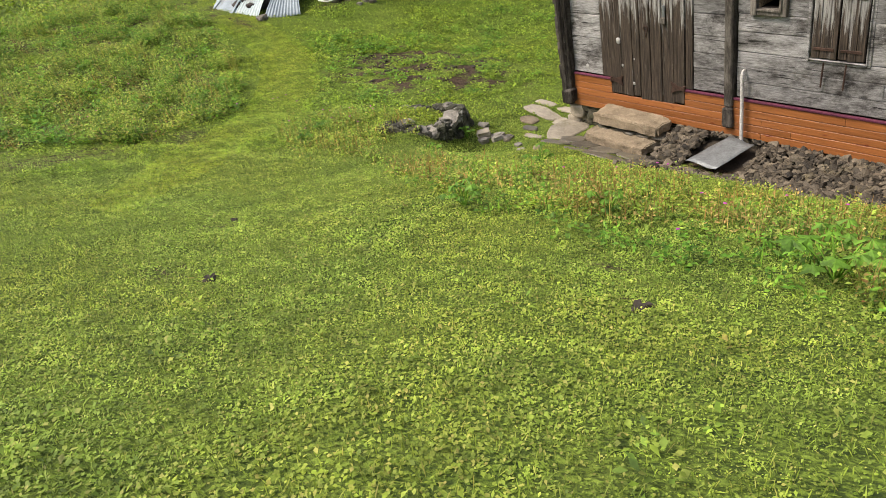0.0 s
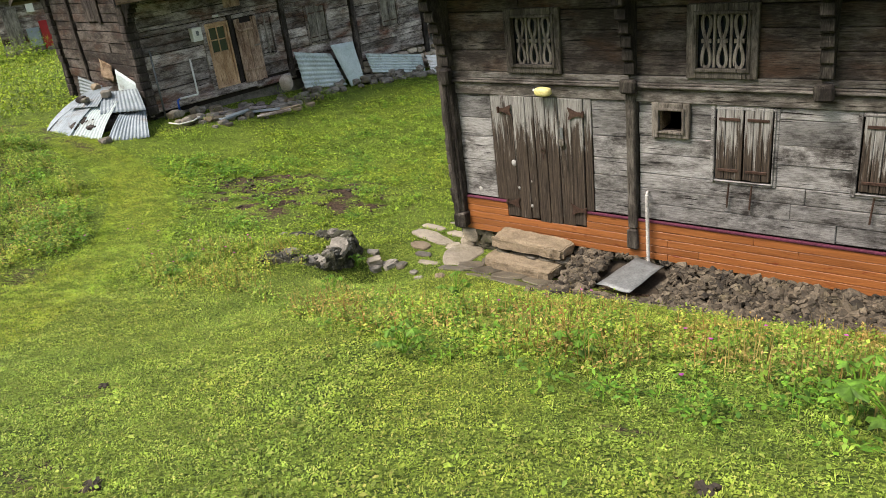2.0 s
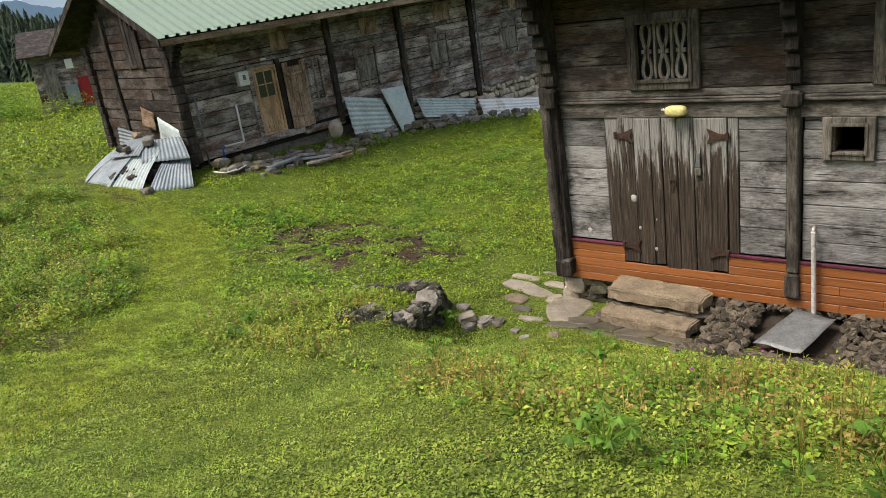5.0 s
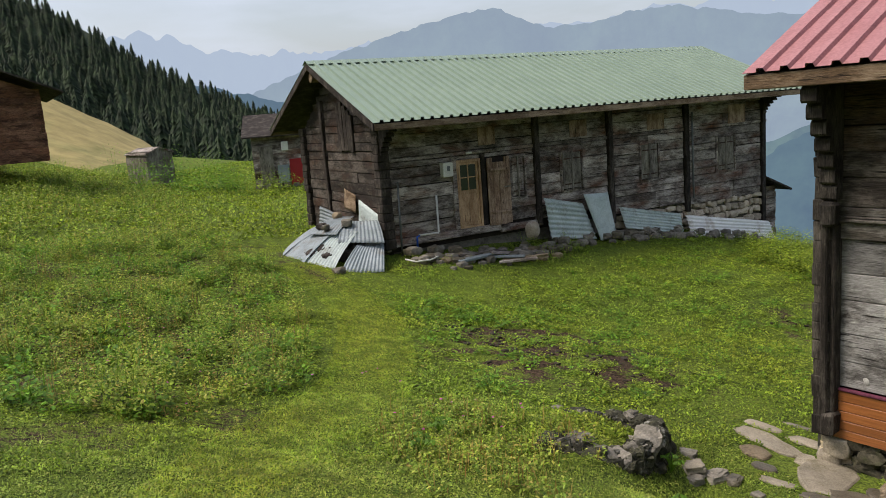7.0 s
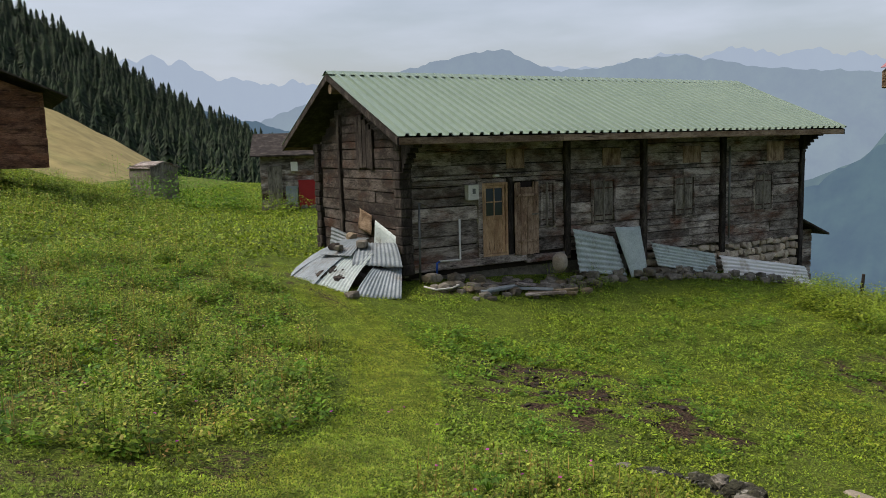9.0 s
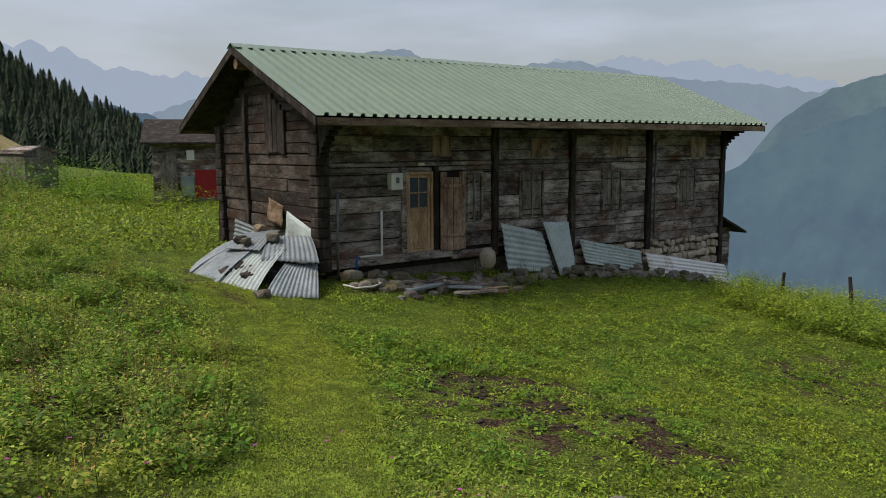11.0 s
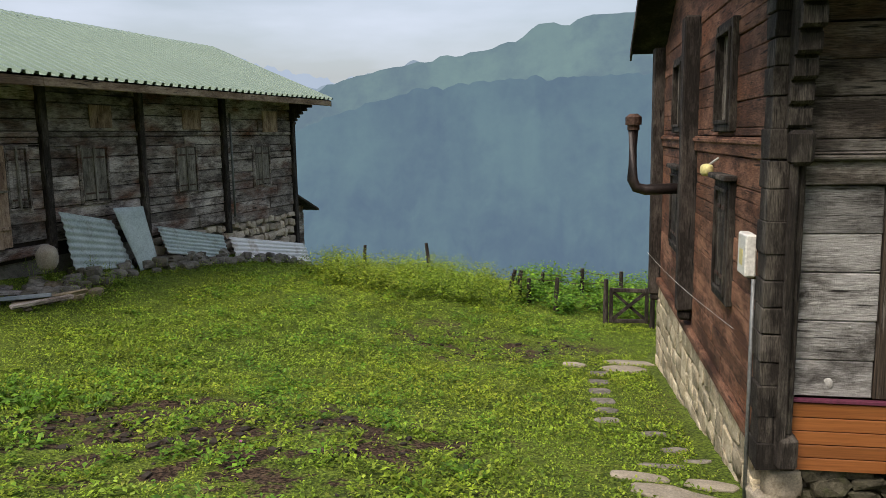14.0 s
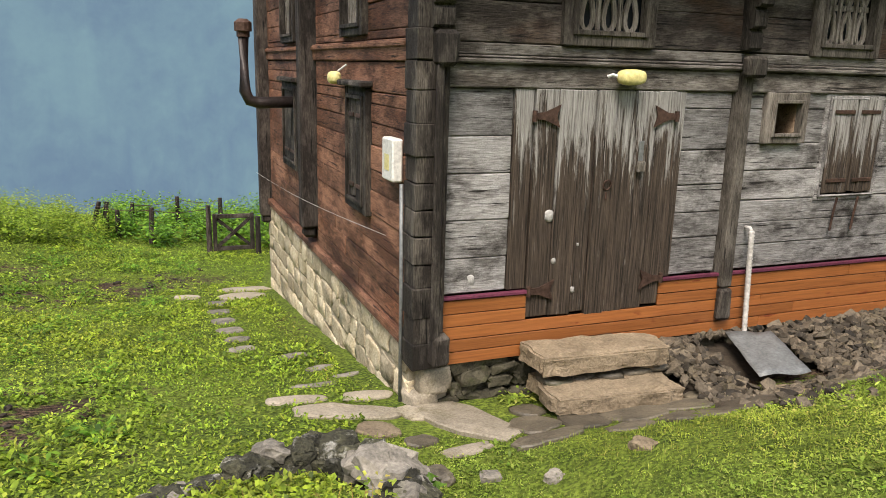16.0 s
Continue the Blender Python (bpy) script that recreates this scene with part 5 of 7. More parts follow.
for k in range(250):
    f = 5.999 * rS.random() ** 0.9
    i = int(f)
    x = rim[i][0] + (rim[i + 1][0] - rim[i][0]) * (f - i) + rS.uniform(-0.06, 0.06)
    y = rim[i][1] + (rim[i + 1][1] - rim[i][1]) * (f - i) + rS.uniform(-0.06, 0.06)
    g = ground_at(x + 0.12, y + 0.05)
    top = 0.54 - (0.06 if i in (0, 4, 5) else 0)
    rise = rS.random() ** 0.8
    zz = g - 0.03 + rise * max(0.05, top - g)
    if i < 1 and rS.random() < 0.4:
        continue
    s = rS.uniform(0.04, 0.095) * (1.15 if i >= 2 else 0.8)
    bm = bmesh.new()
    stone(bm, (x, y, zz), s * rS.uniform(1, 1.5), s * rS.uniform(0.8, 1.2), s * rS.uniform(0.55, 0.85), k * 1.9, 0.65, rS.uniform(0, 3), 2, 0.4, (rS.uniform(-0.3, 0.3), rS.uniform(-0.3, 0.3)))
    part("wall_stone", bm, M_STONE if rise > 0.75 and k % 2 == 0 else M_MOSS, wall)
for x, y, s, mat in ((-0.72, -1.45, 0.10, M_FLAG), (-0.55, -1.3, 0.09, M_STONE), (-0.62, -1.55, 0.07, M_STONE), (-0.4, -1.22, 0.07, M_WET), (-0.1, -1.3, 0.05, M_STONE), (0.2, -1.55, 0.05, M_STONE), (0.7, -1.7, 0.06, M_STEP), (-0.9, -1.25, 0.07, M_STONE), (-1.9, -1.45, 0.06, M_STONE), (-2.3, -1.7, 0.06, M_STONE)):
    bm = bmesh.new()
    stone(bm, (x, y, ground_at(x, y) + s * 0.1), s * 1.3, s, s * 0.65, x * 7, 0.6, x * 3, 3, 0.3)
    tagged(part("loose_stone", bm, mat, None), "loose grey stone half sunk in the turf", "stone", "loose stones by the wall")

# ------------------------------------------------ fittings of the tall house
bm = bmesh.new()
stone(bm, (1.515, -0.13, 2.385), 0.122, 0.062, 0.06, 3, 0.35, 0, 3, 0.03)
flt = part("net_float", bm, M_FLOAT, None, smooth=True)
tagged(flt, "yellow foam float tied to the beam over the door", "float")
bm = bmesh.new()
tube(bm, [(1.39, -0.13, 2.39), (1.365, -0.1, 2.40), (1.34, -0.075, 2.385)], 0.012)
part("cord", bm, M_WHITE, flt)
bm = bmesh.new()
stone(bm, (-0.25, 2.0, 2.30), 0.06, 0.09, 0.06, 6, 0.35, 0, 3, 0.03)
flt = part("net_float", bm, M_FLOAT, None, smooth=True)
tagged(flt, "pale yellow float hung on the side wall", "float")
bm = bmesh.new()
tube(bm, [(-0.24, 1.9, 2.36), (-0.17, 1.86, 2.42)], 0.01)
part("cord", bm, M_WHITE, flt)
meter = board("meter_box", SIDE - 0.1, SIDE - 0.016, 0.24, 0.50, 1.58, 1.90, M_WHITE, None, 0.001, 0.012)
tagged(meter, "white electricity meter box on the side wall", "meter box")
board("label_plate", SIDE - 0.104, SIDE - 0.101, 0.32, 0.42, 1.66, 1.78, M_FLOAT, meter, 0, 0, "yellow label plate")
bm = bmesh.new()
tube(bm, [(SIDE - 0.05, 0.17, 1.58), (SIDE - 0.055, 0.13, 0.8), (SIDE - 0.06, 0.1, ground_at(SIDE - 0.1, 0.17) - 0.05)], 0.015)
tagged(part("conduit", bm, M_GREYPIPE, None, smooth=True), "grey conduit running down the house corner", "pipe")
bm = bmesh.new()
px, py = SIDE - 0.62, 4.25
tube(bm, [(SIDE + 0.05, py, 1.97), (px + 0.16, py, 1.95), (px + 0.05, py, 1.98), (px, py, 2.08), (px, py, 2.74)], 0.068, 12)
pipe = part("stove_pipe", bm, M_BLACKPIPE, None, smooth=True)
tagged(pipe, "black rusty stove pipe bent up beside the wall", "stove pipe")
bm = bmesh.new()
tube(bm, [(px, py, 2.70), (px, py, 2.76), (px, py, 2.765), (px, py, 2.86), (px, py, 2.90)], [0.075, 0.075, 0.1, 0.1, 0.05], 12)
part("cowl", bm, M_IRON, pipe)
bm = bmesh.new()
pts = [(SIDE - 0.19, 6.6 - 6.5 * f, 0.80 + 0.42 * f - 0.05 * math.sin(f * math.pi)) for f in np.linspace(0, 1, 14)]
tube(bm, pts, 0.0018, 4)
tagged(part("cable", bm, M_WHITE), "thin slack cable along the side wall", "cable")
# ribbed hose and the sheet below it
bm = bmesh.new()
tube(bm, [(2.90 + 0.03 * f, -0.10 - 0.03 * f, 1.12 - 1.0 * f) for f in np.linspace(0, 1, 70)], [0.021 + 0.006 * (k % 2) for k in range(70)], 10)
tube(bm, [(2.90, -0.10, 1.11), (2.895, -0.08, 1.14), (2.89, -0.03, 1.14)], 0.018, 8)
tagged(part("ribbed_hose", bm, M_HOSE, None, smooth=True), "dirty white ribbed drain hose against the skirting", "hose")
sheet = wavy_sheet("metal_sheet", M_GREYPIPE, [(2.50, -0.78, 0.10), (2.98, -0.84, 0.11), (3.16, -0.2, 0.22), (2.74, -0.1, 0.22)], 1, 0.006, None, True, 0.0, seed=3)
tagged(sheet, "flat galvanised sheet lying on the broken stones", "metal sheet")

# ------------------------------------------------ around the long house (its own axes)
def b_at(u, y, z):
    return MB @ Vector((u, y, z))


def b_ground(u, y):
    p = MB @ Vector((u, y, 0))
    return height(p.x, p.y)


def b_sheet(mat, corners, waves, amp, label, across=True, bend=0.0, seed=0, group="leaning metal sheets"):
    return tagged(wavy_sheet("metal_sheet", mat, [b_at(*c) for c in corners], waves, amp, None, across, bend, seed=seed), label, "metal sheet", group)


b_sheet(M_ZINCGREEN, [(4.92, -0.42, 0.36), (6.45, -0.40, 0.12), (6.2, -0.16, 1.12), (4.92, -0.16, 1.42)], 8, 0.016, "grey-green corrugated sheet leaning on the log wall", False, 0, 1)
b_sheet(M_ZINCGREEN, [(6.52, -0.5, 0.06), (7.12, -0.46, 0.08), (7.08, -0.2, 1.32), (6.22, -0.2, 1.36)], 1, 0.008, "flat grey sheet leaning on the log wall", True, 0, 2)
b_sheet(M_ZINCGREEN, [(7.5, -0.42, 0.27), (9.78, -0.36, -0.22), (9.85, -0.16, 0.36), (7.5, -0.16, 0.86)], 7, 0.018, "grey corrugated sheet against the stone footing", False, 0, 3)
b_sheet(M_WHITESHEET, [(9.95, -0.5, -0.32), (13.75, -0.42, -0.92), (13.7, -0.2, -0.38), (10.0, -0.22, 0.30)], 6, 0.018, "white worn corrugated sheet against the stone footing", False, 0, 4)
# stone footing under the right half
fb = part("stone_footing", bmesh.new(), M_STONE, house_b, "dry-stone footing under the log wall")
bm = bmesh.new()
box(bm, 0.35, 7.5, 0.1, 0.3, -0.3, 0.75)
box(bm, 7.5, BL, 0.1, 0.3, -1.6, 0.6)
bm.to_mesh(fb.data)
bm.free()
M_RUST = mottled("rusty_field_stone", (0.27, 0.21, 0.15), (0.54, 0.47, 0.38), 3, 0.9, 0, 0.5, 0.012, 45, (0.30, 0.16, 0.09), spread=0.35)
z = 0.56
while z > -1.35:
    h = rS.uniform(0.17, 0.27)
    u = 7.5
    while u < BL - 0.3:
        w = rS.uniform(0.16, 0.5)
        if z > b_ground(u, 0) - 0.1:
            bm = bmesh.new()
            stone(bm, (u + w / 2, 0.07 + rS.uniform(-0.03, 0.03), z - h / 2 + rS.uniform(-0.04, 0.04)), w / 2 - 0.004, 0.1, h / 2 * rS.uniform(0.8, 1.05), rS.uniform(0, 99), 0.6, 0, 2, 0.3, (0, rS.uniform(-0.2, 0.2)))
            part("stone", bm, M_RUST, fb)
        u += w
    z -= h
# loose stones along the foot of the wall
for k in range(170):
    u = rS.uniform(0.6, 13.9)
    y = -rS.uniform(0.15, 0.75) - (0.35 if 2 < u < 5 else 0)
    s = rS.uniform(0.06, 0.14)
    p = b_at(u, y, 0)
    bm = bmesh.new()
    stone(bm, (p.x, p.y, height(p.x, p.y) + s * 0.5 + (0.08 if y > -0.55 else 0)), s * 1.3, s, s * 0.8, k * 1.1, 0.5, rS.uniform(0, 3), 2, 0.3)
    tagged(part("footing_stone", bm, M_STONE if k % 3 else M_WET, None), "loose field stone along the foot of the log wall", "stone", "stones along the long house")
# small lean-to at the far corner
lean = thing("lean_to", "small plank lean-to with a dark roof at the house end", "shed", MB)
for k in range(9):
    zz = -1.15 + k * 0.2
    board("plank", BL + 0.02, BL + 0.85, 0.3 + rS.uniform(0, 0.02), 0.36, zz, zz + 0.19, M_B, lean, 0.01, 0.008)
    board("plank", BL + 0.80, BL + 0.86, 0.37, 3.0, zz, zz + 0.19, M_B, lean, 0.01, 0.008)
bm = bmesh.new()
a = [bm.verts.new(v) for v in ((BL - 0.05, -0.05, 0.98), (BL + 1.2, -0.05, 0.46), (BL + 1.2, 3.1, 0.46), (BL - 0.05, 3.1, 0.98), (BL - 0.05, -0.05, 1.04), (BL + 1.2, -0.05, 0.52), (BL + 1.2, 3.1, 0.52), (BL - 0.05, 3.1, 1.04))]
for f in ((3, 2, 1, 0), (4, 5, 6, 7), (0, 1, 5, 4), (1, 2, 6, 5), (2, 3, 7, 6), (3, 0, 4, 7)):
    bm.faces.new([a[i] for i in f])
part("roof", bm, M_BPOST, lean)
# pile covered with corrugated sheets beside the gable
pile = [([(-1.75, 1.75, 0.78), (-2.2, 0.75, 0.72), (-0.75, 0.95, 1.58), (-0.55, 1.75, 1.5)], 7, 0), ([(-2.15, 0.85, 0.72), (-1.95, -0.15, 0.60), (-0.7, 0.35, 1.52), (-0.72, 1.1, 1.6)], 7, 1), ([(-1.95, 0.0, 0.6), (-1.35, -0.75, 0.52), (-0.35, -0.05, 1.45), (-0.7, 0.55, 1.55)], 7, 2),
        ([(-1.2, -0.85, 0.52), (-0.28, -1.2, 0.46), (0.15, -0.35, 1.05), (-0.5, -0.3, 1.12)], 7, 3), ([(-0.9, -0.12, 1.22), (0.05, -0.62, 1.12), (0.3, 0.2, 1.62), (-0.4, 0.75, 1.66)], 7, 4), ([(-1.3, 0.75, 1.42), (-0.85, 0.05, 1.42), (-0.05, 0.85, 1.74), (-0.3, 1.5, 1.7)], 1, 5)]
for c, w, k in pile:
    c, w = [(a, b, 0.48 + (z - 0.48) * 0.82) for a, b, z in c], 11 if w > 1 else 9
    b_sheet(M_ZINC if k != 2 else M_ZINCGREEN, c, w, 0.010, "bent grey corrugated sheet covering a pile beside the gable", True, 0.06, 10 + k, "sheets over the pile")
bm = bmesh.new()
for k in range(26):
    a = k * 2.4
    r = 0.9 * math.sqrt((k + 0.5) / 26)
    p = b_at(-0.75 + r * math.cos(a) * 0.8, 0.45 + r * math.sin(a) * 0.95, 0)
    stone(bm, (p.x, p.y, height(p.x, p.y) + 0.2 * (1.3 - r)), 0.2, 0.2, 0.2 * (1.3 - r) + 0.06, k, 0.4, 0, 1, 0.3)
tagged(part("stack_under_sheets", bm, M_BPOST), "dark firewood stack under the metal sheets", "woodpile", kind="stuff")
for u, y, z, s, mat in ((-0.95, 0.72, 1.40, 0.11, M_BPOST), (-0.35, 1.2, 1.54, 0.12, M_STEP), (-0.45, 0.35, 1.45, 0.13, M_STONE), (-1.25, -0.95, 0.6, 0.12, M_WET), (-0.95, 0.45, 1.40, 0.09, M_WET)):
    p = b_at(u, y, z)
    bm = bmesh.new()
    stone(bm, p, s * 1.3, s, s * 0.75, u * 5, 0.5, u, 2, 0.25)
    tagged(part("weight_stone", bm, mat, None), "stone weighing down the metal sheets", "stone", "weight stones")
b_sheet(M_ZINCGREEN, [(0.22, 1.35, 0.85), (0.22, 0.12, 0.75), (0.3, 0.15, 1.55), (0.3, 1.3, 1.86)], 12, 0.009, "green-grey corrugated sheet nailed to the gable wall", True, 0, 21)
b_sheet(M_ZINC, [(0.22, 4.2, 0.9), (0.22, 2.5, 0.9), (0.28, 2.5, 1.35), (0.28, 4.2, 1.5)], 6, 0.014, "grey corrugated sheet along the gable foot", False, 0, 22)
b_sheet(M_FASCIA, [(0.24, 2.2, 1.6), (0.24, 1.45, 1.5), (0.29, 1.45, 1.95), (0.29, 2.2, 2.1)], 1, 0.004, "rusty brown patch board on the gable", True, 0, 23)
# fittings on the front
mb2 = board("meter_box", 1.95, 2.23, -0.2, -0.02, 2.28, 2.63, M_WHITE, None, 0.001, 0.012)
mb2.matrix_world = MB
tagged(mb2, "white electricity meter box beside the pine door", "meter box")
board("dial_window", 2.06, 2.14, -0.204, -0.201, 2.42, 2.54, M_GREYPIPE, mb2, 0, 0, "grey dial window")


def b_pipe(points, r, mat, name, label, cat):
    bm = bmesh.new()
    tube(bm, points, r, 8)
    ob = tagged(part(name, bm, mat, None, smooth=True), label, cat)
    ob.matrix_world = MB
    return ob


b_pipe([(1.77, -0.08, 1.87), (1.76, -0.08, 0.96), (1.74, -0.09, 0.94), (1.2, -0.1, 0.95)], 0.026, M_WHITE, "water_pipe", "white plastic water pipe bent along the wall", "pipe")
b_pipe([(1.2, -0.13, 0.95), (1.13, -0.14, 0.93), (1.11, -0.15, 0.62)], 0.024, M_BLUE, "tap_pipe", "blue pipe end by the wall foot", "pipe")
b_pipe([(0.74, -0.12, 2.3), (0.70, -0.13, 0.45)], 0.025, M_GREYPIPE, "conduit", "grey conduit on the log wall", "pipe")
b_pipe([(10.42, -0.15, 3.3), (10.43, -0.15, 0.75)], 0.028, M_GREYPIPE, "conduit", "pale conduit beside the wall post", "pipe")
b_pipe([(0.78, -0.05, 2.28), (1.1, -0.05, 2.16), (1.5, -0.05, 2.18), (1.96, -0.06, 2.36)], 0.007, M_IRON, "cable", "slack black cable to the meter box", "cable")
b_pipe([(0.5, -0.7, 0.55), (0.65, -0.95, 0.5), (1.0, -1.0, 0.5), (1.3, -0.8, 0.5), (1.1, -0.6, 0.52)], 0.02, M_WHITE, "hose", "pale hose lying at the house corner", "hose")
lamp = b_pipe([(2.7, -0.06, 2.80), (2.86, -0.06, 2.80)], 0.035, M_WHITE, "wall_lamp", "small oval lamp over the pine door", "lamp")
# planks and scrap on the ground before the door
for u, y, ln, w, turn, mat, lab in ((2.2, -1.05, 1.0, 0.16, 0.1, M_ZINC, "bent scrap of metal sheet on the stones"), (2.95, -1.3, 0.8, 0.14, -0.75, M_ZINC, "narrow metal strip lying on stones"), (3.2, -1.0, 1.2, 0.13, 0.15, M_B, "old dark beam lying before the door"), (3.3, -1.5, 1.1, 0.12, -0.5, M_STEP, "pale broken plank on the grass"), (2.6, -0.7, 1.4, 0.15, 0.05, M_B, "old dark beam lying before the door"), (3.0, -1.65, 0.9, 0.1, -0.4, M_B, "old dark beam lying before the door")):
    p = b_at(u, y, 0)
    bm = bmesh.new()
    box(bm, -ln / 2, ln / 2, -w / 2, w / 2, -0.03, 0.03, 0.012)
    ob = part("scrap_plank", bevelled(bm, 0.008), mat)
    ob.matrix_world = Matrix.Translation((p.x, p.y, height(p.x, p.y) + 0.14)) @ Euler((rS.uniform(-0.15, 0.15), rS.uniform(-0.2, 0.2), 1.41 + turn)).to_matrix().to_4x4()
    tagged(ob, lab, "plank", "scrap before the long house")
for k in range(30):
    p = b_at(rS.uniform(1.3, 4.4), -rS.uniform(0.3, 1.6), 0)
    s = rS.uniform(0.06, 0.14)
    bm = bmesh.new()
    stone(bm, (p.x, p.y, height(p.x, p.y) + s * 0.3), s * 1.3, s, s * 0.7, k * 3.1, 0.5, rS.uniform(0, 3), 2, 0.3)
    tagged(part("heap_stone", bm, (M_STONE, M_WET, M_STEP)[k % 3]), "stone in the heap before the pine door", "stone", "stone heap")
p = b_at(4.3, -0.45, 0)
bm = bmesh.new()
stone(bm, (p.x, p.y, height(p.x, p.y) + 0.45), 0.17, 0.2, 0.22, 77, 0.3, 0.4, 3, 0.1)
tagged(part("round_boulder", bm, M_RUST, None, smooth=True), "round rusty boulder at the wall foot", "boulder")

# ------------------------------------------------ fence and gate
def stake(x, y, h, r, tilt, label):
    g = height(x, y)
    bm = bmesh.new()
    tube(bm, [(x, y, g - 0.2), (x + tilt[0] * 0.5, y + tilt[1] * 0.5, g + h * 0.5), (x + tilt[0], y + tilt[1], g + h)], [r * 1.1, r, r * 0.85], 8)
    return tagged(part("fence_post", bm, M_BPOST), label, "fence post", "fence posts")


posts = [(-7.15, 14.3, 0.82, (0.06, 0)), (-5.15, 13.6, 0.85, (-0.1, 0)), (-2.95, 11.65, 0.62, (0.16, 0)), (-2.68, 11.5, 0.6, (0.02, 0)), (-2.45, 11.2, 0.56, (0, 0)), (-2.2, 12.2, 0.58, (0.02, 0)), (-1.85, 10.8, 0.74, (0.04, 0)), (-1.25, 12.6, 0.68, (0, 0)), (-2.75, 11.7, 0.62, (0.1, 0)), (-0.82, 9.75, 0.95, (0, 0)), (0.1, 9.75, 0.75, (0, 0)), (-0.35, 12.4, 0.75, (0, 0))]
for x, y, h, tl in posts:
    stake(x, y, h, 0.05, tl, "dark weathered wooden fence stake in the grass")
for a, b in ((2, 6), (6, 9), (5, 7), (7, 11)):
    p, q = posts[a], posts[b]
    bm = bmesh.new()
    tube(bm, [(p[0] + (q[0] - p[0]) * f, p[1] + (q[1] - p[1]) * f, (height(p[0], p[1]) + p[2]) * (1 - f) + (height(q[0], q[1]) + q[2]) * f - 0.06 - 0.06 * math.sin(f * math.pi)) for f in np.linspace(0, 1, 8)], 0.006, 4)
    tagged(part("fence_wire", bm, M_IRON), "slack rusty fence wire between stakes", "wire", "fence wires")
gx0, gx1, gyy = -0.75, 0.02, 9.72
gz = height(-0.4, 9.7) + 0.08
gate = thing("gate", "low wooden gate with crossed braces", "gate")
for a, b, c, d in ((gx0, gx0 + 0.07, gz, gz + 0.72), (gx1 - 0.07, gx1, gz, gz + 0.72)):
    board("gate_post", a, b, gyy - 0.03, gyy + 0.03, c, d, M_BPOST, gate, 0.004, 0.008)
for c in (gz + 0.0, gz + 0.63):
    board("rail", gx0 + 0.072, gx1 - 0.072, gyy - 0.025, gyy + 0.025, c, c + 0.08, M_BPOST, gate, 0.004, 0.008)
for s in (1, -1):
    bm = bmesh.new()
    ln = math.hypot(gx1 - gx0 - 0.14, 0.55)
    box(bm, -ln / 2, ln / 2, -0.015, 0.015, -0.03, 0.03, 0.003)
    ob = part("brace", bm, M_BPOST, gate)
    ob.matrix_local = Matrix.Translation(((gx0 + gx1) / 2, gyy + 0.02 * s, gz + 0.355)) @ Euler((0, s * math.atan2(0.55, gx1 - gx0 - 0.14), 0)).to_matrix().to_4x4()

# ------------------------------------------------ far huts on the rise
def hut(name, label, x, y, turn, w, d, h, roof_h, roof_mat, wall_mat, over=0.4, panel=False, sink=0.15):
    g = height(x, y) - sink
    m = Matrix.Translation((x, y, g)) @ Euler((0, 0, radians(turn))).to_matrix().to_4x4()
    t = thing(name, label, "hut", m)
    r = random.Random(w)
    z = 0.3
    while z < h:
        for a in ((-w / 2, w / 2, -d / 2, -d / 2 + 0.12), (-w / 2, w / 2, d / 2 - 0.12, d / 2), (-w / 2, -w / 2 + 0.12, -d / 2 + 0.125, d / 2 - 0.125), (w / 2 - 0.12, w / 2, -d / 2 + 0.125, d / 2 - 0.125)):
            o = r.uniform(0, 0.02)
            board("plank", a[0] - o, a[1] + o, a[2] - o, a[3] + o, z, z + 0.245, wall_mat, t, 0.01, 0)
        z += 0.25
    bm = bmesh.new()
    for k in range(int(w / 0.4)):
        stone(bm, (-w / 2 + 0.2 + k * 0.4, -d / 2, 0.12), 0.24, 0.15, 0.2, k, 0.6, 0, 1, 0.2)
    part("stone_footing", bm, M_STONE, t)
    for s in (1, -1):
        bm = bmesh.new()
        q = [(-w / 2 - over, -s * (d / 2 + over), h - 0.1), (w / 2 + over, -s * (d / 2 + over), h - 0.1), (w / 2 + over, 0, h + roof_h), (-w / 2 - over, 0, h + roof_h)]
        a = [bm.verts.new(v) for v in q] + [bm.verts.new((v[0], v[1], v[2] + 0.06)) for v in q]
        for f in ((3, 2, 1, 0), (4, 5, 6, 7), (0, 1, 5, 4), (1, 2, 6, 5), (2, 3, 7, 6), (3, 0, 4, 7)):
            bm.faces.new([a[i] for i in f])
        part("roof_slope", bm, roof_mat, t)
    for x0 in (-w / 2, w / 2 - 0.1):
        bm = bmesh.new()
        a = [bm.verts.new((x0 + dd, y0, z0)) for dd in (0, 0.1) for y0, z0 in ((-d / 2, h), (d / 2, h), (0, h + roof_h * d / (d + 2 * over)))]
        for f in ((0, 2, 1), (3, 4, 5), (0, 1, 4, 3), (1, 2, 5, 4), (2, 0, 3, 5)):
            bm.faces.new([a[i] for i in f])
        part("gable", bm, wall_mat, t)
    return t


h1 = hut("brown_hut", "dark brown plank hut with a low roof on the rise", -29.5, -4.6, -6, 5.2, 6.0, 2.7, 1.5, M_BPOST, M_SIDE, 0.7)
board("shutter", 2.63, 2.68, 0.3, 1.1, 1.2, 2.0, M_BPOST, h1, 0.01, 0.01)
h2 = hut("grey_hut", "grey plank hut with a rusty roof and red panel", -30.2, 9.5, 62, 3.6, 4.6, 2.5, 0.9, M_BPOST, M_B)
board("red_panel", -0.2, 1.3, -2.42, -2.36, 0.15, 1.35, M_REDPANEL, h2, 0.004, 0.006, "bright red metal panel leaning on the wall")
board("meter_box", -0.5, -0.2, -2.45, -2.34, 1.75, 2.15, M_WHITE, h2, 0.001, 0.01, "white meter box")
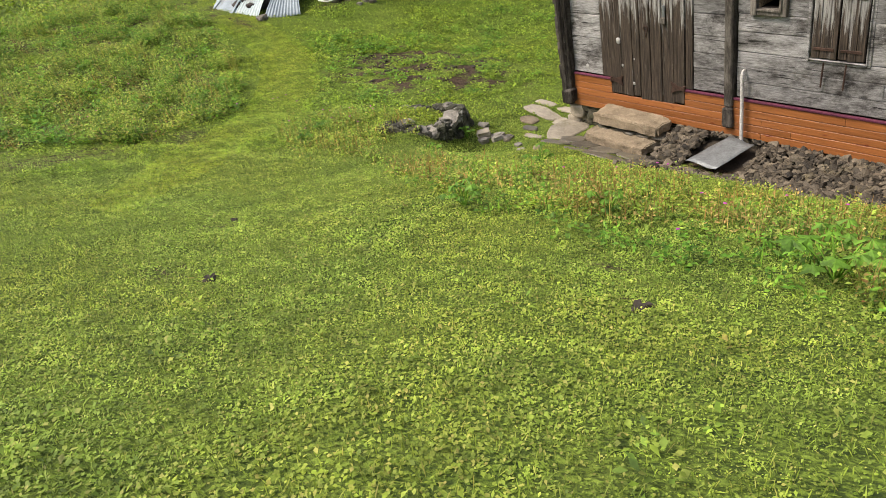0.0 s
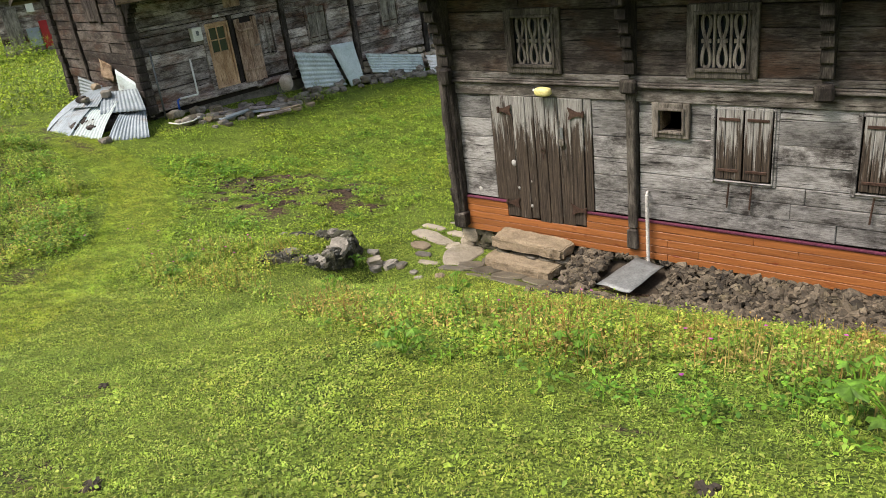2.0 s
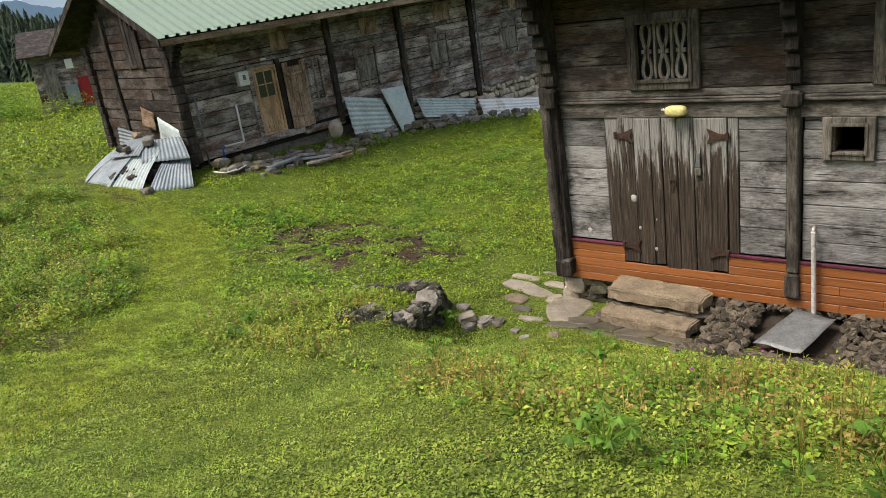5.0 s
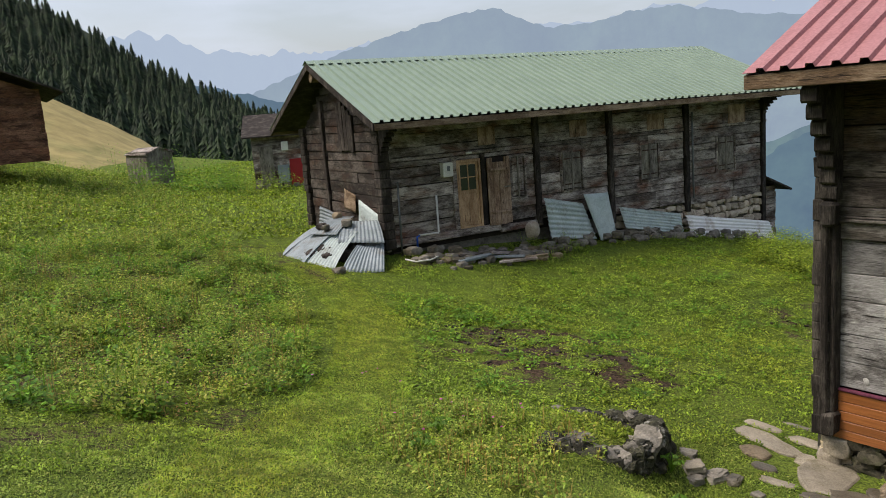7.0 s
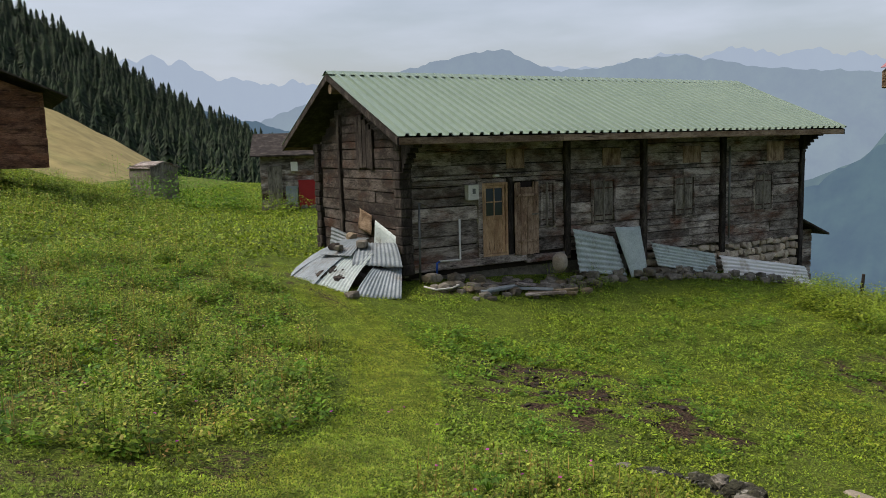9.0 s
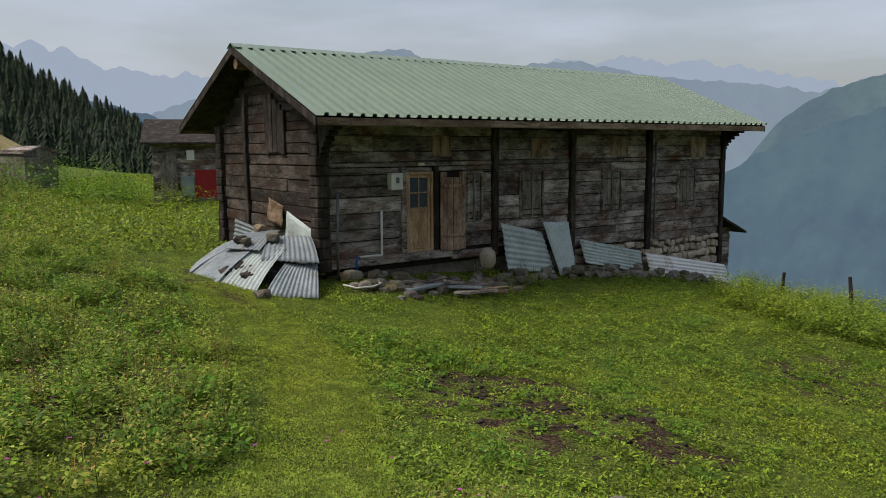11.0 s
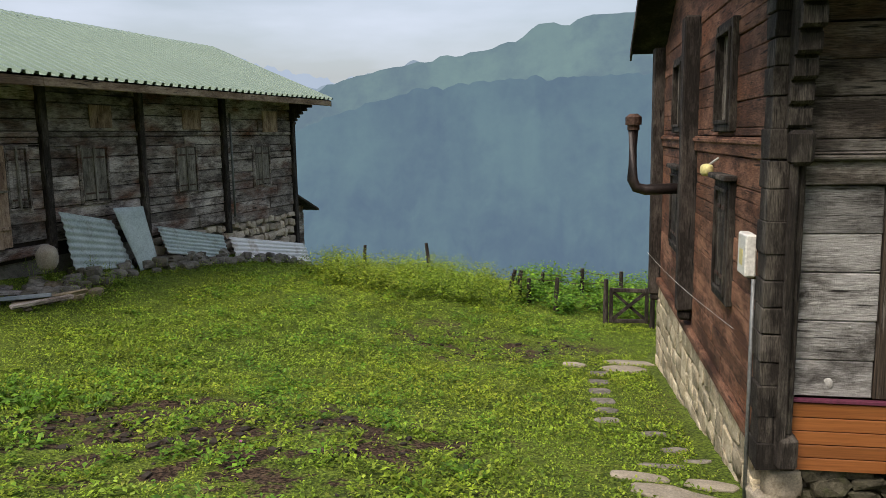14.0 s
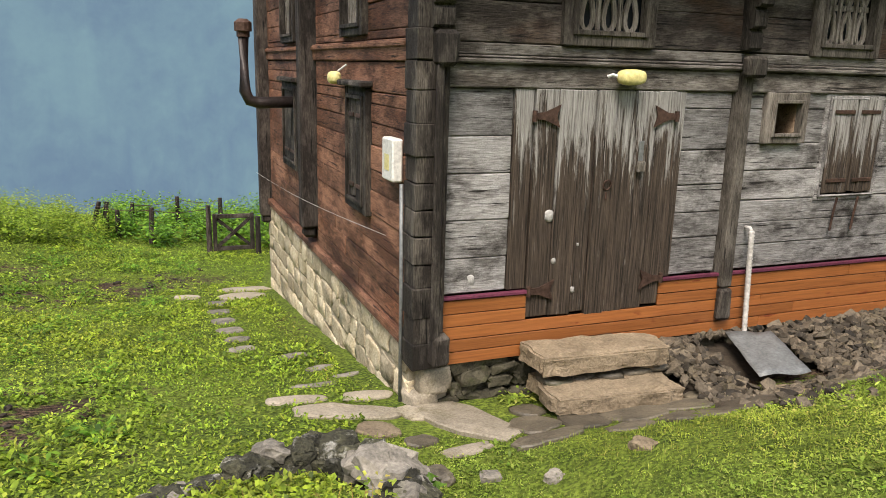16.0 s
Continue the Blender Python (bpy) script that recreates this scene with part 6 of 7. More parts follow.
board("door", -1.5, -0.9, -2.40, -2.35, 0.3, 2.0, M_CASING, h2, 0.01, 0.01)
board("grey_sheet", -0.75, -0.25, -2.40, -2.35, 0.3, 1.1, M_ZINC, h2, 0.01, 0.01)
shed = hut("plank_shed", "small grey slatted shed in the weeds", -32.0, 3.2, 20, 1.4, 1.4, 1.75, 0.15, M_B, M_CASING, 0.06)


# ------------------------------------------------ plants
GXA, GYA = np.array(gx), np.array(gy)
GH_ = np.array([v[2] for v in gverts]).reshape(len(gy), len(gx))
rng = np.random.default_rng(7)


def surface(x, y):
    """Height of the ground sheet itself at many places."""
    i = np.clip(np.searchsorted(GXA, x) - 1, 0, len(GXA) - 2)
    j = np.clip(np.searchsorted(GYA, y) - 1, 0, len(GYA) - 2)
    f, g = (x - GXA[i]) / (GXA[i + 1] - GXA[i]), (y - GYA[j]) / (GYA[j + 1] - GYA[j])
    return (GH_[j, i] * (1 - f) + GH_[j, i + 1] * f) * (1 - g) + (GH_[j + 1, i] * (1 - f) + GH_[j + 1, i + 1] * f) * g


def blades(name, p, yaw, rise, length, width, mat, label, category="grass", parent=None, fold=0.0):
    """Many small leaves: each is a pointed blade from its foot p, turned by yaw and raised by rise."""
    n = len(p)
    d = np.stack([np.cos(yaw) * np.cos(rise), np.sin(yaw) * np.cos(rise), np.sin(rise)], 1)
    s = np.stack([-np.sin(yaw), np.cos(yaw), rng.uniform(-0.5, 0.5, n)], 1) * width[:, None] / 2
    v = np.empty((n, 4, 3))
    v[:, 0] = p
    v[:, 1] = p + d * length[:, None] * 0.55 + s
    v[:, 2] = p + d * length[:, None]
    v[:, 2, 2] -= length * 0.18 * np.cos(rise)
    v[:, 3] = p + d * length[:, None] * 0.55 - s
    me = bpy.data.meshes.new(name)
    me.vertices.add(n * 4)
    me.vertices.foreach_set("co", v.ravel())
    me.loops.add(n * 4)
    me.loops.foreach_set("vertex_index", np.arange(n * 4))
    me.polygons.add(n)
    me.polygons.foreach_set("loop_start", np.arange(n) * 4)
    me.polygons.foreach_set("loop_total", np.full(n, 4))
    me.update()
    me.materials.append(mat)
    ob = new(name, me)
    if parent:
        ob.parent = parent
    else:
        tagged(ob, label, category, kind="stuff")
    return ob


TRACK = [(-0.4, -6.7), (-2.65, -5.0), (-3.8, -3.4), (-5.0, -2.45), (-6.4, -1.5), (-7.7, -0.75), (-9.4, -0.3), (-11.6, -0.1)]


def off_track(x, y):
    """Distance from the trodden path."""
    d = np.full(len(x), 99.0)
    for (x0, y0), (x1, y1) in zip(TRACK, TRACK[1:]):
        t = np.clip(((x - x0) * (x1 - x0) + (y - y0) * (y1 - y0)) / ((x1 - x0) ** 2 + (y1 - y0) ** 2), 0, 1)
        d = np.minimum(d, np.hypot(x - x0 - t * (x1 - x0), y - y0 - t * (y1 - y0)))
    return d


def inside(x, y, poly):
    r = np.zeros(len(x), bool)
    for (x0, y0), (x1, y1) in zip(poly, poly[1:] + poly[:1]):
        hit = (y0 > y) != (y1 > y)
        r ^= hit & (x < (x1 - x0) * (y - y0) / (y1 - y0 + 1e-9) + x0)
    return r


def spread(poly, density):
    xs, ys = [q[0] for q in poly], [q[1] for q in poly]
    n = int((max(xs) - min(xs)) * (max(ys) - min(ys)) * density)
    x, y = rng.uniform(min(xs), max(xs), n), rng.uniform(min(ys), max(ys), n)
    k = inside(x, y, poly)
    return x[k], y[k]


def bare(x, y):
    return np.array([earth(a, b) for a, b in zip(x, y)])


def patchy(x, y, scale, seed):
    return np.array([noise.noise((a * scale, b * scale, seed)) for a, b in zip(x, y)])


PAVED = ((-1.1, -1.05, 6.2, -0.02),)
HOUSES = [[(-0.35, 0.0), (9.6, 0.0), (9.6, 6.8), (-0.35, 6.8)], [tuple((MB @ Vector(c))[:2]) for c in ((0.2, 0.0, 0), (14.2, 0.0, 0), (14.2, 4.8, 0), (0.2, 4.8, 0))]]


def open_ground(x, y, limit=0.42, paved=0.75):
    e = bare(x, y)
    k = e + rng.uniform(-0.12, 0.12, len(x)) < limit
    for h in HOUSES:
        k &= ~inside(x, y, h)
    for fx0, fy0, sx, sy, turn in FLAGS:
        dx, dy = x - fx0, y - fy0
        a, b = (dx * math.cos(turn) + dy * math.sin(turn)) / sx, (-dx * math.sin(turn) + dy * math.cos(turn)) / sy
        k &= ~(np.abs(a) ** 2.8 + np.abs(b) ** 2.8 < 0.95)
    wet = (x > 0.3) & (x < 2.4) & (y > -1.15) & (y < 0.05)
    k &= ~(wet & (rng.random(len(x)) < paved))
    k &= ~((x > -0.95) & (x < 0.3) & (y > -1.0) & (y < 0.4) & (rng.random(len(x)) < 0.35))
    k &= ~((x > 2.2) & (x < 9.5) & (y > -1.3))
    return k


M_LAWN = leafy("lawn_leaf", [(0.100, 0.170, 0.020), (0.195, 0.290, 0.036), (0.250, 0.345, 0.050), (0.150, 0.235, 0.028), (0.265, 0.350, 0.060), (0.310, 0.320, 0.085)])
M_MEADOW = leafy("meadow_leaf", [(0.060, 0.11, 0.014), (0.185, 0.290, 0.024), (0.260, 0.380, 0.036), (0.110, 0.200, 0.018), (0.305, 0.370, 0.050)], low=0.5, high=1.35)
M_WEED = leafy("weed_leaf", [(0.06, 0.12, 0.014), (0.17, 0.275, 0.028), (0.25, 0.36, 0.048), (0.09, 0.175, 0.022), (0.31, 0.40, 0.07), (0.30, 0.25, 0.07)], low=0.45, high=1.45)
M_BROAD = leafy("broad_leaf", [(0.048, 0.132, 0.013), (0.102, 0.232, 0.020), (0.162, 0.310, 0.029), (0.076, 0.178, 0.020)], low=0.5, high=1.4)
M_DRY = leafy("dry_stalk", [(0.300, 0.200, 0.065), (0.450, 0.340, 0.120), (0.300, 0.246, 0.066), (0.195, 0.203, 0.044), (0.330, 0.160, 0.055)])
M_PATH = leafy("path_grass", [(0.15, 0.25, 0.020), (0.23, 0.34, 0.03), (0.30, 0.40, 0.045), (0.36, 0.36, 0.07)], low=0.75, high=1.15)
M_PETAL = leafy("pink_petal", [(0.45, 0.07, 0.36), (0.55, 0.12, 0.45), (0.38, 0.05, 0.30)])

# short clover turf near the walker
near = [(-4.0, -9.2), (9.0, -9.8), (9.4, -1.4), (-1.2, -0.6), (-4.0, -2.5)]
x, y = spread(near, 3800)
k = open_ground(x, y, 0.47) & (patchy(x, y, 2.3, 3) + rng.uniform(-0.5, 0.5, len(x)) > -0.42)
x, y = x[k], y[k]
n = len(x)
tall = 0.6 + 0.6 * rng.random(n) + 0.5 * np.clip(patchy(x, y, 0.8, 9), -1, 1)
blades("clover_turf", np.stack([x, y, surface(x, y) + rng.uniform(0, 0.018, n) * tall], 1), rng.uniform(0, math.tau, n), rng.uniform(0.0, 0.75, n), rng.uniform(0.011, 0.026, n) * tall, rng.uniform(0.008, 0.017, n) * tall, M_LAWN, "short clover turf of small round leaves")
x, y = spread(near, 1100)
k = open_ground(x, y, 0.5)
x, y = x[k], y[k]
n = len(x)
blades("grass_blades", np.stack([x, y, surface(x, y) - 0.004], 1), rng.uniform(0, math.tau, n), rng.uniform(0.5, 1.45, n), rng.uniform(0.025, 0.065, n), rng.uniform(0.003, 0.006, n), M_LAWN, "fine grass blades among the clover")

# meadow further off
far = [(-15, -7.5), (-2.5, -7.5), (-1.0, -1.0), (-0.4, 0.0), (-0.3, 6.8), (1.5, 14), (-8.5, 16.5), (-15, 3.5)]
x, y = spread(far, 1550)
k = open_ground(x, y, 0.38) & (off_track(x, y) > 0.4) & (patchy(x, y, 1.1, 5) + rng.uniform(-0.6, 0.6, len(x)) > -0.45)
x, y = x[k], y[k]
n = len(x)
size = (0.75 + 0.7 * np.clip(patchy(x, y, 0.7, 2) + 0.3, 0, 1))
blades("meadow_turf", np.stack([x, y, surface(x, y) + rng.uniform(0, 0.03, n) * size], 1), rng.uniform(0, math.tau, n), rng.uniform(0.05, 1.1, n), rng.uniform(0.02, 0.05, n) * size, rng.uniform(0.011, 0.026, n) * size, M_MEADOW, "low meadow turf of grass and leaves")
path = [(0.2, -7.2), (-1.0, -6.0), (-3.0, -3.4), (-4.7, -1.9), (-7.4, -0.1), (-9.2, 0.5), (-11.8, 0.6), (-11.8, -0.8), (-9.6, -1.1), (-8.0, -1.4), (-5.4, -3.0), (-4.3, -4.0), (-3.2, -5.6), (-1.0, -7.4)]
x, y = spread(path, 4200)
k = open_ground(x, y, 0.55) & (off_track(x, y) < 0.6)
x, y = x[k], y[k]
n = len(x)
blades("path_turf", np.stack([x, y, surface(x, y) + rng.uniform(0, 0.012, n)], 1), rng.uniform(0, math.tau, n), rng.uniform(0.1, 1.2, n), rng.uniform(0.014, 0.032, n), rng.uniform(0.006, 0.015, n), M_PATH, "short trodden grass along the path")
outer = [(-45, -12), (-15, -8), (-15, 4), (-18, 14), (-45, 16)]
x, y = spread(outer, 120)
n = len(x)
blades("far_meadow_turf", np.stack([x, y, surface(x, y)], 1), rng.uniform(0, math.tau, n), rng.uniform(0.1, 1.1, n), rng.uniform(0.06, 0.16, n), rng.uniform(0.04, 0.09, n), M_MEADOW, "meadow turf on the rise")


def weeds(name, poly, density, tallness, leaf, mat, label, leaves=34, radius=0.11, limit=0.6, stems=True, clump=0.3, dry=0.0, gap=-0.35):
    """Leafy herbs: stems with leaves all the way up, in clumps with gaps."""
    x, y = spread(poly, density)
    k = open_ground(x, y, limit) & (off_track(x, y) + 0.25 * patchy(x, y, 1.5, 6) > 0.5) & (patchy(x, y, 1.3, len(name)) + rng.uniform(-clump, clump, len(x)) > gap)
    x, y = x[k], y[k]
    if not len(x):
        return
    h = rng.uniform(tallness[0], tallness[1], len(x)) * (0.75 + 0.5 * np.clip(patchy(x, y, 0.8, 4) + 0.4, 0, 1))
    z = surface(x, y)
    m = leaves
    px, py, pz, ph = (np.repeat(a, m) for a in (x, y, z, h))
    n = len(px)
    f = rng.random(n) ** 0.8
    yaw = rng.uniform(0, math.tau, n)
    r = radius * np.sqrt(rng.random(n)) * (0.5 + 1.4 * f * (1 - 0.6 * f))
    p = np.stack([px + r * np.cos(yaw), py + r * np.sin(yaw), pz + f * ph], 1)
    big = (1.15 - 0.6 * f)
    blades(name, p, yaw + rng.uniform(-0.6, 0.6, n), rng.uniform(-0.35, 0.8, n), rng.uniform(leaf * 0.6, leaf * 1.4, n) * big, rng.uniform(leaf * 0.3, leaf * 0.75, n) * big, mat, label, "weeds")
    if stems:
        q = 3
        sx, sy, sz, sh = (np.repeat(a, q) for a in (x, y, z, h))
        n = len(sx)
        blades(name + "_stems", np.stack([sx + rng.normal(0, radius * 0.5, n), sy + rng.normal(0, radius * 0.5, n), sz - 0.02], 1), rng.uniform(0, math.tau, n), rng.uniform(1.15, 1.55, n), sh * rng.uniform(0.9, 1.45, n), np.full(n, 0.006) + leaf * 0.03, M_DRY if dry else mat, "thin stalks standing among the weeds", "weeds")


bank = [(0.7, -4.4), (0.8, -3.5), (2.0, -3.3), (3.2, -2.8), (4.2, -2.7), (5.2, -2.7), (8.8, -2.8), (8.8, -4.6), (6.6, -5.3), (5.2, -4.5), (4.2, -5.0), (2.9, -4.9)]
weeds("bank_weeds", bank, 40, (0.08, 0.25), 0.05, M_WEED, "green and yellowing weeds on the bank before the house", 40, 0.10, dry=1, gap=-0.15)
weeds("bank_dry_grass", bank, 44, (0.12, 0.29), 0.04, M_DRY, "dry yellow stalks among the bank weeds", 12, 0.07, dry=1, gap=0.02)
weeds("bank_crest_weeds", [(0.8, -4.3), (3, -5.2), (6.9, -5.4), (7.2, -3.4), (3, -3.6), (0.8, -3.8)], 10, (0.10, 0.24), 0.06, M_BROAD, "broad green weeds on the crest of the bank", 26, 0.11)
weeds("lawn_tufts", near, 6, (0.03, 0.08), 0.045, M_LAWN, "small leafy tufts in the clover turf", 12, 0.07, 0.45, False, gap=-0.15)
weeds("lawn_herbs", near, 1.2, (0.05, 0.11), 0.05, M_WEED, "scattered low herbs in the turf", 16, 0.08, 0.45, False, gap=0.0)
rockside = [(-0.9, -2.4), (-1.0, -3.4), (0.2, -4.0), (-0.6, -4.6), (-2.6, -4.0), (-3.3, -3.0), (-2.9, -2.2), (-2.0, -2.6)]
weeds("wall_weeds", rockside, 40, (0.12, 0.30), 0.05, M_WEED, "weeds grown over the ruined wall", 36, 0.10, dry=1)
weeds("wall_top_weeds", [(-1.2, -2.1), (-2.3, -2.75), (-2.5, -2.0), (-1.7, -1.4), (-1.0, -1.4)], 22, (0.06, 0.16), 0.035, M_MEADOW, "low green plants on the ruined wall", 20, 0.08, stems=False)
slope = [(-3.4, -5.2), (-4.6, -3.7), (-6.6, -2.5), (-8.6, -1.5), (-10.9, -0.9), (-15, -0.6), (-15, -8.5), (-5, -8)]
weeds("slope_weeds", slope, 15, (0.16, 0.55), 0.062, M_WEED, "tall tangled weeds on the slope beside the path", 100, 0.2, 0.68, clump=0.15, gap=-0.02)
weeds("slope_dry_stalks", slope, 9, (0.2, 0.5), 0.04, M_DRY, "brownish seed stalks among the slope weeds", 14, 0.09, 0.66, dry=1, gap=0.0)
weeds("slope_low_weeds", slope, 22, (0.05, 0.16), 0.06, M_MEADOW, "low green herbs under the tall weeds", 16, 0.12, 0.5, False)
weeds("slope_broad_weeds", slope, 8, (0.12, 0.4), 0.11, M_BROAD, "broad-leaved green weeds on the slope", 30, 0.15, gap=0.0)
weeds("rise_weeds", [(-15, -8), (-15, -0.5), (-26, 2.2), (-40, 4.5), (-40, -12)], 4.2, (0.25, 0.7), 0.12, M_WEED, "tall weeds on the rise", 26, 0.25)
weeds("shed_bushes", [(-27, 1.2), (-26, 5.0), (-33, 7.5), (-34, 2.8), (-30.6, 2.9), (-30.4, 1.2)], 2.0, (0.9, 1.7), 0.16, M_BROAD, "leafy bushes round the shed", 60, 0.45)
weeds("hut_bushes", [(-26.5, 5.5), (-25.5, 9.5), (-28, 12), (-29, 6)], 2.0, (0.6, 1.1), 0.15, M_MEADOW, "bright green bushes before the grey hut", 50, 0.4)
central = [(-6.6, -1.3), (-8.9, 0.5), (-8.2, 1.8), (-5.0, 3.2), (-2.4, 2.0), (-1.9, 0.4), (-2.6, -1.4), (-4.4, -1.6)]
weeds("patch_weeds", central, 26, (0.06, 0.17), 0.065, M_MEADOW, "low leafy weeds on the muddy patch", 22, 0.11, 0.55, False, gap=-0.05)
weeds("patch_dark_weeds", central, 16, (0.07, 0.2), 0.075, M_BROAD, "deep green leafy weeds on the muddy patch", 24, 0.12, 0.6, False, gap=0.05)
weeds("path_side_weeds", [(-9.5, -0.2), (-7.8, -0.6), (-5.6, -2.2), (-3.2, -3.4), (-2.4, -2.4), (-3.6, -0.9), (-6.2, -0.2), (-8.6, 1.2)], 10, (0.06, 0.2), 0.075, M_WEED, "leafy weeds beside the trodden path", 20, 0.12, 0.6, False, gap=0.0)
weeds("patch_broad_weeds", [(-8.9, 0.3), (-7.6, 1.6), (-6.0, 1.5), (-6.3, 0.1), (-7.6, -0.2)], 13, (0.10, 0.22), 0.085, M_BROAD, "bright broad-leaved plants beside the mud", 24, 0.13)
weeds("meadow_dark_weeds", [(-8.5, 2.5), (-8.7, 9.0), (-8.0, 13.6), (-3.0, 12.0), (-1.2, 8.5), (-1.6, 2.5)], 9, (0.07, 0.2), 0.075, M_BROAD, "deep green leafy clumps in the meadow", 24, 0.13, 0.6, False, gap=0.1)
weeds("meadow_weeds", [(-8.5, 2.5), (-8.7, 9.0), (-8.0, 13.6), (-3.0, 12.0), (-1.2, 8.5), (-1.6, 2.5)], 13, (0.06, 0.18), 0.07, M_MEADOW, "low leafy meadow plants", 18, 0.12, 0.5, False)
weeds("knoll_weeds", [(-8.2, 12.2), (-7.0, 10.4), (-4.8, 9.2), (-3.0, 10.0), (-2.4, 11.6), (-4.0, 14.2), (-8.0, 16.0)], 22, (0.25, 0.7), 0.085, M_MEADOW, "tall green weeds along the edge of the slope", 60, 0.2, stems=False)
weeds("fence_weeds", [(-2.6, 10.8), (-1.0, 10.0), (1.5, 10.3), (2.0, 14), (-3.0, 14.5)], 18, (0.3, 0.7), 0.13, M_BROAD, "pale green broad weeds behind the fence", 34, 0.2, stems=False)
foot_poly = [tuple((MB @ Vector(c))[:2]) for c in ((3.9, -0.3, 0), (5.6, -0.3, 0), (5.6, -1.2, 0), (3.9, -1.7, 0))]
weeds("wall_foot_weeds", foot_poly, 20, (0.15, 0.42), 0.06, M_WEED, "weeds at the foot of the log wall", 34, 0.12)
weeds("footing_weeds", [tuple((MB @ Vector(c))[:2]) for c in ((6, -0.3, 0), (14, -0.3, 0), (14, -1.1, 0), (6, -1.0, 0))], 12, (0.1, 0.26), 0.055, M_WEED, "weeds along the stone footing", 26, 0.11)
weeds("corner_weeds", [tuple((MB @ Vector(c))[:2]) for c in ((0.7, -0.3, 0), (2.0, -0.3, 0), (2.2, -0.9, 0), (0.8, -0.9, 0))], 18, (0.12, 0.3), 0.05, M_WEED, "weeds by the scrap before the door", 30, 0.1)
weeds("base_weeds", [(-0.36, 0.3), (-0.36, 6.5), (-0.75, 6.5), (-0.62, 0.3)], 26, (0.03, 0.10), 0.035, M_WEED, "small weeds along the stone base", 14, 0.07, 0.9, False)
weeds("step_grass", [(0.15, -0.05), (0.8, -0.05), (0.8, -0.42), (0.3, -0.35)], 60, (0.05, 0.14), 0.06, M_LAWN, "grass growing beside the stone steps", 14, 0.06, 2.0, False)


# single larger plants
def big_plant(x, y, h, leaf, n, seed, label):
    """A broad-leaved plant: stalks that each carry one lobed leaf."""
    r = random.Random(seed)
    t = thing("leafy_plant", label, "plant", Matrix.Translation((x, y, float(surface(np.array([x]), np.array([y]))[0]))), "broad-leaved plants")
    for k in range(n):
        a = k * 2.4 + r.uniform(-0.4, 0.4)
        d = Vector((math.cos(a), math.sin(a), 0))
        up = h * r.uniform(0.5, 1.0)
        tip = d * leaf * r.uniform(0.5, 1.3) + Vector((0, 0, up))
        bm = bmesh.new()
        tube(bm, [(0, 0, 0), tip * 0.5 + Vector((0, 0, up * 0.12)), tip], 0.006, 5)
        part("stalk", bm, M_BROAD, t)
        bm = bmesh.new()
        side_v = Vector((-d.y, d.x, 0))
        s = leaf * r.uniform(0.7, 1.15)
        c = bm.verts.new(tip + d * s * 0.35 + Vector((0, 0, 0.02)))
        rim = []
        for i in range(15):
            b = -2.7 + 5.4 * i / 14
            rr = s * (0.55 + 0.2 * math.cos(b * 5)) * (1.0 if i % 2 else 0.78)
            rim.append(bm.verts.new(tip + d * (s * 0.35 + rr * math.cos(b)) + side_v * rr * math.sin(b) + Vector((0, 0, -0.18 * rr + r.uniform(-0.01, 0.01)))))
        for p, q in zip(rim, rim[1:]):
            bm.faces.new((c, p, q))
        part("leaf", bm, M_BROAD, t)
    return t


for k, (x, y, h, s, n) in enumerate(((6.25, -5.0, 0.28, 0.15, 9), (6.6, -4.6, 0.3, 0.16, 9), (6.9, -5.2, 0.26, 0.15, 8), (6.0, -4.5, 0.25, 0.11, 7), (4.3, -4.6, 0.2, 0.09, 7), (3.1, -5.1, 0.2, 0.10, 8), (1.9, -2.9, 0.25, 0.09, 7), (0.6, -3.5, 0.22, 0.09, 7), (-0.75, -1.75, 0.2, 0.07, 7),
                                     (-5.6, -3.8, 0.32, 0.13, 9), (-6.1, -3.2, 0.3, 0.12, 9), (-7.2, 0.9, 0.2, 0.1, 8), (-6.7, 0.6, 0.2, 0.1, 8), (-7.8, 0.7, 0.2, 0.1, 8), (-6.2, 1.0, 0.16, 0.09, 7), (-4.9, -4.3, 0.25, 0.11, 8), (-2.4, -3.3, 0.2, 0.09, 7), (-1.9, -3.9, 0.18, 0.08, 7))):
    big_plant(x, y, h, s, n, k, "broad lobed green leaves on stalks in the grass")
# dark dung-like clods and twigs in the turf
for x, y, s in ((5.65, -6.02, 0.07), (1.32, -6.5, 0.045), (3.1, -7.45, 0.06), (-3.3, -2.7, 0.06)):
    bm = bmesh.new()
    for j in range(4):
        a = j * 1.7 + x
        stone(bm, (x + s * 0.5 * math.cos(a), y + s * 0.5 * math.sin(a), height(x, y) + 0.01), s * 0.5, s * 0.36, 0.02, x + j, 0.3, a, 2, 0.5)
    tagged(part("clod", bm, M_SOIL, None), "dark clod of earth in the turf", "clod", "earth clods")
# churned clods of dark soil on the muddy patches
bm = bmesh.new()
rC = random.Random(31)
for cx, cy, sx, sy, n in ((-4.6, 0.5, 1.7, 0.9, 75), (-2.6, 7.0, 1.6, 0.9, 35), (-6.8, -3.9, 1.6, 0.8, 35), (-6.0, 0.6, 0.9, 0.6, 20)):
    for k in range(n):
        x, y = rC.gauss(cx, sx * 0.55), rC.gauss(cy, sy * 0.55)
        s = rC.uniform(0.015, 0.055)
        stone(bm, (x, y, height(x, y) + s * 0.25), s * 1.4, s, s * 0.6, k * 1.3, 0.3, rC.uniform(0, 3), 1, 0.4)
tagged(part("soil_clods", bm, M_SOIL), "dark churned soil clods on the muddy patch", "soil", kind="stuff")
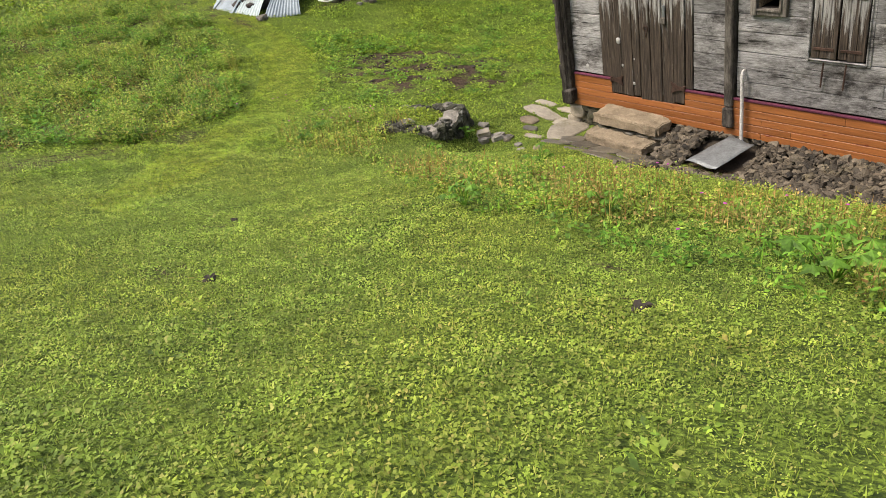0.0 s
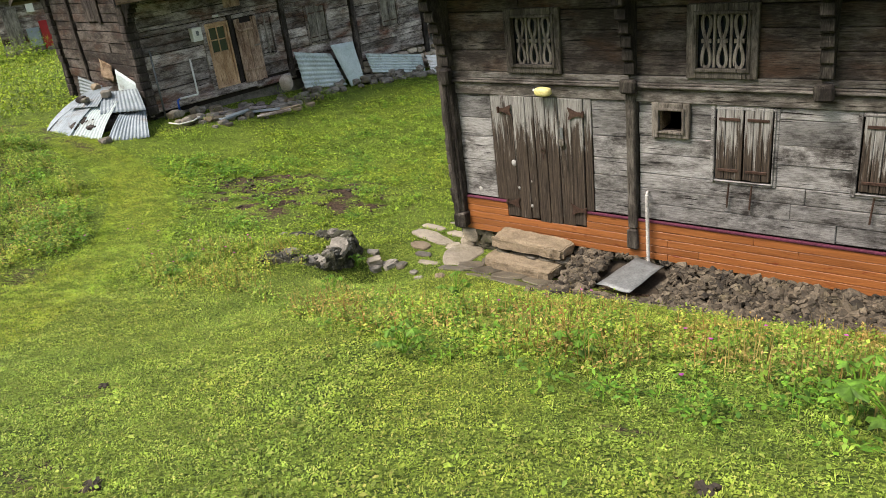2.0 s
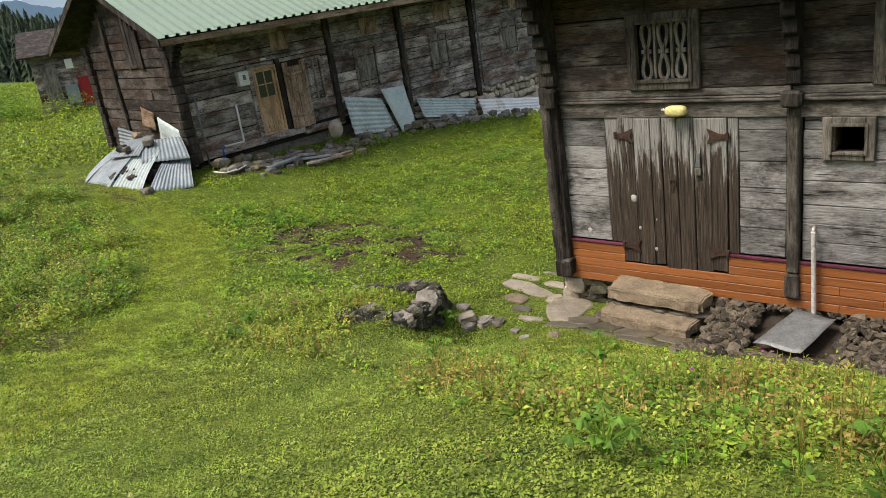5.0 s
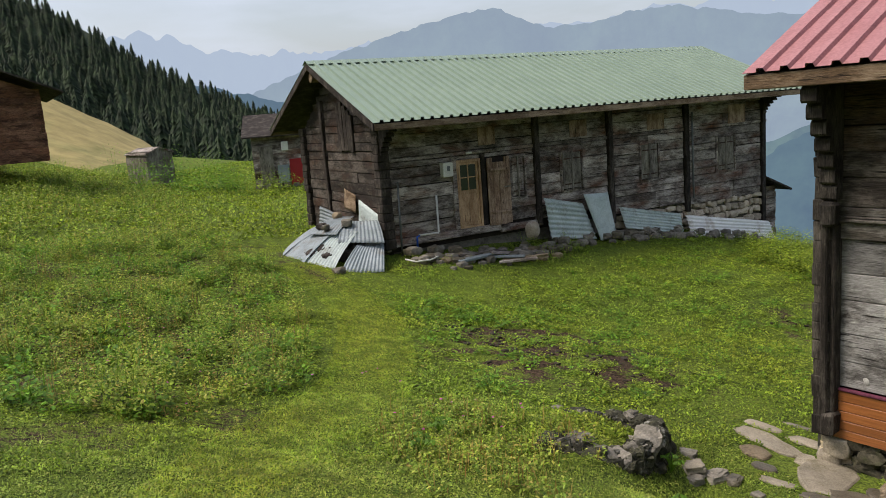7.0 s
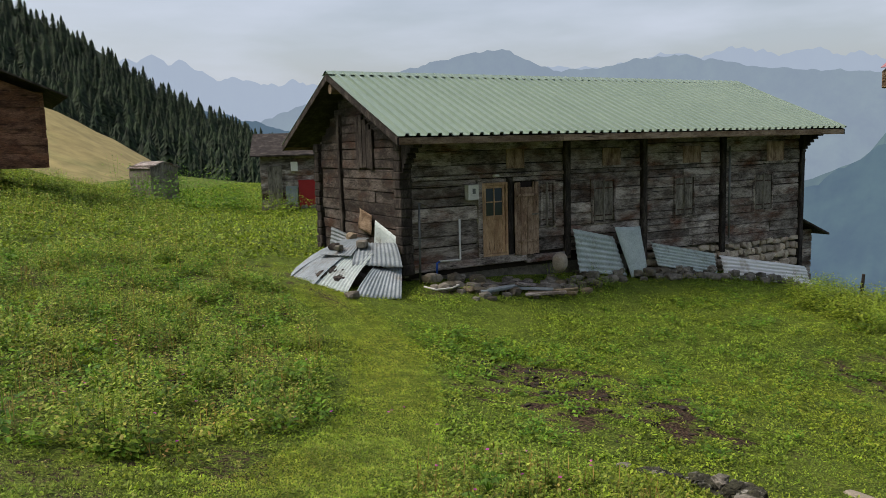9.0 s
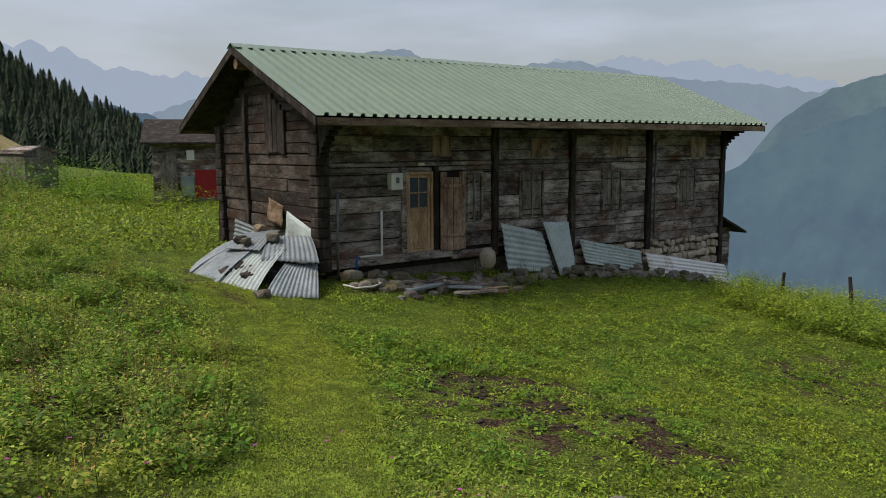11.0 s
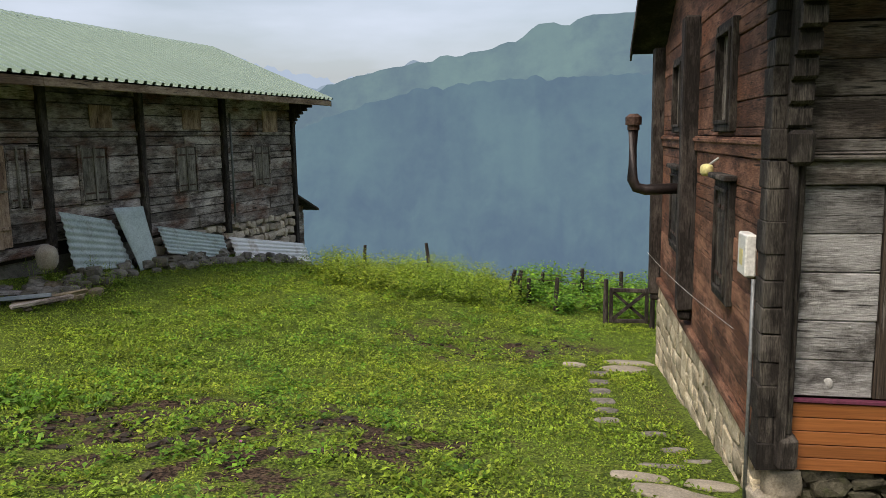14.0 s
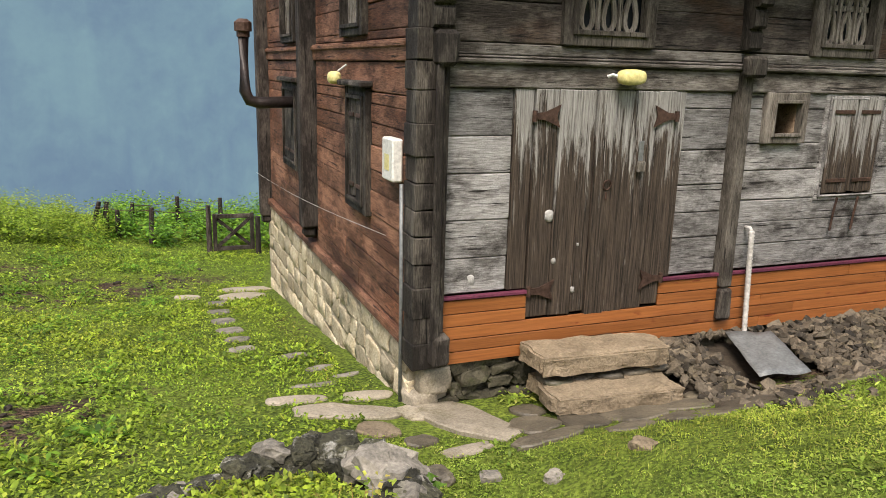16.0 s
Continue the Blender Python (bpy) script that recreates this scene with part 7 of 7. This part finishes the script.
# wild flowers
pts = []
for cx, cy, n, r in ((-5.4, -4.2, 14, 1.3), (-6.6, -4.9, 8, 1.2), (-1.9, -3.2, 9, 0.7), (5.2, -4.0, 5, 0.9), (3.0, -3.0, 4, 0.8), (-3.8, -2.9, 4, 0.7), (-9, -2.5, 6, 1.2), (-4.4, 1.0, 2, 1.0)):
    for k in range(n):
        pts.append((cx + rng.normal(0, r * 0.6), cy + rng.normal(0, r * 0.6)))
fx, fy = np.array([p[0] for p in pts]), np.array([p[1] for p in pts])
fz = surface(fx, fy) + rng.uniform(0.12, 0.34, len(fx))
q = 6
yaw = (np.arange(q) * math.tau / q)[None, :].repeat(len(fx), 0).ravel()
n = len(yaw)
blades("wild_flowers", np.stack([fx.repeat(q), fy.repeat(q), fz.repeat(q)], 1), yaw, rng.uniform(0.2, 0.7, n), np.full(n, 0.019), np.full(n, 0.016), M_PETAL, "small pink wild flowers on thin stalks", "flowers")
blades("flower_stalks", np.stack([fx, fy, surface(fx, fy)], 1), np.zeros(len(fx)), np.full(len(fx), 1.5), (fz - surface(fx, fy)) * 1.02, np.full(len(fx), 0.006), M_WEED, "thin green flower stalks", "flowers")

# ------------------------------------------------ wooded hillside beyond the rise
M_HILL = mottled("dry_hill_grass", (0.20, 0.16, 0.06), (0.30, 0.24, 0.10), 0.06, 0.95, 0, 0.3, 0.3, 0.6, (0.12, 0.13, 0.04))
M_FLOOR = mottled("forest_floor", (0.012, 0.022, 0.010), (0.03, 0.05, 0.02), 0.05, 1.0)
M_FIR = leafy("fir_needles", [(0.008, 0.017, 0.009), (0.017, 0.034, 0.016), (0.030, 0.054, 0.024), (0.011, 0.023, 0.013)], 0.8, 0.1)
EYE = Vector((3.0, -7.3, 3.5))
SKY_AZ, SKY_EL = [148, 153.9, 159.0, 162.3, 165.5, 168, 170.1, 176, 185, 215], [-1.5, 1.0, 3.5, 5.3, 7.8, 9.4, 10.4, 12.5, 14, 14]


def hill_point(az, f, d0=95, d1=400):
    d = d0 + (d1 - d0) * f
    el = -7 + (np.interp(az, SKY_AZ, SKY_EL) - 0.9 + 7) * f ** 0.55
    return Vector((EYE.x + d * math.cos(radians(az)), EYE.y + d * math.sin(radians(az)), EYE.z + d * math.tan(radians(el)) + 2.5 * noise.noise((az * 0.4, f * 6, 2))))


def sheet_of(name, mat, fn, az0, az1, cols, rows, label, category):
    vs = [fn(az0 + (az1 - az0) * i / cols, j / rows) for i in range(cols + 1) for j in range(rows + 1)]
    fs = [(i * (rows + 1) + j, i * (rows + 1) + j + 1, (i + 1) * (rows + 1) + j + 1, (i + 1) * (rows + 1) + j) for i in range(cols) for j in range(rows)]
    ob = mesh_of(name, vs, fs, mat)
    ob.data.polygons.foreach_set("use_smooth", [True] * len(fs))
    return tagged(ob, label, category, kind="structure")


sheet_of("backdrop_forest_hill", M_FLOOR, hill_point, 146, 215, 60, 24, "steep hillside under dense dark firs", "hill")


def brown_point(az, f):
    el = np.interp(az, [158, 161, 163.3, 166.8, 169, 174, 190, 210], [-4.5, -2.2, -0.1, 2.1, 3.4, 5.4, 7, 7])
    d = 48 + 40 * f
    e = -5 + (el + 5) * f ** 0.7
    return Vector((EYE.x + d * math.cos(radians(az)), EYE.y + d * math.sin(radians(az)), EYE.z + d * math.tan(radians(e)) + 0.3 * noise.noise((az, f * 5, 2))))


sheet_of("backdrop_dry_hill", M_HILL, brown_point, 158, 212, 50, 16, "dry yellow-brown grassy hillside", "hill")


def fir_shape(seed):
    """One fir: trunk line and tiers of drooping ragged boughs."""
    r = random.Random(seed)
    v, f = [], []
    for k in range(11):
        z = 0.05 + 0.95 * k / 11
        rad = 0.25 * (1 - k / 11) ** 0.8 + 0.01
        n = 12
        b = len(v)
        v.append((0, 0, min(1.0, z + 0.14)))
        for i in range(n):
            a = i * math.tau / n + r.uniform(-0.2, 0.2) + k
            q = rad * (r.uniform(0.85, 1.35) if i % 2 else r.uniform(0.3, 0.5))
            v.append((q * math.cos(a), q * math.sin(a), z - (0.045 if i % 2 else -0.03) + r.uniform(-0.015, 0.015)))
        for i in range(n):
            f.append((b, b + 1 + i, b + 1 + (i + 1) % n))
    return np.array(v), np.array(f)


firs = [fir_shape(s) for s in range(6)]
rF = random.Random(3)
av, af, off = [], [], 0
for k in range(2300):
    az, f = rF.uniform(147, 186), rF.random() ** 0.75
    p = hill_point(az, f)
    if f < 0.12 and rF.random() < 0.4:
        continue
    h = rF.uniform(5.0, 13.0) * (0.75 if f > 0.9 else 1)
    v, t = firs[k % 6]
    a = rF.uniform(0, 6.3)
    c, s = math.cos(a) * h, math.sin(a) * h
    q = np.stack([v[:, 0] * c - v[:, 1] * s + p.x, v[:, 0] * s + v[:, 1] * c + p.y, v[:, 2] * h + p.z - 0.5], 1)
    av.append(q)
    af.append(t + off)
    off += len(q)
av, af = np.concatenate(av), np.concatenate(af)
me = bpy.data.meshes.new("fir_forest")
me.vertices.add(len(av))
me.vertices.foreach_set("co", av.ravel())
me.loops.add(len(af) * 3)
me.loops.foreach_set("vertex_index", af.ravel())
me.polygons.add(len(af))
me.polygons.foreach_set("loop_start", np.arange(len(af)) * 3)
me.polygons.foreach_set("loop_total", np.full(len(af), 3))
me.update()
me.materials.append(M_FIR)
tagged(new("fir_forest", me), "dense dark green fir forest on the hillside", "forest", kind="stuff")
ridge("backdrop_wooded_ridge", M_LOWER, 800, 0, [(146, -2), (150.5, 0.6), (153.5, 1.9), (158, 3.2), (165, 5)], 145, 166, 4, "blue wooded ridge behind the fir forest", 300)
